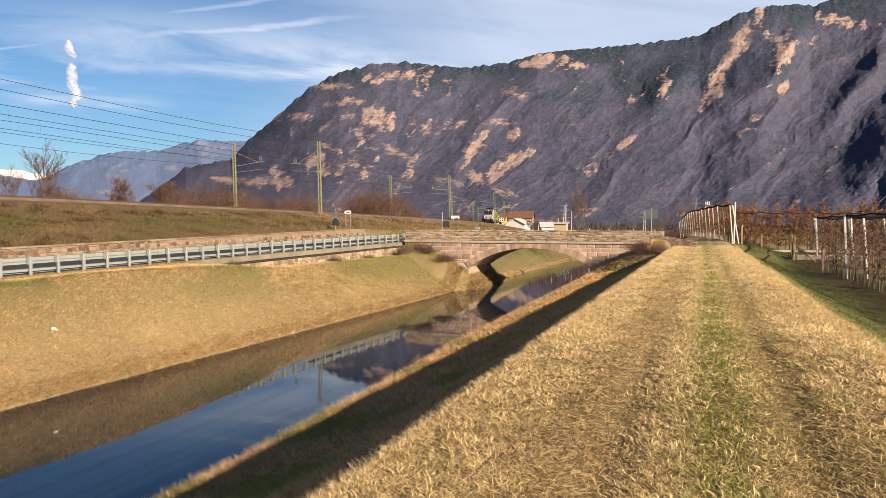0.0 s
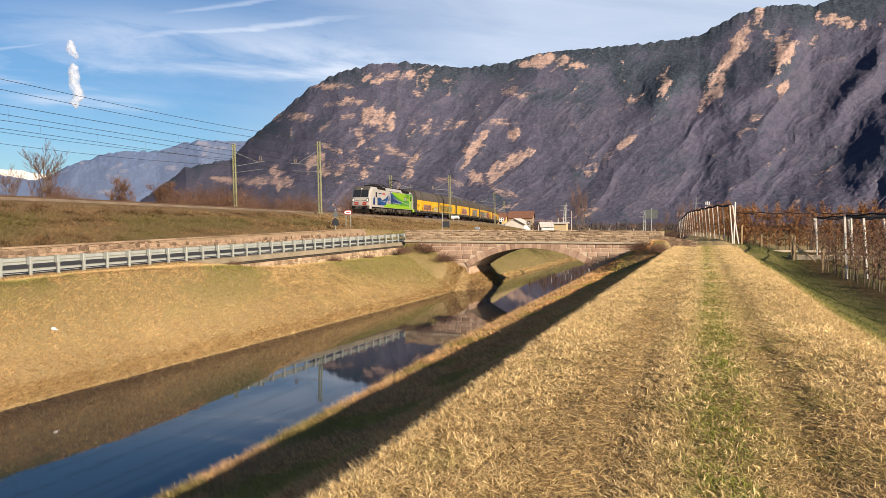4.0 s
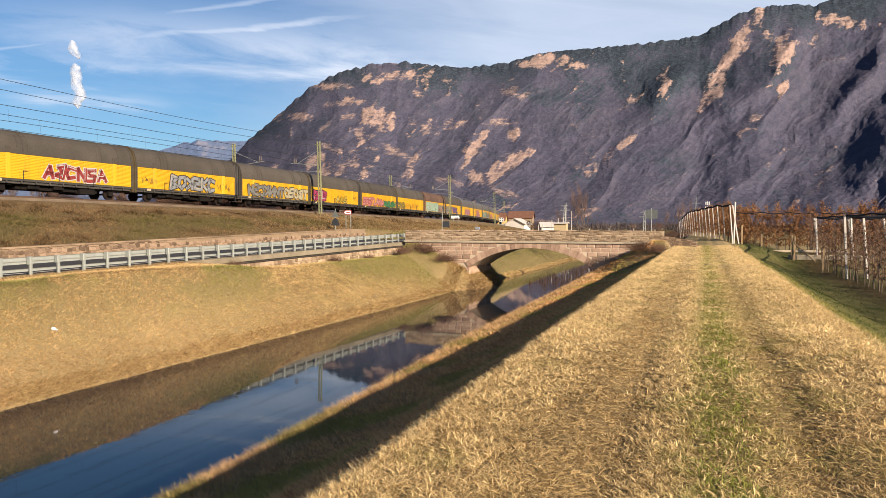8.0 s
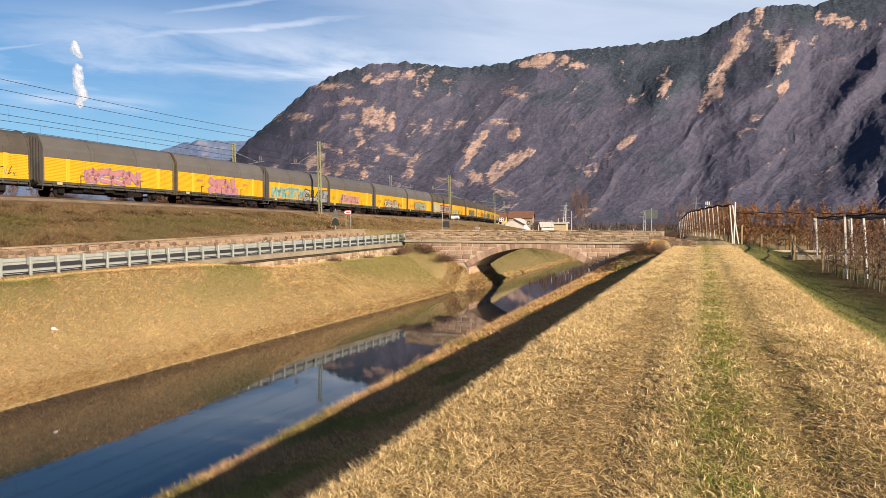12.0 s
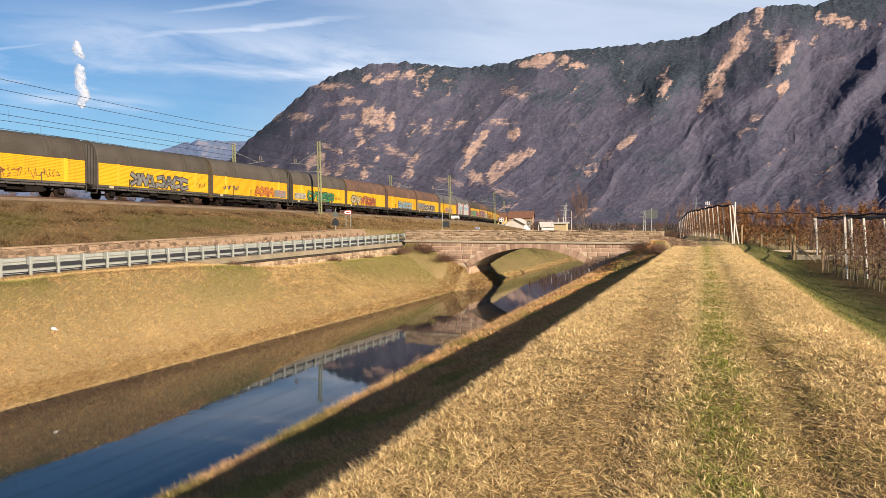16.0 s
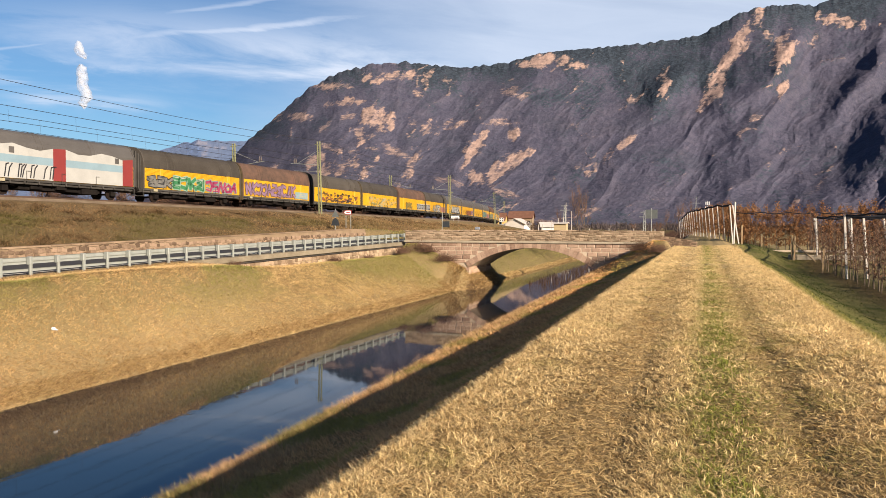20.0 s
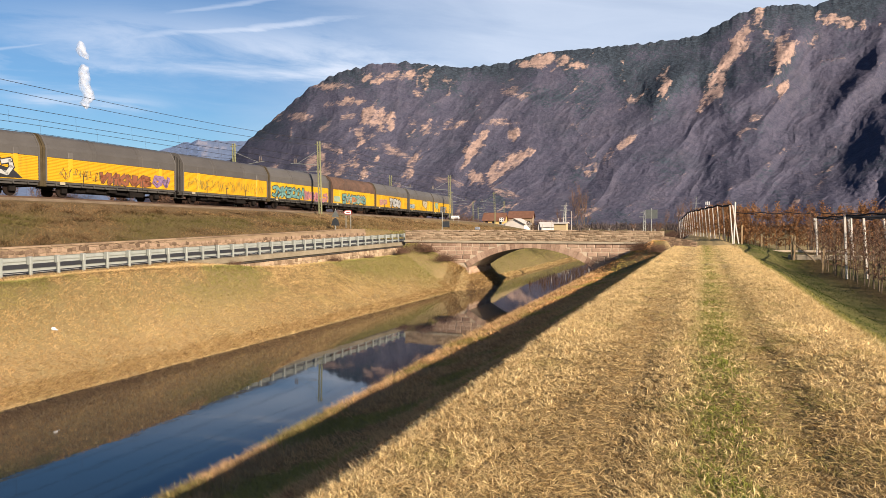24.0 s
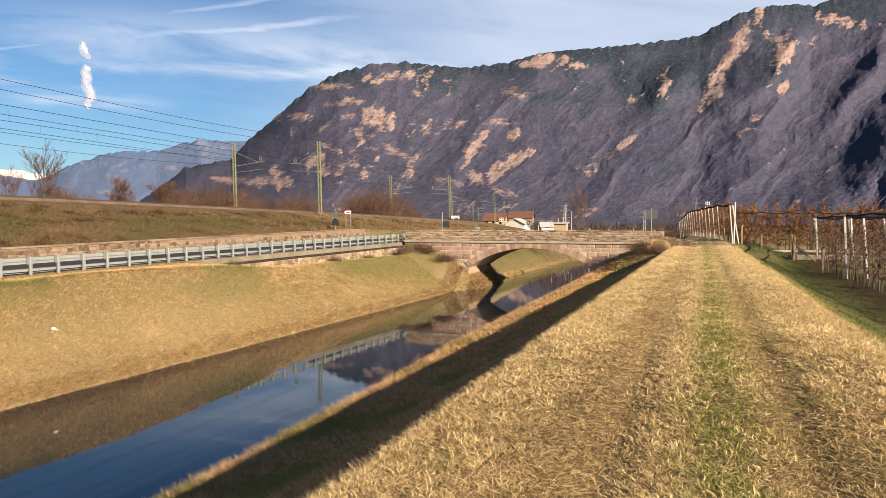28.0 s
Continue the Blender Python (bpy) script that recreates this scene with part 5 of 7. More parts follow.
def rubble_wall(name, a, b, zb, zt, thick, label, seed, course=(0.18, 0.3), length=(0.25, 0.6), coping=True, side=1, kinds=STONES, bed=MORTAR, tilt=5, cap=WORN_STONE):
    """A stone wall from a to b; zb and zt give the heights of its foot and top along it. Its dressed face looks to the right of a to b when side is 1."""
    rng = random.Random(seed)
    a, b = Vector((*a, 0)), Vector((*b, 0))
    d = (b - a).normalized()
    out = Vector((d.y, -d.x, 0)) * side
    L = (b - a).length
    n = max(2, int(L / 1.5))
    v, f = [], []
    for k in range(n + 1):
        s = L * k / n
        p = a + d * s
        for q, z in ((0, zb(s) - 0.5), (0, zt(s)), (-thick, zt(s)), (-thick, zb(s) - 0.5)):
            v.append(p + out * q + Vector((0, 0, z)))
        if k:
            i, j = 4 * k - 4, 4 * k
            f += [(i + c, i + (c + 1) % 4, j + (c + 1) % 4, j + c) for c in range(4)]
    f += [(0, 1, 2, 3), (4 * n, 4 * n + 1, 4 * n + 2, 4 * n + 3)]
    w = put(name, mesh_of(name, v, f, bed))
    tagged(w, label, "wall", kind="structure")
    turn = Matrix(((d.x * side, -out.x, 0, 0), (d.y * side, -out.y, 0, 0), (0, 0, 1, 0), (0, 0, 0, 1)))
    count, rise = 0, -0.05
    top = max(zt(L * q / 20) - zb(L * q / 20) for q in range(21))
    while rise < top:
        tall = rng.uniform(*course)
        s = -rng.uniform(0, length[0])
        while s < L - 0.1 and count < 300:
            ln = rng.uniform(*length)
            mid = min(max(s + ln / 2, 0.12), L - 0.12)
            z = zb(mid) + rise + rng.uniform(-0.03, 0.03)
            h = min(tall * rng.uniform(0.85, 1.1), zt(mid) - 0.02 - z)
            if h > 0.06:
                stone(w, Matrix.Translation(a + d * mid + Vector((0, 0, z + h / 2))) @ turn, ln * rng.uniform(0.86, 0.96), rng.uniform(0.03, 0.06), h - 0.025, rng, tilt, kinds)
                count += 1
            s += ln
        rise += tall
    if coping:
        s = 0.0
        while s < L:
            ln = rng.uniform(0.8, 1.5)
            e = min(s + ln, L)
            p0, p1 = a + d * (s + 0.01), a + d * (e - 0.01)
            z0, z1 = zt(s), zt(e)
            v = []
            for p, z in ((p0, z0), (p1, z1)):
                for q, dz in ((0.06, 0.0), (0.06, 0.09), (-thick - 0.03, 0.09), (-thick - 0.03, 0.0)):
                    v.append(p + out * q + Vector((0, 0, z + dz)))
            put("coping_stone", mesh_of("coping_stone", v, [(0, 1, 2, 3), (4, 5, 6, 7), (0, 1, 5, 4), (1, 2, 6, 5), (2, 3, 7, 6), (3, 0, 4, 7)], cap), w)
            s = e
    return w


rubble_wall("wall_embankment", (-33.0, 20), (-33.0, 66), lambda s: float(road_z(20 + s)) + 0.3, lambda s: float(wall_top(20 + s)) - 0.06, 0.4, "low stone retaining wall at the railway bank's foot", 5, (0.16, 0.26), (0.2, 0.5), kinds=BROWN_STONES, bed=WALL_MORTAR, tilt=22, cap=WALL_CAP)
rubble_wall("wall_roadside", (-25.75, 29), (-25.75, 58.6), lambda s: float(road_z(29 + s)) - 0.45 - 0.55 * float(step(29, 37, 29 + s)), lambda s: float(road_z(29 + s)) - 0.36, 0.5, "rough stone retaining wall under the road's edge", 6, (0.22, 0.36), (0.25, 0.6), coping=False, kinds=WORN_STONES, bed=WORN_MORTAR, tilt=18)
rubble_wall("wall_parapet", (-3.25, 58.68), (-0.6, 58.9), lambda s: -0.6, lambda s: 0.86 - 0.16 * s, 0.40, "crumbling low rubble wall at the parapet's end", 17, (0.12, 0.2), (0.2, 0.55), coping=False, kinds=BROWN_STONES, bed=BROWN_MORTAR)


KERB = two_tone("stained_concrete", (0.15, 0.125, 0.085), (0.33, 0.28, 0.20), 0.8, 12, 0.9, bump=0.3, world=True)


# ---- guardrail ----
def make_guardrail():
    g = empty("guardrail")
    n = 42
    prof = boxes((-0.05, 0.05, -0.055, 0.055, -0.3, 0.46), bevel=0.008)
    head = boxes((-0.15, 0.06, -0.075, 0.075, 0.44, 0.78), bevel=0.02)
    post_me, head_me = bpy.data.meshes.new("post"), bpy.data.meshes.new("spacer")
    for bm, me in ((prof, post_me), (head, head_me)):
        bm.to_mesh(me), bm.free(), me.materials.append(GALV)
    for k in range(n):
        y = 60.0 - 1.333 * k
        p = put("post", post_me, g, pose(-25.98, y, float(road_z(y)), 0, 0, 0.8 * math.sin(k * 3.7)))
        put("spacer", head_me, p)
    ys = np.linspace(60.6, 60.0 - 1.333 * n, 30)
    wave_ = [(0.0, 0.0), (0.035, 0.03), (0.035, 0.08), (0.0, 0.12), (0.0, 0.17), (0.035, 0.21), (0.035, 0.26), (0.0, 0.29)]
    for name, x, lift, pr in (("rail_beam", -26.17, 0.47, wave_), ("lower_rail", -26.17, 0.16, [(0.0, 0.0), (0.03, 0.03), (0.03, 0.09), (0.0, 0.12)])):
        v, f = [], []
        for i, y in enumerate(ys):
            z = float(road_z(y)) + lift
            v += [(x - a, y, z + b) for a, b in pr] + [(x - a + 0.012, y, z + b) for a, b in pr[::-1]]
            m = 2 * len(pr)
            if i:
                o, q = (i - 1) * m, i * m
                f += [(o + c, o + (c + 1) % m, q + (c + 1) % m, q + c) for c in range(m)]
        put(name, mesh_of(name, v, f, GALV), g)
    tagged(g, "galvanised steel guardrail with posts along the road", "guardrail")


make_guardrail()
strip("kerb", -26.35, -25.66, lambda y: road_z(y) + 0.02, 30, 60.0, KERB, 1.0, 0.30, "weathered concrete kerb beam under the guardrail", "kerb")
PIPE = two_tone("dark_pipe", (0.05, 0.045, 0.04), (0.09, 0.08, 0.07), 2, 20, 0.6)


def make_pipe():
    c = bpy.data.curves.new("pipe", "CURVE")
    c.dimensions, c.bevel_depth, c.bevel_resolution = "3D", 0.035, 2
    sp = c.splines.new("POLY")
    ys = np.arange(32, 59.5, 1.5)
    sp.points.add(len(ys) - 1)
    for q, y in zip(sp.points, ys):
        q.co = (-25.62, y, float(road_z(y)) - 0.36, 1)
    c.materials.append(PIPE)
    tagged(new("pipe", c), "dark pipe clipped along the kerb beam", "pipe")


make_pipe()
LINE_WHITE = two_tone("road_marking", (0.55, 0.55, 0.52), (0.70, 0.70, 0.66), 2, 30, 0.8, world=True)
strip("road_line", -26.85, -26.73, lambda y: road_z(y) + 0.056, -20, 64, LINE_WHITE, 2.0, 0.004, "white edge line on the road", "road marking")


# ---- railway ----
WIRE = two_tone("wire", (0.025, 0.024, 0.024), (0.05, 0.047, 0.045), 1, 10, 0.6, 0.4)
PORCELAIN = two_tone("porcelain", (0.16, 0.13, 0.11), (0.26, 0.22, 0.19), 3, 20, 0.25)


def along_track(name, prof, s0, s1, ds, mat, label="", category=""):
    """A prism with the (offset, z) outline swept along the railway."""
    v, f, m = [], [], len(prof)
    ss = np.arange(s0, s1 + 0.1, ds)
    for k, s in enumerate(ss):
        v += [beside(s, o, z) for o, z in prof]
        if k:
            a, b = (k - 1) * m, k * m
            f += [(a + c, a + (c + 1) % m, b + (c + 1) % m, b + c) for c in range(m)]
    return tagged(put(name, mesh_of(name, v, f, mat)), label, category, kind="structure")


along_track("ballast", [(2.7, RAIL_Z - 0.62), (1.9, RAIL_Z - 0.17), (-5.9, RAIL_Z - 0.17), (-6.8, RAIL_Z - 0.62)], -560, 700, 3, BALLAST, "pale stone ballast bed of the double track", "ballast")
RUST_STEEL = two_tone("rail_steel", (0.11, 0.065, 0.04), (0.20, 0.13, 0.09), 2, 20, 0.5, 0.6)
for o in (0.75, -0.75, -3.25, -4.75):
    along_track("rail", [(o + 0.035, RAIL_Z - 0.16), (o + 0.035, RAIL_Z), (o - 0.035, RAIL_Z), (o - 0.035, RAIL_Z - 0.16)], -560, 700, 3, RUST_STEEL, "rusty steel running rail", "rail")



def make_mast(s, off, h=8.5):
    """A lattice mast; its arm reaches over the nearer track."""
    x, y, a = track(s)
    t = empty("catenary_mast", Matrix.Translation(beside(s, off, RAIL_Z - 0.45)) @ Matrix.Rotation(-a, 4, "Z") @ pose(0, 0, 0, 0, -1.4, 0))
    side = -1 if off > 0 else 1
    reach = abs(off) - 0.2 if off > 0 else abs(off + 4) - 0.2
    for dx in (-0.16, 0.16):
        part("post_channel", boxes((dx - 0.045, dx + 0.045, -0.1, 0.1, -0.9, h), bevel=0.008), MAST, t)
    bm, z = bmesh.new(), 0.2
    while z < h - 0.5:
        rod(bm, (-0.16, -0.1, z), (0.16, -0.1, z + 0.45), 0.018, n=4)
        rod(bm, (0.16, -0.1, z + 0.45), (-0.16, -0.1, z + 0.9), 0.018, n=4)
        z += 0.9
    tagged(part("lacing", bm, MAST, t), kind="stuff")
    arm = part("bracket_arm", rod(bmesh.new(), (0, 0, 5.75), (side * (reach + 0.9), 0, 6.15), 0.035, n=6), GALV, t)
    part("stay", rod(bmesh.new(), (0, 0, 7.5), (side * reach, 0, 6.10), 0.022, n=6), GALV, arm)
    part("registration_arm", rod(bmesh.new(), (0, 0, 5.0), (side * (reach + 0.7), 0, 5.25), 0.025, n=6), GALV, arm)
    for q in (0.2, 0.45):
        bm = bmesh.new()
        for i in range(5):
            rod(bm, (side * (reach + q), 0, 6.15 + i * 0.09), (side * (reach + q), 0, 6.19 + i * 0.09), 0.09, n=8)
        rod(bm, (side * (reach + q), 0, 6.1), (side * (reach + q), 0, 6.75), 0.03, n=6)
        part("insulator", bm, PORCELAIN, arm)
    part("cross_arm", boxes((-0.5, 0.5, -0.04, 0.04, h - 0.35, h - 0.27)), MAST, t)
    part("footing", boxes((-0.35, 0.35, -0.35, 0.35, -1.2, -0.1), bevel=0.03), CONCRETE, t)
    return tagged(t, "lattice steel overhead-line mast beside the railway", "railway mast", "overhead-line masts")


NEAR_S = (13.0, 67.9, 119.5, 175.3, 231.0)
FAR_S = (15.0, 66.3, 116.8, 170.4, 232.0, 290.0)
for s in NEAR_S:
    make_mast(s, 3.1)
for s in FAR_S:
    make_mast(s, -7.6)


def wire(name, rows, r, label):
    """A cable through (s, offset, z) rows."""
    c = bpy.data.curves.new(name, "CURVE")
    c.dimensions, c.bevel_depth, c.bevel_resolution = "3D", r, 1
    sp = c.splines.new("POLY")
    sp.points.add(len(rows) - 1)
    for q, (s, o, z) in zip(sp.points, rows):
        q.co = (*beside(s, o, z), 1)
    c.materials.append(WIRE)
    return tagged(new(name, c), label, "overhead wire", "overhead wires")


def sag(s, posts, drop):
    """How far a cable hangs below its posts at s."""
    for a, b in zip(posts, posts[1:]):
        if a <= s <= b:
            t = (s - a) / (b - a)
            return 4 * drop * t * (1 - t)
    return 0.0


def make_wires():
    posts = [-95.0, -41.0] + list(NEAR_S) + [280.0]
    posts2 = [-90.0, -38.0] + list(FAR_S) + [300.0]
    ss = np.arange(-90, 275, 3.0)
    for off, ps in ((0.0, posts), (-4.0, posts2)):
        rows = [(s, off + 0.2 * math.sin(s / 17), RAIL_Z + 5.25) for s in ss]
        wire("contact_wire", rows, 0.018, "thin dark contact wire over the track")
        mess = lambda s: RAIL_Z + 6.55 - sag(s, ps, 0.20)
        wire("messenger_wire", [(s, off, mess(s)) for s in ss], 0.020, "dark carrying cable over the track")
        bm = bmesh.new()
        for s in np.arange(-40, 200, 5.5):
            rod(bm, beside(s, off + 0.1, RAIL_Z + 5.25), beside(s, off, mess(s)), 0.007, n=4)
        tagged(part("droppers", bm, WIRE, None), "fine droppers hanging between carrying cable and contact wire", "overhead wire", "overhead wires", "stuff")
    for off, z, ps, d in ((3.5, 8.55, posts, 0.85), (2.75, 8.0, posts, 0.8), (-8.0, 6.7, posts2, 0.7), (-8.4, 5.9, posts2, 0.8)):
        wire("feeder_cable", [(s, off, RAIL_Z - 0.45 + z - sag(s, ps, d)) for s in ss], 0.018, "dark feeder cable strung between the masts")


make_wires()


# ---- plants ----
BARK = two_tone("bark", (0.10, 0.075, 0.055), (0.20, 0.155, 0.12), 2, 25, 0.9, bump=0.6)
TWIG = two_tone("twig", (0.085, 0.050, 0.036), (0.17, 0.105, 0.075), 0.8, 9, 0.9, world=True)
DEAD_LEAF = two_tone("dead_leaf", (0.115, 0.062, 0.038), (0.22, 0.125, 0.075), 1.5, 14, 0.8, world=True)
ORANGE_LEAF = two_tone("autumn_leaf", (0.17, 0.082, 0.036), (0.38, 0.195, 0.085), 1.2, 12, 0.75, world=True)
GREY_WOOD = two_tone("far_wood", (0.085, 0.068, 0.066), (0.15, 0.12, 0.11), 0.05, 0.6, 0.95, world=True)
WHITE_POST = two_tone("pale_concrete_post", (0.52, 0.48, 0.42), (0.70, 0.66, 0.60), 2, 25, 0.85)
WOOD_POST = two_tone("weathered_wood", (0.26, 0.18, 0.10), (0.42, 0.31, 0.19), 2, 25, 0.85)
NET = two_tone("black_net", (0.012, 0.013, 0.018), (0.03, 0.032, 0.04), 3, 30, 0.9)


def spot(u, d, z=FIELD_Z):
    """The place at depth d along the line of sight, u thousandths of it to the right."""
    return Vector((d * (u / 1000 * 0.9380 - 0.3466), d * (u / 1000 * 0.3466 + 0.9380), z))


def twig_verts(v, f, a, b, w):
    """A thin three-sided twig from a to b."""
    d = (b - a).normalized()
    p = d.orthogonal().normalized()
    q = d.cross(p)
    o = len(v)
    for k in range(3):
        t = 2.094 * k
        v.append(a + (p * math.cos(t) + q * math.sin(t)) * w)
    v.append(b)
    f += [(o, o + 1, o + 3), (o + 1, o + 2, o + 3), (o + 2, o, o + 3)]


def leaf_verts(v, f, c, s, rng):
    d = Vector((rng.gauss(0, 1), rng.gauss(0, 1), rng.gauss(0, 1))).normalized()
    p = d.orthogonal().normalized() * s
    q = d.cross(p)
    o = len(v)
    v += [c - p, c - q * 0.5, c + p, c + q * 0.5]
    f.append((o, o + 1, o + 2, o + 3))


def bare_tree(h, seed, forks=5, spread=0.55, leaves=0, thick=0.02):
    """Meshes of a leafless tree: trunk with limbs, twigs, and what leaves still hang."""
    rng = random.Random(seed)
    limbs, twigs, leaf = ([], []), ([], []), ([], [])

    def grow(a, d, length, w, level):
        n = 3
        for k in range(n):
            d = (d + Vector((rng.gauss(0, 0.12), rng.gauss(0, 0.12), rng.gauss(0.05, 0.06)))).normalized()
            b = a + d * length / n
            if level < 2:
                o = len(limbs[0])
                p = d.orthogonal().normalized()
                q = d.cross(p)
                for e, ww in ((a, w * (1 - k / n * 0.5)), (b, w * (1 - (k + 1) / n * 0.5))):
                    limbs[0].extend(e + (p * math.cos(1.047 * i) + q * math.sin(1.047 * i)) * ww for i in range(6))
                limbs[1].extend((o + i, o + (i + 1) % 6, o + 6 + (i + 1) % 6, o + 6 + i) for i in range(6))
            else:
                twig_verts(*twigs, a, b + d * 0.1, max(w, 0.009))
            a = b
            if level < 4:
                for _ in range(forks if level == 0 and k else (2 if level < 3 else 1)):
                    side = Vector((rng.gauss(0, 1), rng.gauss(0, 1), rng.gauss(0.2, 0.4))).normalized()
                    grow(a, (d * (1 - spread) + side * spread + Vector((0, 0, 0.25))).normalized(), length * rng.uniform(0.42, 0.62), w * 0.5, level + 1)
            elif leaves and rng.random() < 0.4:
                for _ in range(leaves):
                    leaf_verts(*leaf, b + Vector((rng.gauss(0, 0.12), rng.gauss(0, 0.12), rng.gauss(0, 0.12))), rng.uniform(0.04, 0.08), rng)

    grow(Vector((0, 0, -0.3)), Vector((0, 0, 1)), h * 0.62, h * thick, 0)
    return mesh_of("trunk", *limbs, BARK), mesh_of("crown", *twigs, TWIG), mesh_of("leaves", *leaf, DEAD_LEAF) if leaves else None


def plant_tree(p, meshes, m, label, category="tree", name="bare_tree", group=""):
    t = empty(name, Matrix.Translation(p) @ m)
    for me in meshes:
        if me:
            put(me.name.split(".")[0], me, t)
    return tagged(t, label, category, group)


def bush_mesh(w, h, n, seed, leaves=200):
    """Arching brambles over a mound, with withered leaves."""
    rng = random.Random(seed)
    v, f, lv, lf = [], [], [], []
    for _ in range(n):
        a = Vector((rng.gauss(0, w * 0.30), rng.gauss(0, w * 0.16), -0.1))
        d = Vector((rng.gauss(0, 0.5), rng.gauss(0, 0.5), rng.uniform(0.5, 1.2))).normalized()
        L = h * rng.uniform(0.4, 1.0) * max(0.35, 1 - (abs(a.x) / (w * 0.75)) ** 2)
        b = a + d * L
        c = b + (d + Vector((rng.gauss(0, 0.5), rng.gauss(0, 0.5), -0.5))).normalized() * L * 0.45
        twig_verts(v, f, a, b, 0.018)
        twig_verts(v, f, b - d * 0.05, c, 0.012)
        if rng.random() < 0.5:
            twig_verts(v, f, a + (b - a) * 0.6, b + Vector((rng.gauss(0, 0.3), rng.gauss(0, 0.3), rng.uniform(0.1, 0.5))) * L * 0.5, 0.01)
        for _ in range(leaves // n + (rng.random() < (leaves / n) % 1)):
            leaf_verts(lv, lf, a + (b - a) * rng.uniform(0.2, 1.1) + Vector((rng.gauss(0, 0.1), rng.gauss(0, 0.1), 0)), rng.uniform(0.04, 0.09), rng)
    return mesh_of("stems", v, f, TWIG), mesh_of("leaves", lv, lf, DEAD_LEAF)


def behind_track(u, off, z=RAIL_Z - 1.1):
    """The place beside the railway, off metres from it, at the bearing u."""
    best = min(np.arange(0, 330, 0.5), key=lambda s: abs(bearing(beside(s, off)) - u))
    return beside(best, off, z)


def bearing(p):
    return 1000 * (p.x * 0.9380 + p.y * 0.3466) / max(1.0, p.y * 0.9380 - p.x * 0.3466)


def make_shrubs():
    meshes = [bush_mesh(4.5, 2.6, 620, 40 + k, 1500) for k in range(3)]
    low = [bush_mesh(4.0, 1.3, 420, 50 + k, 900) for k in range(2)]
    # along the far side of the tracks: bearing, which mesh, size
    for u, k, sc in ((-548, 1, 0.75), (-528, 2, 0.7), (-505, 0, 0.55), (-440, 2, 0.45), (-385, 0, 0.85), (-366, 1, 0.9), (-345, 2, 1.05), (-325, 0, 1.15), (-303, 1, 1.15), (-283, 2, 1.1), (-262, 0, 1.0),
                     (-222, 2, 1.0), (-206, 0, 1.15), (-190, 1, 1.1), (-118, 2, 1.5), (-104, 0, 1.8), (-90, 1, 1.75), (-76, 2, 1.6), (-62, 0, 1.4), (-48, 1, 1.2), (20, 2, 1.3), (38, 1, 1.4), (50, 0, 1.3)):
        p = behind_track(u, -10.0)
        t = empty("bramble_bush", Matrix.Translation(p) @ pose(0, 0, 0, 0, 0, 40 * math.sin(u)) @ Matrix.Diagonal((sc * 1.1, sc, sc * 1.5, 1)))
        put("stem_tangle", meshes[k][0], t), put("foliage", meshes[k][1], t)
        tagged(t, "leafless reddish-brown bramble bush beside the railway", "bush", "bushes along the railway")
    for k, (x, y, sc) in enumerate(((-23.2, 57.6, 0.75), (-21.3, 58.0, 0.6), (-24.6, 56.6, 0.5), (-25.2, 45.5, 0.35), (-25.2, 51.0, 0.3), (-4.6, 56.4, 0.62), (-3.2, 55.0, 0.5), (-25.3, 34.0, 0.35))):
        t = empty("bramble_bush", Matrix.Translation((x, y, float(ground_z(x, y)))) @ pose(0, 0, 0, 0, 0, 50 * k) @ Matrix.Diagonal((sc * 0.8, sc, sc, 1)))
        put("stem_tangle", low[k % 2][0], t), put("foliage", low[k % 2][1], t)
        tagged(t, "dry brown brambles growing against the stonework", "bush", "brambles by the bridge")


make_shrubs()


def make_trees():
    a = bare_tree(5.2, 3, forks=4, spread=0.5, thick=0.017)
    b = bare_tree(3.4, 8, forks=4, spread=0.62, leaves=1, thick=0.028)
    c = bare_tree(3.0, 12, forks=5, spread=0.7, leaves=1, thick=0.03)
    for u, off, me, sc, label in ((-569, -10.5, a, 1.1, "tall leafless tree behind the railway"), (-615, -10.8, a, 0.7, "thin leafless sapling behind the railway"), (-541, -11, b, 0.8, "half-bare sapling behind the railway"),
                                  (-455, -10.6, b, 1.15, "small tree with withered leaves behind the railway"), (-390, -10.6, c, 1.3, "small tree overgrown with ivy behind the railway"),
                                  (-110, -13, c, 1.6, "small bare tree behind the railway"), (-60, -12, a, 1.1, "bare tree behind the railway")):
        plant_tree(behind_track(u, off), me, pose(0, 0, 0, 0, 0, 47 * u) @ Matrix.Scale(sc, 4), label)
    d = bare_tree(13.0, 21, forks=3, spread=0.28, thick=0.010)
    for u, dist, sc in ((193, 190, 0.85), (202, 190, 0.95), (168, 240, 0.6), (330, 210, 0.7), (342, 230, 0.75), (313, 260, 0.6)):
        plant_tree(spot(u, dist), d, pose(0, 0, 0, 0, 0, u) @ Matrix.Scale(sc, 4), "tall slender bare poplar in the plain", name="poplar")
    e = bare_tree(7.0, 33, forks=4, spread=0.5, thick=0.014)
    for u, dist, sc in ((128, 205, 0.7), (133, 200, 0.6), (141, 200, 0.7), (150, 215, 0.7), (60, 230, 0.6), (40, 260, 0.7), (28, 250, 0.7), (300, 170, 0.6), (270, 240, 0.6), (590, 200, 1.3), (575, 210, 1.2)):
        plant_tree(spot(u, dist), e, pose(0, 0, 0, 0, 0, u * 3) @ Matrix.Scale(sc, 4), "bare garden tree near the houses")


make_trees()


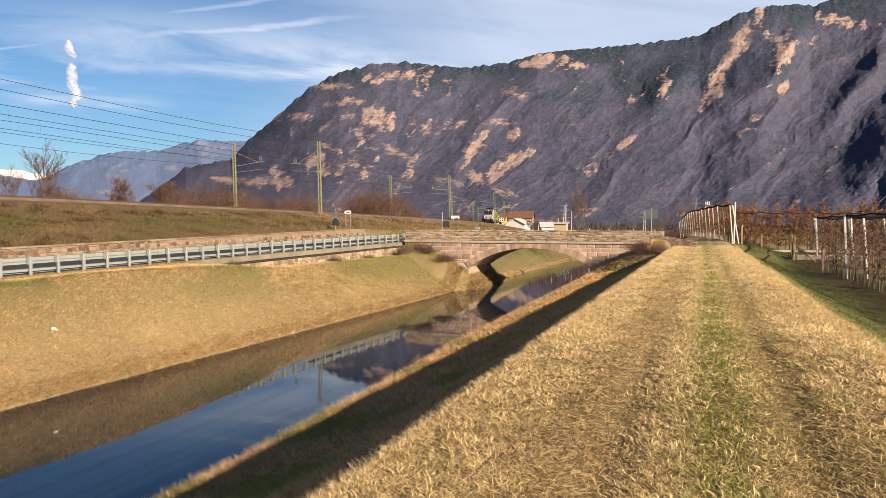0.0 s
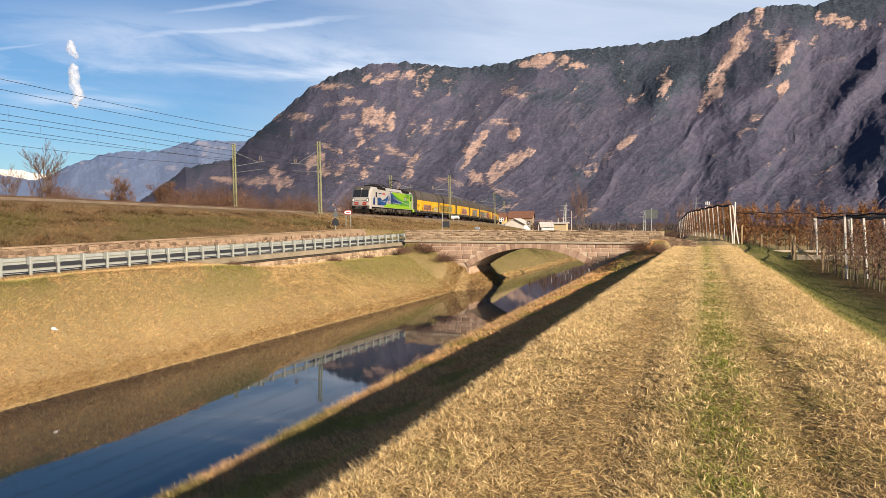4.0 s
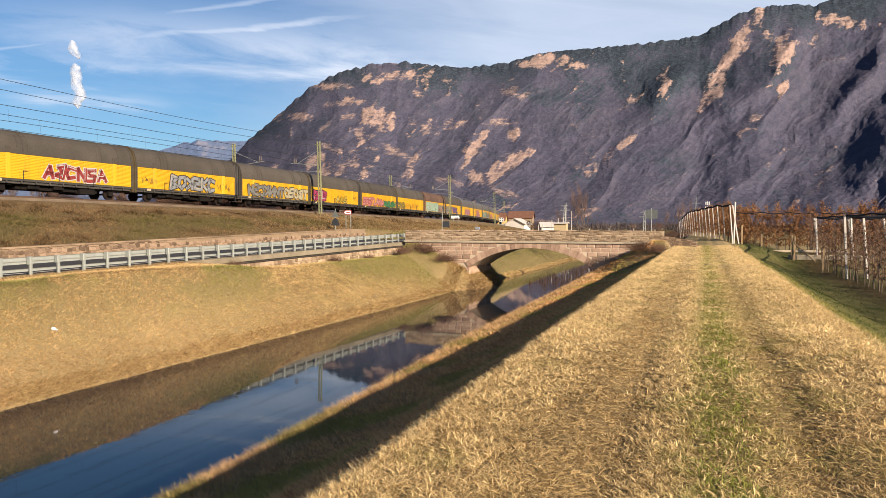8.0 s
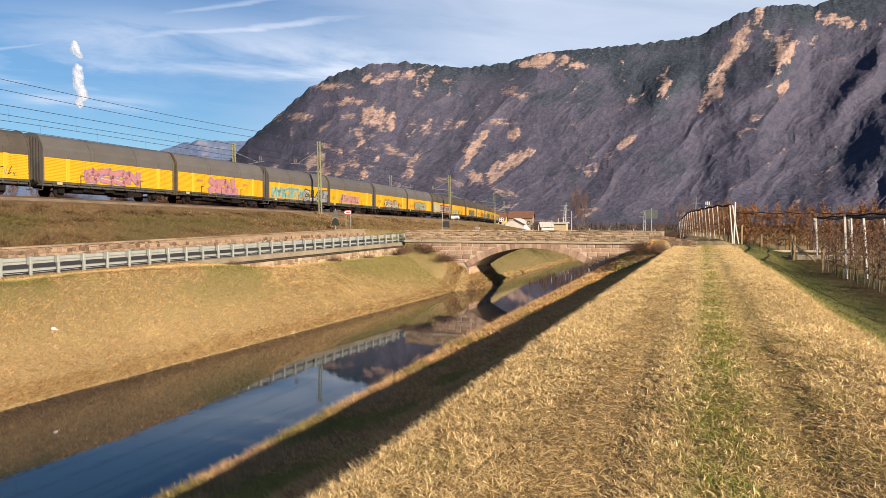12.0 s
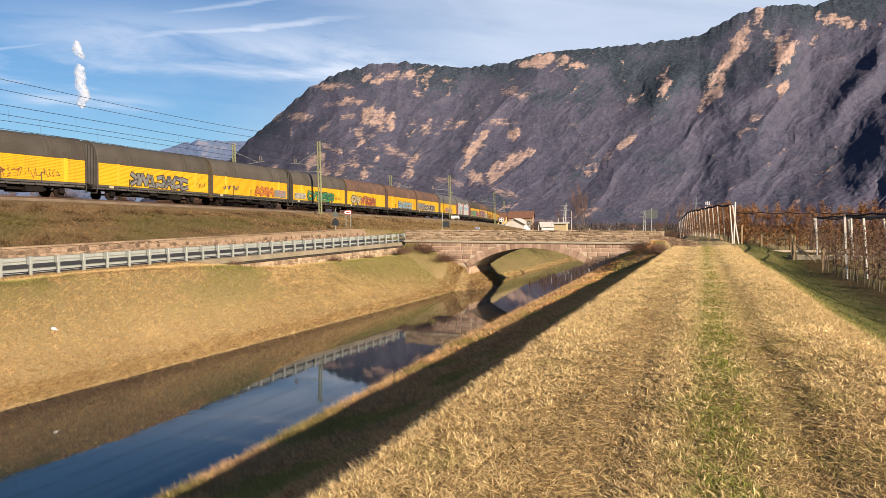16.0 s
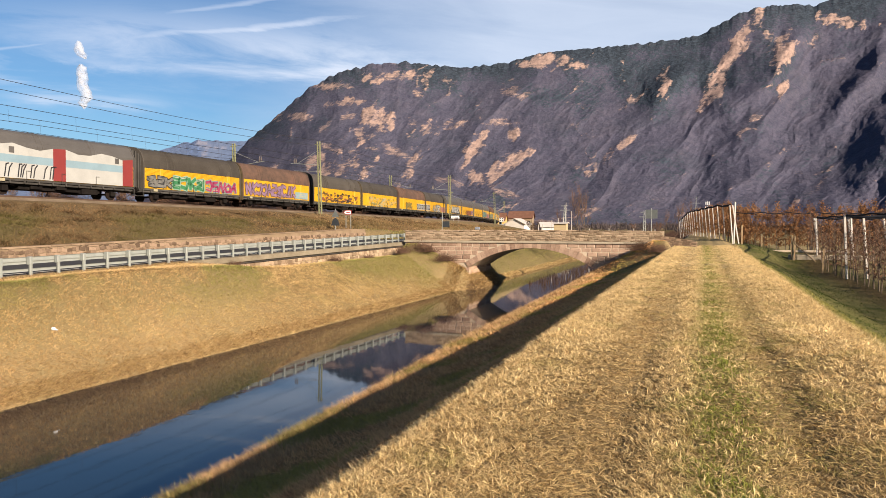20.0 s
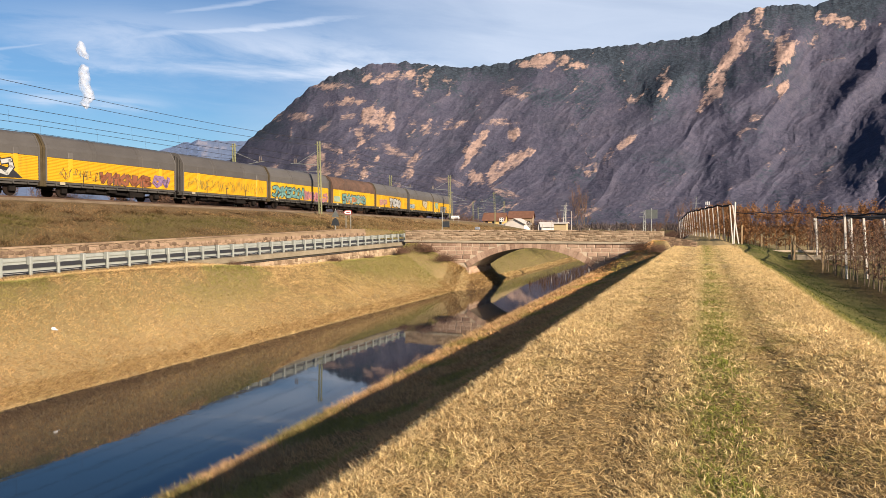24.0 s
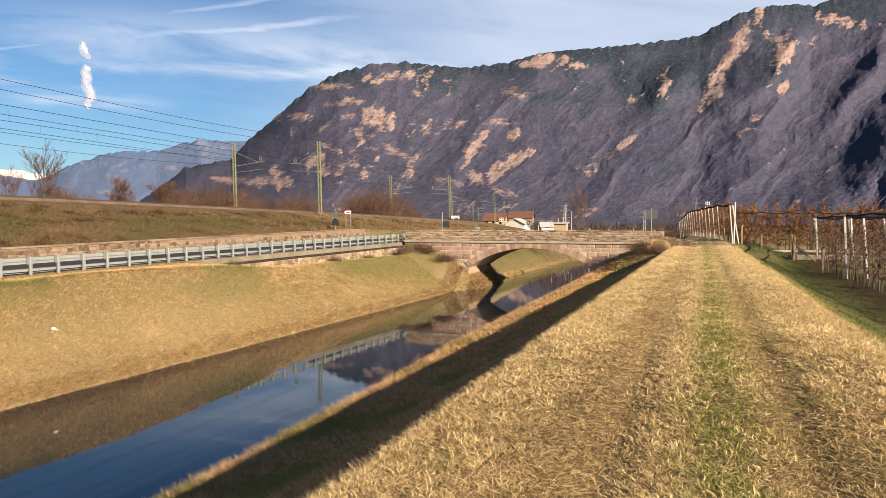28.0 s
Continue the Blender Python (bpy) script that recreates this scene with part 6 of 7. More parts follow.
def make_far_woods():
    """Leafless woods at the mountain's foot, past counting."""
    rng = random.Random(9)
    v, f = [], []
    for k in range(2600):
        d = rng.uniform(330, 1500)
        u = rng.uniform(-520, 760)
        h = rng.uniform(4, 10) * (1.0 if d > 500 else 0.75)
        base = spot(u, d, FIELD_Z)
        for q in range(7):
            a = base + Vector((rng.gauss(0, h * 0.22), rng.gauss(0, h * 0.2), rng.uniform(0, 0.35) * h))
            b = a + Vector((rng.gauss(0, 0.25), rng.gauss(0, 0.25), rng.uniform(0.4, 0.7))) * h * 0.75
            twig_verts(v, f, a, b, h * rng.uniform(0.03, 0.09))
    tagged(put("far_woods", mesh_of("far_woods", v, f, GREY_WOOD)), "grey-brown leafless woods across the plain", "woods", kind="stuff")
    # low scrub and vines just beyond the bridge
    v, f = [], []
    for k in range(5200):
        d = rng.uniform(95, 240)
        u = rng.uniform(120, 345)
        base = spot(u, d, FIELD_Z + rng.uniform(0, 0.4))
        b = base + Vector((rng.gauss(0, 0.35), rng.gauss(0, 0.35), rng.uniform(0.7, 2.1)))
        twig_verts(v, f, base, b, rng.uniform(0.02, 0.06))
    tagged(put("vineyard_rows", mesh_of("vineyard_rows", v, f, TWIG)), "brown leafless vines and scrub beyond the bridge", "vines", kind="stuff")


make_far_woods()


# ---- orchard ----
def orchard_tree(h, seed, leaves, mat):
    rng = random.Random(seed)
    v, f, lv, lf = [], [], [], []
    tv, tf = [], []
    a = Vector((0, 0, -0.2))
    for k in range(5):
        b = Vector((rng.gauss(0, 0.04), rng.gauss(0, 0.04), h * (k + 1) / 5))
        o, w0, w1 = len(tv), 0.04 * (1 - k / 6), 0.04 * (1 - (k + 1) / 6)
        for e, w in ((a, w0), (b, w1)):
            tv += [e + Vector((math.cos(1.257 * i) * w, math.sin(1.257 * i) * w, 0)) for i in range(5)]
        tf += [(o + i, o + (i + 1) % 5, o + 5 + (i + 1) % 5, o + 5 + i) for i in range(5)]
        a = b
    for _ in range(34):
        z = rng.uniform(0.55, h * 0.98)
        r = (0.25 + 0.75 * (1 - z / h)) * rng.uniform(0.5, 1.1)
        q = rng.uniform(0, 6.283)
        a = Vector((0, 0, z))
        b = a + Vector((math.cos(q) * r, math.sin(q) * r, rng.uniform(0.0, 0.5)))
        twig_verts(v, f, a, b, 0.014)
        for _ in range(2):
            c = a + (b - a) * rng.uniform(0.4, 1.0)
            twig_verts(v, f, c, c + Vector((rng.gauss(0, 0.2), rng.gauss(0, 0.2), rng.uniform(0.05, 0.35))), 0.008)
        for _ in range(leaves):
            leaf_verts(lv, lf, a + (b - a) * rng.uniform(0.3, 1.15) + Vector((rng.gauss(0, 0.1), rng.gauss(0, 0.1), rng.gauss(0, 0.12))), rng.uniform(0.06, 0.105), rng)
    return mesh_of("trunk", tv, tf, BARK), mesh_of("branch_work", v, f, TWIG), mesh_of("leaves", lv, lf, mat)


def tube(name, pts, r, mat, label, category):
    c = bpy.data.curves.new(name, "CURVE")
    c.dimensions, c.bevel_depth, c.bevel_resolution = "3D", r, 1
    sp = c.splines.new("POLY")
    sp.points.add(len(pts) - 1)
    for q, v in zip(sp.points, pts):
        q.co = (*v, 1)
    c.materials.append(mat)
    return tagged(new(name, c), label, category)


def make_orchard():
    rng = random.Random(17)
    brown = [orchard_tree(3.9 + 0.25 * k, 60 + k, 15, ORANGE_LEAF) for k in range(3)]
    thin = [orchard_tree(2.9 + 0.2 * k, 70 + k, 1, DEAD_LEAF) for k in range(3)]
    post = {}

    def add_post(x, y, h, lean=0.0, r=0.05, mat=WHITE_POST, name="orchard_post", label="slender pale concrete orchard post"):
        z = float(ground_z(x, y))
        key = (round(h, 1), mat.name, r)
        if key not in post:
            post[key] = solid(name, boxes((-r, r, -r, r, -0.3, h), bevel=0.01), mat)
        ob = put(name, post[key], None, pose(x, y, z, rng.uniform(-1.5, 1.5), lean, rng.uniform(0, 20)))
        return tagged(ob, label, "post", "orchard posts")

    # netted block beyond the road: its edge runs from (2.8, 79) to (-4.4, 151)
    n = 18
    tops = []
    for k in range(n):
        t = k / (n - 1)
        t = t ** 0.9
        x, y = 2.8 - 7.2 * t, 79 + 72 * t
        add_post(x, y, 4.0, -5)
        tops.append(Vector((x - 0.3, y, float(ground_z(x, y)) + 4.0)))
    add_post(2.9, 79.0, 4.4, 1.0, 0.06), add_post(3.4, 78.5, 4.3, -9, 0.06)
    tube("hail_net", [q - Vector((0, 0, 0.12 * (k % 2))) for k, q in enumerate(tops)], 0.11, NET, "rolled black hail net along the orchard's edge", "net")
    tube("hail_net", [Vector((2.9 + 1.3 * k, 79.4, 3.0 - 0.015 * k - 0.14 * (k % 2))) for k in range(36)], 0.05, NET, "thin black net rolled over the brown orchard rows", "net")
    tube("hail_net", [Vector((2.9 + 1.3 * k, 86.0, 2.9 - 0.015 * k - 0.1 * (k % 2))) for k in range(36)], 0.05, NET, "thin black net rolled over the brown orchard rows", "net")

    def brown_tree(x, y, sc, k):
        plant_tree(Vector((x, y, float(ground_z(x, y)))), brown[k % 3], pose(0, 0, 0, 0, 0, 77 * k) @ Matrix.Scale(sc, 4), "espaliered apple tree with brown autumn leaves", "apple tree", "orchard_tree", "brown orchard trees")

    for k in range(62):
        brown_tree(3.6 + 0.7 * k + rng.gauss(0, 0.1), 80.2 + rng.gauss(0, 0.15), rng.uniform(0.85, 1.08), k)
    for k in range(40):
        brown_tree(4.0 + 1.1 * k + rng.gauss(0, 0.1), 82.0 + rng.gauss(0, 0.3), rng.uniform(0.95, 1.18), k)
    for k in range(26):
        brown_tree(4.4 + 1.6 * k + rng.gauss(0, 0.2), 85.0 + rng.gauss(0, 0.5), rng.uniform(1.0, 1.2), k)
    # dark hedge-like trees under the netted edge
    for k in range(84):
        t = (k % 42 + 0.5) / 42
        x, y = 2.2 - 6.8 * t + rng.gauss(0, 0.15) + 1.4 * (k // 42), 80 + 70 * t
        plant_tree(Vector((x + 0.7, y, float(ground_z(x, y)))), brown[k % 3], pose(0, 0, 0, 0, 0, 77 * k) @ Matrix.Scale(0.92, 4), "espaliered apple tree behind the orchard's edge posts", "apple tree", "orchard_tree", "brown orchard trees")
    # nearer block beside the meadow; its rows run along the canal, on past the view
    for r in range(5):
        x0 = 8.6 + 2.5 * r
        for k in range(40):
            x, y = x0 + rng.gauss(0, 0.06), 22.0 + 1.2 * k + rng.gauss(0, 0.08)
            if r < 3 or y > 42:
                plant_tree(Vector((x, y, float(ground_z(x, y)))), thin[rng.randrange(3)], pose(0, 0, 0, 0, 0, rng.uniform(0, 360)) @ Matrix.Scale(rng.uniform(0.9, 1.15), 4), "slender leafless apple tree tied to a wire", "apple tree", "orchard_tree", "bare orchard trees")
        for y in (26.0, 38.5, 51.2, 63.8):
            add_post(x0, y, 2.25 - float(ground_z(x0, y)), -3 if y > 50 else 0, 0.062)
        if r < 3:
            add_post(x0 + 0.25, 65.5, 2.25 - float(ground_z(x0, 65.5)), -7, 0.062), add_post(x0 + 1.2, 51.4, 2.25 - float(ground_z(x0, 51.4)), -5, 0.062)
    for y in (38.5, 51.2, 63.8):
        tube("hail_net", [Vector((8.5 + 1.25 * k, y + 0.05, FIELD_Z + 4.08 - 0.12 * (k % 2))) for k in range(10)], 0.10, NET, "thick roll of black hail net over the bare orchard", "net")
    for x0 in (8.6, 11.1):
        tube("hail_net", [Vector((x0, 38.5 + 3.15 * k, FIELD_Z + 4.10 - 0.10 * (k % 2))) for k in range(9)], 0.05, NET, "thin roll of black hail net along an orchard row", "net")
    # fence, gate posts and concrete block by the track
    for x, y, h, lean, mat in ((3.15, 68.0, 1.7, 0, WOOD_POST), (6.6, 62.5, 2.0, 0, WOOD_POST), (6.75, 62.4, 1.9, 2, WOOD_POST), (8.0, 57.0, 1.8, 3, WOOD_POST), (4.9, 70.0, 1.2, 0, WOOD_POST)):
        add_post(x, y, h, lean, 0.06, mat, "fence_post", "weathered wooden fence post")
    z = float(ground_z(6.7, 62.4))
    tagged(part("brace", rod(bmesh.new(), (6.7, 62.3, z + 1.4), (8.0, 60.3, z + 0.0), 0.05, n=8), WOOD_POST, None), "slanting wooden brace of the fence post", "brace")
    tagged(part("concrete_block", boxes((6.4, 12.5, 62.6, 63.2, z - 0.4, z + 0.42), bevel=0.03), CONCRETE, None), "long pale concrete block beside the meadow", "concrete block")
    bm = boxes((4.0, 40, 66.2, 66.5, -1.6, -0.45), bevel=0.02)
    tagged(part("kerb_wall", bm, MORTAR, None), "low pale wall below the orchard road", "wall")


make_orchard()


# ---- houses and poles in the plain ----
PLASTER = two_tone("white_plaster", (0.62, 0.58, 0.52), (0.74, 0.70, 0.63), 0.4, 6, 0.9)
OCHRE = two_tone("ochre_plaster", (0.55, 0.36, 0.13), (0.66, 0.45, 0.19), 0.4, 6, 0.9)
# ochre plaster with the wall's shade put into its colour
SHADED_WALL = two_tone("dull_plaster", (0.24, 0.18, 0.12), (0.34, 0.26, 0.18), 0.4, 6, 0.9)
CREAM_WALL = two_tone("cream_plaster", (0.42, 0.33, 0.19), (0.52, 0.41, 0.25), 0.4, 6, 0.9)
TILE = two_tone("roof_tile", (0.14, 0.07, 0.048), (0.23, 0.12, 0.08), 0.8, 7, 0.9, bump=0.6)
PALE_ROOF = two_tone("pale_roof", (0.48, 0.44, 0.40), (0.60, 0.56, 0.52), 0.8, 7, 0.8)
BLUE_ROOF = two_tone("blue_grey_roof", (0.22, 0.25, 0.30), (0.32, 0.35, 0.40), 0.8, 7, 0.7)


def make_house(p, w, d, h, roof_h, turn, wall, roof, label, windows=3, floors=2):
    t = empty("house", Matrix.Translation(p) @ pose(0, 0, 0, 0, 0, turn))
    bm = bmesh.new()
    extrude_profile([(-d / 2, -0.5), (d / 2, -0.5), (d / 2, h), (0, h + roof_h), (-d / 2, h)], -w / 2, w / 2, bm)
    turned = Matrix.Rotation(math.pi / 2, 4, "Z")
    bmesh.ops.transform(bm, matrix=turned, verts=bm.verts)
    wl = part("wall", bm, wall, t)
    for s in (-1, 1):
        v = [(-w / 2 - 0.4, s * (d / 2 + 0.5), h - 0.3 * roof_h * 0.6), (w / 2 + 0.4, s * (d / 2 + 0.5), h - 0.3 * roof_h * 0.6), (w / 2 + 0.4, 0, h + roof_h + 0.06), (-w / 2 - 0.4, 0, h + roof_h + 0.06)]
        v += [(x, y, z + 0.18) for x, y, z in v]
        put("roof", mesh_of("roof", v, [(0, 1, 2, 3), (4, 5, 6, 7), (0, 1, 5, 4), (1, 2, 6, 5), (2, 3, 7, 6), (3, 0, 4, 7)], roof), t)
    for fl in range(floors):
        for k in range(windows):
            x = -w / 2 + w * (k + 0.5) / windows
            z = 0.9 + fl * 2.8
            if z + 1.2 < h:
                wi = part("window", boxes((x - 0.5, x + 0.5, -d / 2 - 0.04, -d / 2 + 0.02, z, z + 1.25)), PAINTS["cream"], t)
                part("pane", boxes((x - 0.42, x + 0.42, -d / 2 - 0.06, -d / 2 - 0.035, z + 0.08, z + 1.17)), GLASS_DARK, wi)
    return tagged(t, label, "house")


def make_houses():
    make_house(spot(111, 250), 8.2, 8, 6.2, 2.0, 8, SHADED_WALL, TILE, "tall house with red tiled roof and ochre walls darkened for shade", 4)
    make_house(spot(74, 236), 7, 8, 5.2, 2.2, 8, OCHRE, TILE, "ochre house beside the railway with tiled roof", 3)
    make_house(spot(72, 226), 12, 6, 2.6, 0.9, 6, PLASTER, BLUE_ROOF, "low shed with blue-grey roof", 3, 1)
    make_house(spot(106, 214), 5.5, 6, 3.9, 1.4, 84, PLASTER, PALE_ROOF, "small white house with pale gable", 1, 1)
    make_house(spot(149, 190), 4.2, 4.4, 3.1, 1.0, 20, PLASTER, PALE_ROOF, "small pale outbuilding with low roof", 2, 1)
    make_house(spot(167, 176), 3.0, 2.9, 3.85, 0.15, 2, CREAM_WALL, PALE_ROOF, "small cream kiosk with flat roof", 1, 1)
    make_house(spot(-44, 300, 0.5), 9, 7, 3.2, 1.8, 10, PLASTER, TILE, "small farmhouse with tiled roof behind the railway", 3, 1)
    for u, d, h in ((154, 150, 4.6), (163, 175, 5.2), (170, 175, 5.4), (182, 160, 6.6), (141, 165, 3.8), (135, 170, 3.6), (174, 190, 9.5), (207, 120, 2.9), (270, 120, 2.9), (300, 110, 2.9), (235, 130, 2.9)):
        t = put("pole", solid("pole", rod(bmesh.new(), (0, 0, -0.3), (0, 0, h), 0.09, 0.06), WHITE_POST), None, Matrix.Translation(spot(u, d)))
        tagged(t, "slender grey pole in the plain", "pole", "poles in the plain")


make_houses()


def make_pylon(u, d, h, arms, label, white=False):
    t = empty("pylon", Matrix.Translation(spot(u, d)))
    for sx in (-1, 1):
        for sy in (-1, 1):
            part("leg", rod(bmesh.new(), (sx * h * 0.045, sy * h * 0.045, 0), (sx * 0.2, sy * 0.2, h), 0.12, 0.07, n=5), GALV, t)
    bm, z, k = bmesh.new(), 0.0, 0
    while z < h - 1.5:
        r0, r1 = 0.045 * h * (1 - z / h) + 0.2, 0.045 * h * (1 - (z + 1.5) / h) + 0.2
        s = 1 if k % 2 else -1
        rod(bm, (s * r0, -r0, z), (-s * r1, -r1, z + 1.5), 0.05, n=4)
        z, k = z + 1.5, k + 1
    tagged(part("bracing", bm, GALV, t), kind="stuff")
    for z, w in arms:
        if white:
            for q in (-1, 0, 1):
                part("antenna", boxes((q * w - 0.25, q * w + 0.25, -0.6, -0.4, z - 1.0, z + 1.0), bevel=0.03), WHITE, t)
        else:
            part("cross_arm", boxes((-w, w, -0.12, 0.12, z - 0.12, z + 0.12)), GALV, t)
    return tagged(t, label, "pylon")


make_pylon(358, 560, 26, ((17, 4.0), (21, 3.2), (25, 1.6)), "lattice power pylon at the mountain's foot")
make_pylon(374, 420, 18, ((10, 0.9), (13.5, 1.0), (16.5, 0.9)), "lattice mast carrying white antennas", True)
make_pylon(172, 330, 13, ((10.5, 2.2), (12.5, 1.6)), "small power pylon behind the houses")
make_pylon(285, 300, 10, ((7, 2.2), (9, 1.6)), "small power pylon in the plain")


# ---- signs ----
SIGN_BACK = two_tone("sign_back", (0.10, 0.115, 0.11), (0.17, 0.18, 0.17), 2, 20, 0.5, 0.3)


SIGN_DARK = two_tone("dark_sign_back", (0.018, 0.022, 0.026), (0.04, 0.045, 0.05), 2, 20, 0.5, 0.2)


def sign_on(p, turn, posts, h, panel, mat, name, label, extras=()):
    """A board on one or two posts; panel is its outline in (x, z)."""
    t = empty(name, Matrix.Translation(p) @ pose(0, 0, 0, 0, 0, turn))
    for x in posts:
        part("post", rod(bmesh.new(), (x, 0.03, -0.4), (x, 0.03, h), 0.035, n=8), GALV, t)
    bm = extrude_profile(panel, -0.03, 0.0)
    board = part("panel", bm, mat, t)
    for outline, m, lift in extras:
        part("marking", extrude_profile(outline, -0.03 - lift, -0.031), m, board)
    return tagged(t, label, "road sign")


def make_signs():
    z = float(ground_z(-33.9, 60.7))
    sign_on((-33.55, 60.7, z), 12, (0,), 2.05, [(-0.42, 0.42), (0.42, 0.42), (0.28, 0.95), (0.0, 1.2), (-0.28, 0.95)], SIGN_DARK, "triangular_sign", "pale triangular sign back over a dark shield on one post", (([(-0.38, 1.26), (0.38, 1.26), (0.0, 1.95)], SIGN_BACK, 0.006),))
    arrow = [(-0.42, 1.62), (-0.18, 1.40), (0.42, 1.40), (0.42, 1.84), (-0.18, 1.84)]
    inner = [(-0.34, 1.62), (-0.15, 1.45), (0.37, 1.45), (0.37, 1.79), (-0.15, 1.79)]
    z = float(ground_z(-34.6, 64))
    sign_on((-34.0, 64.0, z - 0.1), 15, (-0.16, 0.34), 1.84, arrow, RED, "direction_sign", "white arrow-shaped direction sign with red rim on two posts", ((inner, WHITE, 0.006), ([(-0.1, 1.56), (0.25, 1.56), (0.25, 1.68), (-0.1, 1.68)], RED, 0.012)))
    p = beside(119.0, 4.2, RAIL_Z - 1.0)
    sign_on(p, 8, (-0.4, 0.5), 1.5, [(-0.8, 1.0), (0.8, 1.0), (0.7, 1.5), (-0.8, 1.5)], WHITE, "railway_board", "white railway notice board beside the track", (([(-0.6, 1.2), (0.55, 1.2), (0.55, 1.27), (-0.6, 1.27)], CHASSIS, 0.006), ([(0.0, 1.02), (0.5, 1.02), (0.5, 1.14), (0.0, 1.14)], CHASSIS, 0.006)))
    p = beside(196.0, 3.2, RAIL_Z - 0.9)
    dots = [([(x - 0.17, q - 0.17), (x + 0.17, q - 0.17), (x + 0.17, q + 0.17), (x - 0.17, q + 0.17)], BLACK, 0.006) for x, q in ((-0.3, 2.3), (0.3, 2.3), (-0.3, 1.7), (0.3, 1.7))]
    sign_on(p, 5, (0,), 2.0, [(-0.6, 1.4), (0.6, 1.4), (0.6, 2.6), (-0.6, 2.6)], WHITE, "signal_board", "white board with black squares beside the track", dots)
    p = Vector((-24.77, 66.8, 0.1))
    sign_on(p, 10, (0,), 2.9, [(0.06, 1.35), (0.75, 1.35), (0.75, 1.95), (0.06, 1.95)], SIGN_DARK, "marker_post", "thin grey post carrying a small dark sign beside the road")
    p = Vector((-4.75, 70.7, 0.4))
    sign_on(p, 0, (0,), 2.9, [(-0.55, 1.9), (0.55, 1.9), (0.55, 2.75), (-0.55, 2.75)], SIGN_BACK, "road_sign_board", "grey back of a square road sign on a pale post", (([(-0.02, 1.9), (0.02, 1.9), (0.02, 2.75), (-0.02, 2.75)], GALV, 0.02),))
    bm = boxes((-0.4, 0.4, -0.2, 0.2, 0, 0.45), bevel=0.05)
    tagged(part("cable_box", bm, BLUE_ROOF, None, m=Matrix.Translation(beside(110, 10.5, 1.64))), "blue-grey cable box at the railway bank's foot", "cable box")


make_signs()


# ---- drifting vapour ----
def vapour_material():
    mat = bpy.data.materials.new("vapour")
    mat.use_nodes = True
    n = Nodes(mat.node_tree)
    pos = n.add("ShaderNodeTexCoord").outputs["Object"]
    thin = n.ramp(n.noise(pos, 0.025, 5, 0.6), 0.36, 0.66, 0.95, 0.62)
    d = n.add("ShaderNodeBsdfDiffuse", {"Color": (0.50, 0.52, 0.56)})
    t = n.add("ShaderNodeBsdfTransparent")
    n.add("ShaderNodeOutputMaterial", {0: n.add("ShaderNodeMixShader", {0: thin, 1: d.outputs[0], 2: t.outputs[0]}).outputs[0]})
    return mat


VAPOUR = vapour_material()


def make_vapour():
    """Two ragged puffs of white cloud low over the far ridge."""
    t = empty("cloud_wisp")
    for name, rows in (("upper_puff", ((-10, 324, 2), (-10, 320, 8), (-9, 312, 12), (-6, 304, 11), (0, 298, 8), (4, 294, 2))), ("lower_puff", ((-6, 279, 2), (-4, 273, 12), (-5, 262, 13), (-2, 250, 14), (-3, 238, 13), (1, 226, 14), (5, 216, 12), (3, 207, 15), (-3, 200, 12), (0, 193, 6), (0, 188, 1)))):
        v, f, n = [], [], 20
        steps = [(a[0] + (b[0] - a[0]) * q / 3, a[1] + (b[1] - a[1]) * q / 3, a[2] + (b[2] - a[2]) * q / 3) for a, b in zip(rows, rows[1:]) for q in range(3)] + [rows[-1]]
        if name == "lower_puff":
            steps = [(x, 284 - (279 - z) * 0.85, r) for x, z, r in steps]
        for k, (x, z, r) in [(k, s) for _ in range(2) for k, s in enumerate(steps)]:
            r *= (1.0, 0.72)[len(v) // (n * len(steps))]
            for i in range(n):
                a = 6.2832 * i / n
                rr = 0.85 * r * (1 + 0.4 * noise.noise(Vector((x * 0.2 + 2 * math.cos(a), z * 0.11, 2 * math.sin(a)))))
                v.append((x * 3.3 + rr * 3.0 * math.cos(a), rr * 1.6 * math.sin(a), z * 3.44 + 6 * math.sin(3 * a)))
            if k:
                o = len(v) - 2 * n
                f += [(o + i, o + (i + 1) % n, o + n + (i + 1) % n, o + n + i) for i in range(n)]
        put(name, mesh_of(name, v, f, VAPOUR, True), t)
    return tagged(t, "ragged white cloud wisps drifting in the blue sky", "cloud", kind="structure")



def make_litter():
    """A crushed pale plastic bottle lying on the bank."""
    x, y = -21.75, 18.74
    rng = random.Random(6)
    bm = bmesh.new()
    bmesh.ops.create_icosphere(bm, subdivisions=2, radius=0.065, matrix=Matrix.Diagonal((1.4, 0.9, 0.9, 1)))
    for v in bm.verts:
        v.co *= rng.uniform(0.82, 1.12)
    rod(bm, (0.08, 0, 0), (0.14, 0, 0.01), 0.018)
    ob = part("plastic_bottle", bm, WHITE, None, m=pose(x, y, float(ground_z(x, y)) + 0.09, 0, 25, 40))
    tagged(ob, "crushed white plastic bottle lying in the bank's grass", "bottle")


make_litter()
CLOUD = make_vapour()


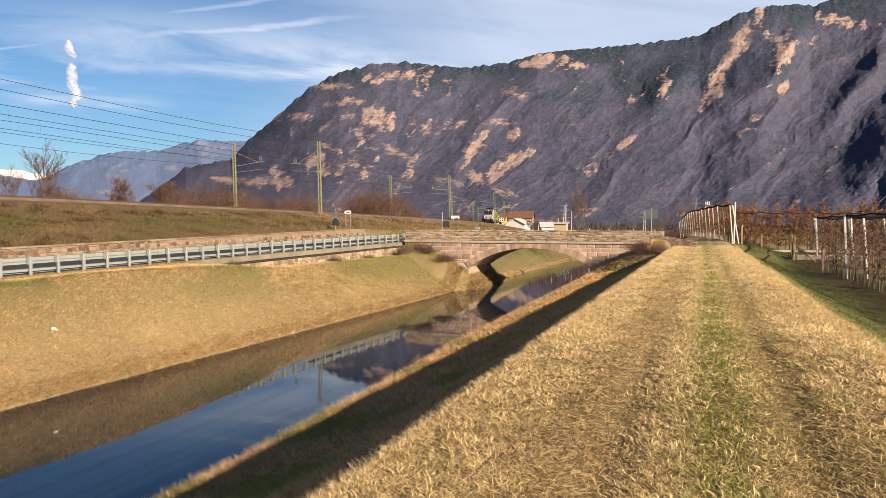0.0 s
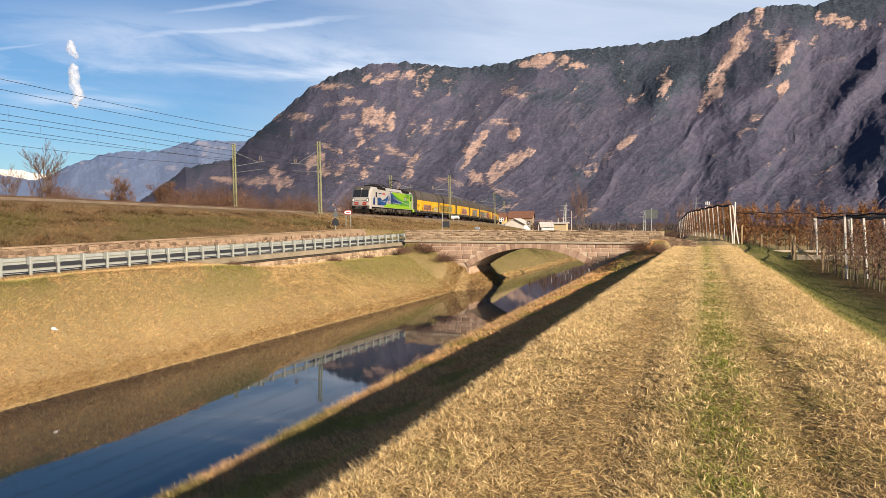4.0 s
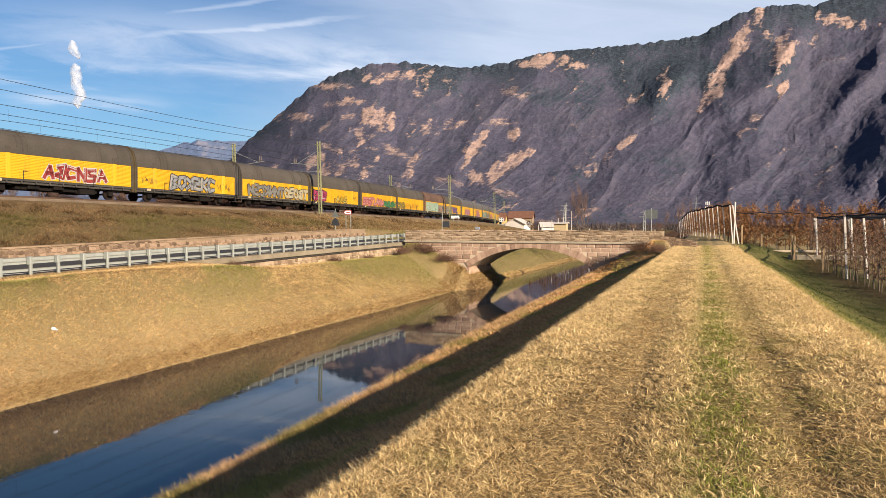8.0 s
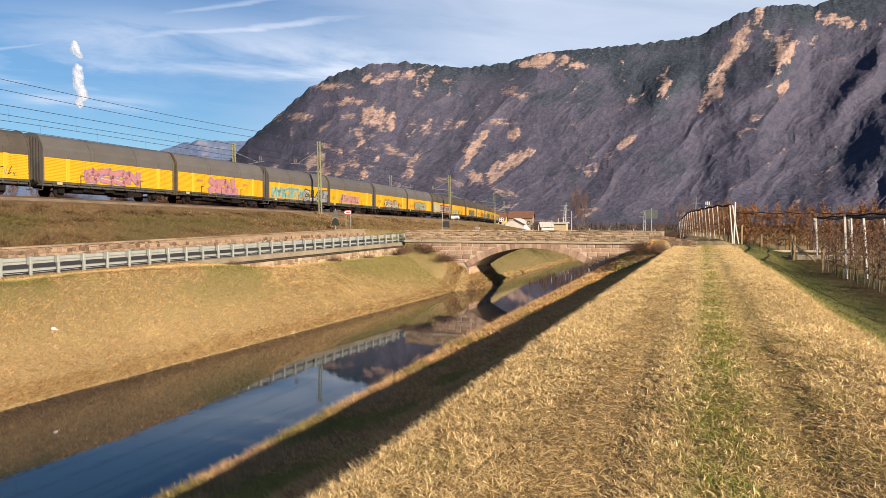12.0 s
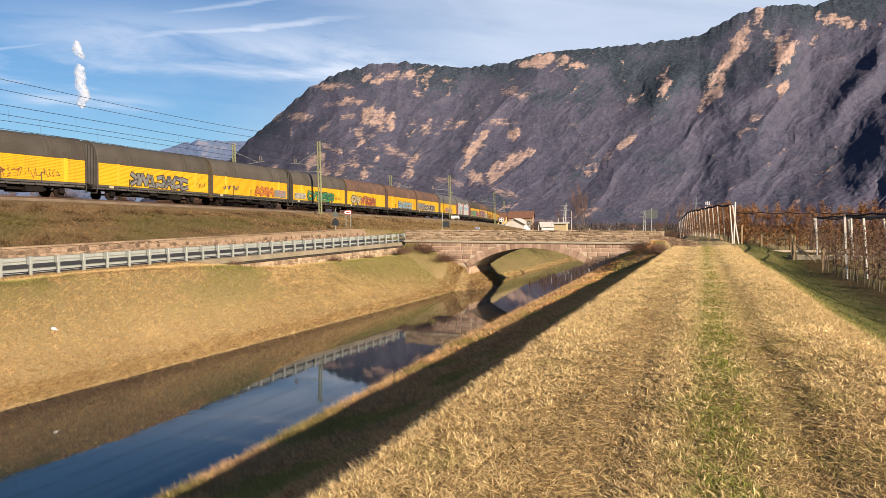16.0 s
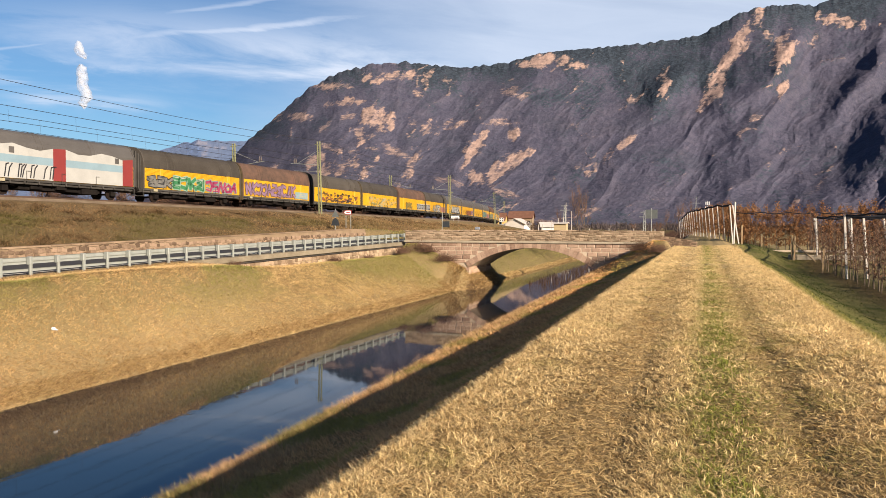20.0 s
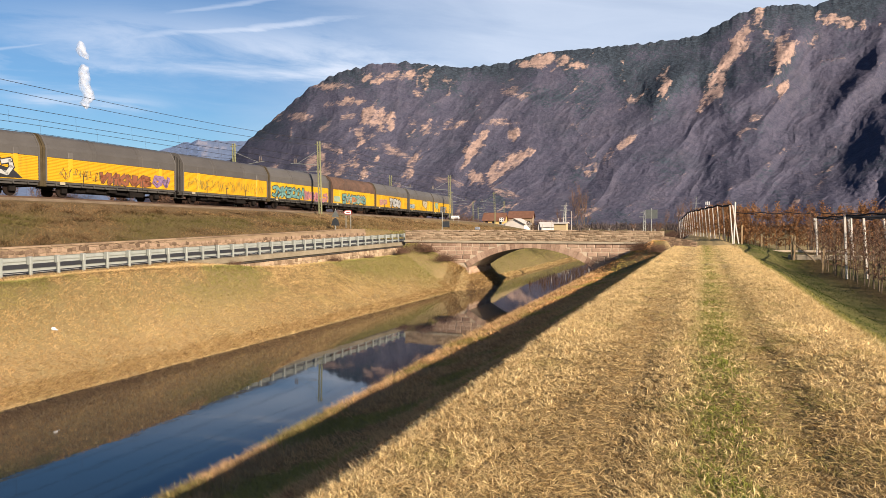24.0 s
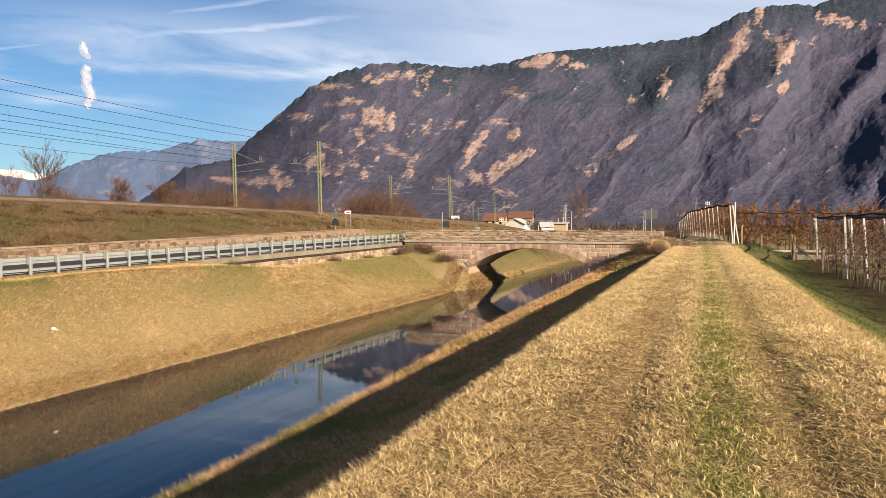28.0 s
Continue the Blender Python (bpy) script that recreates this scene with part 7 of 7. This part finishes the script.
# ---- grass ----
def grass_material(name, pale, brown, green):
    mat = bpy.data.materials.new(name)
    mat.use_nodes = True
    n = Nodes(mat.node_tree)
    c = n.mix(n.add_attr("rnd"), brown, pale)
    c = n.mix(n.add_attr("tint"), c, green)
    d = n.add("ShaderNodeBsdfPrincipled", {"Base Color": c, "Roughness": 0.75, "Specular IOR Level": 0.08})
    t = n.add("ShaderNodeBsdfTranslucent", {"Color": c})
    m = n.add("ShaderNodeMixShader", {0: 0.22, 1: d.outputs[0], 2: t.outputs[0]})
    n.add("ShaderNodeOutputMaterial", {0: m.outputs[0]})
    return mat


DRY_GRASS = grass_material("dry_grass", (0.88, 0.67, 0.34), (0.22, 0.125, 0.05), (0.20, 0.22, 0.040))
CREST_GRASS = grass_material("crest_grass", (0.86, 0.66, 0.35), (0.30, 0.18, 0.08), (0.20, 0.22, 0.045))
BANK_GRASS = grass_material("bank_grass", (0.80, 0.565, 0.27), (0.17, 0.090, 0.040), (0.23, 0.24, 0.065))
THATCH = grass_material("thatch", (0.62, 0.45, 0.21), (0.13, 0.072, 0.03), (0.13, 0.15, 0.03))
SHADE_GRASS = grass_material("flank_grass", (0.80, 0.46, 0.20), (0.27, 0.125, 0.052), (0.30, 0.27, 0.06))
BERM_GRASS = grass_material("berm_grass", (0.58, 0.37, 0.185), (0.13, 0.068, 0.034), (0.17, 0.17, 0.04))
ROUGH_GRASS = grass_material("rough_grass", (0.37, 0.235, 0.115), (0.040, 0.021, 0.011), (0.115, 0.115, 0.034))
FIELD_GRASS = grass_material("field_grass", (0.058, 0.072, 0.016), (0.018, 0.026, 0.008), (0.042, 0.068, 0.012))


def blades(name, x, y, length, width, upright, tint, mat, label, seed, comb=None, bent=False, lift=-0.01, tone=0.0, mixed=1.0):
    """Bent grass blades at (x, y): upright is the mean rise of a blade, 0 lying to 1 standing; comb: a direction in which they lean."""
    rng = np.random.default_rng(seed)
    n = len(x)
    z = ground_z(x, y) + lift
    a = rng.uniform(0, 2 * np.pi, n)
    dx, dy = np.cos(a), np.sin(a)
    if comb is not None:
        dx, dy = dx * 0.6 + comb[0], dy * 0.6 + comb[1]
        k = np.hypot(dx, dy) + 1e-6
        dx, dy = dx / k, dy / k
    rise = np.clip(rng.normal(upright, 0.22, n), 0.05, 1.0)
    flat_ = np.sqrt(1 - rise ** 2)
    length = length * rng.uniform(0.55, 1.35, n)
    px, py = -dy, dx
    bend = rng.uniform(-0.3, 0.3, n)
    w = width * rng.uniform(0.7, 1.3, n)
    base = np.stack([x, y, z], -1)
    twist = rng.normal(0, 0.55, n)
    side = np.stack([px * w / 2 * np.cos(twist), py * w / 2 * np.cos(twist), w / 2 * np.sin(twist)], -1)
    mid = base + np.stack([dx * flat_ * 0.5 * length, dy * flat_ * 0.5 * length, rise * 0.62 * length], -1)
    tip = base + np.stack([(dx + px * bend) * flat_ * length, (dy + py * bend) * flat_ * length, rise * 0.9 * length], -1)
    if bent:
        v, each = np.stack([base - side, base + side, mid - side * 0.8, mid + side * 0.8, tip], 1), 5
        loops, sizes = np.array([[0, 1, 3, 2, 2, 3, 4]]), [0, 4]
    else:
        v, each = np.stack([base - side, base + side, tip], 1), 3
        loops, sizes = np.array([[0, 1, 2]]), [0]
    v = v.reshape(-1, 3)
    loops = ((np.arange(n) * each)[:, None] + loops).ravel()
    me = bpy.data.meshes.new(name)
    me.vertices.add(len(v))
    me.vertices.foreach_set("co", v.astype(np.float32).ravel())
    me.loops.add(len(loops))
    me.loops.foreach_set("vertex_index", loops.astype(np.int32))
    starts = (np.arange(n)[:, None] * (len(loops) // n) + np.array([sizes])).ravel()
    me.polygons.add(len(starts))
    me.polygons.foreach_set("loop_start", starts.astype(np.int32))
    me.update(calc_edges=True)
    me.materials.append(mat)
    r = np.clip(0.55 + mixed * (rng.beta(1.1, 0.9, n) - 0.55) + tone, 0, 1)
    tint = np.clip(np.broadcast_to(tint, (n,)) + rng.normal(0, 0.12, n), 0, 1)
    me.attributes.new("rnd", "FLOAT", "POINT").data.foreach_set("value", np.repeat(r, each).astype(np.float32))
    me.attributes.new("tint", "FLOAT", "POINT").data.foreach_set("value", np.repeat(tint, each).astype(np.float32))
    return tagged(put(name, me), label, "grass", kind="stuff")


def lawn(n, x0, x1, y0, y1, seed, power=1.0):
    """Points over a strip, denser towards its near end as 1 / y ** power."""
    rng = np.random.default_rng(seed)
    q = rng.random(n)
    y = y0 * (y1 / y0) ** q if power == 1.0 else (y0 ** (1 - power) + q * (y1 ** (1 - power) - y0 ** (1 - power))) ** (1 / (1 - power))
    return rng.uniform(x0, x1, n), y


def tufts(x, y, each, radius, seed, sway=0.7):
    """Each point becomes a tuft of blades that share a tone and a lean: places, tone and lean of every blade, and which tuft it belongs to."""
    rng = np.random.default_rng(seed)
    n = len(x)
    tone, a = rng.normal(0, 1, n), rng.uniform(0, 2 * np.pi, n)
    k = np.repeat(np.arange(n), each)
    r = np.broadcast_to(radius, (n,))[k]
    bx, by = x[k] + rng.normal(0, 1, len(k)) * r, y[k] + rng.normal(0, 1, len(k)) * r
    return bx, by, tone[k], (sway * np.cos(a)[k], sway * np.sin(a)[k]), k


def make_grass():
    rng = np.random.default_rng(5)

    def worn(x):
        return np.clip(np.exp(-((x + 0.85) / 0.38) ** 2) + 0.8 * np.exp(-((x - 0.78) / 0.28) ** 2), 0, 1)

    def mossy(x, y):
        patch = 0.5 + 0.5 * wave(x + 4, y, 0.8)
        return np.clip(1.0 * np.exp(-((x - 0.18) / 0.30) ** 2) * (0.30 + 1.1 * patch) + 0.6 * np.exp(-((x - 0.74) / 0.3) ** 2) * patch + 0.3 * (wave(x * 1.3, y + 3, 0.6) > 0.6), 0, 1)

    # the levee's top: mown, matted straw in small tufts with a greener middle strip and worn wheel tracks
    def levee(count, each, y0, y1, power, seed, grow, label, bent):
        x, y = lawn(count, -2.2, 2.5, y0, y1, seed, power)
        bare = 0.5 + 0.5 * swirl(x * 3.2, y * 3.2, 2.0) + 0.25 * swirl(x * 9, y * 9, 6.0)
        keep = bare > 0.20 + 0.24 * worn(x)
        x, y = x[keep], y[keep]
        far = np.clip(y / 5.5, 1, 9)
        bx, by, tone, sway, k = tufts(x, y, each, 0.016 * far ** grow, seed + 1)
        tall = np.clip(0.62 + 0.55 * swirl(x * 2.1, y * 2.1, 9.0) + 0.35 * swirl(x * 6, y * 6, 4.0), 0.25, 1.3)[k]
        w = worn(bx)
        green = mossy(bx, by) * (rng.random(len(x)) > 0.35)[k]
        shade = 0.20 * tone + 0.14 * wave(bx, by * 0.7, 1.4) + 0.12 - 0.40 * w * (1 - 0.6 * step(6, 25, by)) + 0.08 * step(8, 25, by)
        blades("path_grass", bx, by, (0.035 + 0.055 * tall) * (1 - 0.35 * w) * far[k] ** (0.3 * grow), 0.0062 * far[k] ** (0.85 if bent else 0.62), 0.42, green, DRY_GRASS, label, seed + 2, comb=sway, bent=bent, tone=shade, mixed=0.75)

    levee(22000, 9, 3.3, 13, 1.9, 1, 0.75, "matted straw-coloured grass tufts on the levee path", True)
    levee(36000, 8, 10, 62, 1.5, 41, 0.80, "straw-coloured grass on the levee farther along", False)
    # flattened thatch between the tufts
    x, y = lawn(150000, -2.3, 2.45, 3.3, 30, 15, 1.6)
    far = np.clip(y / 6, 1, 5)
    green = 0.8 * mossy(x, y) * (rng.random(len(x)) > 0.5)
    blades("thatch", x, y, 0.075, 0.0058 * far ** 0.85, 0.10, green, THATCH, "flattened straw between the grass tufts", 33, lift=0.006)
    # tufts along the crest
    x, y = lawn(3800, -2.45, -2.05, 3.2, 60, 2, 1.3)
    bx, by, tone, sway, k = tufts(x, y, 7, 0.03 * np.clip(y / 8, 1, 3), 3)
    blades("crest_grass", bx, by, 0.085 * np.clip(by / 8, 1, 2.2) ** 0.5, 0.006 * np.clip(by / 6, 1, 6) ** 0.8, 0.45, 0.05, CREST_GRASS, "taller straw-coloured grass tufts along the levee's crest", 22, comb=sway, tone=0.2 * tone, mixed=0.8)
    # shaded flank and the berm beside the water
    x, y = lawn(21000, -7.0, -2.75, 4.5, 66, 3, 1.3)
    x = x - lean(y) * step(-3.8, -8.0, x)
    bx, by, tone, sway, k = tufts(x, y, 8, 0.05 * np.clip(y / 8, 1, 3), 4)
    blades("flank_grass", bx, by, (0.10 + 0.05 * (tone > 0.6)) * (0.5 + 0.5 * step(-2.8, -4.0, bx)) * np.clip(by / 10, 1, 2) ** 0.5, 0.014 * np.clip(by / 9, 1, 5) ** 0.8, 0.40, 0.75 * (wave(x, y, 1.1) + 0.4 * swirl(x * 2, y * 2, 5.0) > 0.12)[k], SHADE_GRASS, "brown and green rough grass on the levee's shaded flank", 23, comb=(sway[0] - 0.3, sway[1] + 0.1), tone=0.45 * tone - 0.05, mixed=0.6)
    x, y = lawn(14000, -8.3, -6.4, 6.5, 66, 4, 1.25)
    x = x - lean(y)
    bx, by, tone, sway, k = tufts(x, y, 7, 0.05 * np.clip(y / 10, 1, 3), 6)
    blades("waterside_grass", bx, by, (0.11 + 0.09 * (tone > 0.5)) * np.clip(by / 14, 1, 2) ** 0.4, 0.013 * np.clip(by / 12, 1, 4) ** 0.8, 0.45, 0.65 * (wave(x, y, 1.6) > 0.35)[k], BERM_GRASS, "reddish dry grass fringe at the water's edge", 24, comb=(sway[0] - 0.3, sway[1]), tone=0.28 * tone + 0.1 * wave(bx, by, 0.7), mixed=0.7)
    # far bank, in tufts combed downhill
    x, y = lawn(72000, -25.7, -19.6, 9.0, 62, 6, 0.9)
    up = step(-20.6, -23.2, x)
    fleck = swirl(x * 1.1, y * 0.55, 3.0) + 0.6 * swirl(x * 3.0, y * 1.7, 8.0)
    grn = np.clip(0.85 * step(-0.05, 0.55, wave(x * 1.4, y * 0.5, 2.3) + 0.5 * fleck) * (0.15 + 0.85 * up) * (1 - step(-23.9, -24.6, x)) + 0.75 * step(36, 50, y) * (0.3 + 0.7 * up), 0, 0.85)
    base = 0.20 * fleck - 0.20 * step(0.1, 0.6, wave(x + 1, y * 0.5, 3.1)) * (1 - up) + 0.10 * (1 - step(14, 26, y)) - 0.30 * step(-21.6, -20.0, x) * (0.6 + 0.8 * fleck)
    bx, by, tone, sway, k = tufts(x, y, 5, 0.055 * np.clip(y / 20, 0.9, 2), 7)
    blades("bank_grass", bx, by, 0.09 + 0.06 * (tone > 0.3), 0.021 * np.clip(by / 25, 0.8, 2.2), 0.46, grn[k], BANK_GRASS, "sunlit dry grass on the canal bank", 25, comb=(0.30 + 0.6 * sway[0], 0.05 + 0.6 * sway[1]), tone=base[k] + 0.29 * tone, mixed=0.5)
    x, y = lawn(4500, -20.25, -19.75, 9.0, 62, 7, 0.8)
    bx, by, tone, sway, k = tufts(x, y, 7, 0.07, 8)
    blades("waterside_grass", bx, by, 0.24, 0.018 * np.clip(by / 25, 0.8, 2.2), 0.40, 0.05, BANK_GRASS, "dry grass overhanging the canal", 26, comb=(0.5 + 0.5 * sway[0], sway[1]), tone=-0.15 + 0.25 * tone, mixed=0.7)
    x, y = lawn(12000, -26.0, -25.1, 9.0, 40, 8, 0.8)
    blades("verge_grass", x, y, 0.18, 0.018, 0.6, 0.05, ROUGH_GRASS, "brown weeds along the road's verge", 27)
    # railway bank: brown weeds above, greener below
    x, y = lawn(120000, -42.5, -33.5, 14, 170, 9, 1.0)
    d = track_offset(x, y)
    x, y, d = x[d > 3.9], y[d > 3.9], d[d > 3.9]
    green = np.clip(0.70 * step(5.5, 8.0, d) * step(-0.2, 0.4, wave(x * 0.8, y * 0.6, 3.3)) * (1 - 0.65 * step(48, 75, y)), 0, 0.85)
    tall = wave(x * 1.2, y, 0.9) > 0.45
    blades("embankment_grass", x, y, 0.24 * (1 + 1.1 * tall) * (0.45 + 0.55 * step(4.2, 6.5, d)), 0.034 * np.clip(y / 50, 0.8, 2.5), 0.5, green, ROUGH_GRASS, "brown and green rough grass on the railway bank", 28, tone=0.18 * wave(x, y, 1.9) + 0.22 * step(42, 75, y) - 0.25 * tall - 0.35 * (1 - step(5.5, 7.5, d)) * step(0.0, 0.5, wave(x * 0.7, y * 0.5, 2.7)))
    # earth ledge at the bridge's foot
    x, y = lawn(16000, -20.8, -18.3, 55, 70, 17, 1.0)
    blades("bank_grass", x, y, 0.32, 0.035, 0.5, 0.08, BANK_GRASS, "dry reeds on the ledge at the bridge's foot", 35, comb=(0.3, -0.2), tone=-0.2)
    # beyond the bridge
    x, y = lawn(30000, -34, -19.8, 66, 180, 10, 1.0)
    blades("embankment_grass", x, y, 0.25, 0.05, 0.5, 0.75, BANK_GRASS, "greenish grass beyond the bridge", 29)
    x, y = lawn(9000, -20.2, -19.6, 66, 130, 12, 1.0)
    blades("waterside_grass", x, y, 0.3, 0.04, 0.5, 0.1, BANK_GRASS, "dry grass at the canal's edge beyond the bridge", 32)
    # levee's right flank and the orchard meadow
    x, y = lawn(36000, 1.9, 3.2, 5, 66, 13, 1.1)
    blades("flank_grass", x, y, 0.10, 0.006 * np.clip(y / 7, 1, 6) ** 0.8, 0.5, 0.75 * step(2.2, 3.0, x), DRY_GRASS, "short dry grass on the levee's orchard side", 30)
    x, y = lawn(80000, 2.7, 26, 6, 80, 14, 1.0)
    keep = np.random.default_rng(3).random(len(x)) > 0.75 * np.exp(-((x - 8.2) / 1.0) ** 2)
    x, y = x[keep], y[keep]
    blades("meadow_grass", x, y, 0.10, 0.012 * np.clip(y / 14, 1, 4) ** 0.8, 0.5, 0.6, FIELD_GRASS, "green meadow grass beside the orchard", 31)


make_grass()


def motions():
    for ob, back in TRAIN:
        rows = []
        for t in range(29):
            x, y, a = track(S_FRONT + SPEED * (8 - t) + back)
            s = S_FRONT + SPEED * (8 - t) + back
            rows.append((t, Matrix.Translation((x, y, RAIL_Z - float(fall(s)))) @ Matrix.Rotation(-a, 4, "Z") @ Matrix.Rotation(-GRADE if s > S_GRADE else 0.0, 4, "X")))
        walk(ob, rows)
    # the wisps drift with the wind
    walk(CLOUD, [(t, Matrix.Translation(spot(-519 + 0.72 * t, 4300, 1.65 - 8 * t / 28)) @ pose(0, 0, 0, 0, 0, 20)) for t in (0, 14, 28)])


motions()
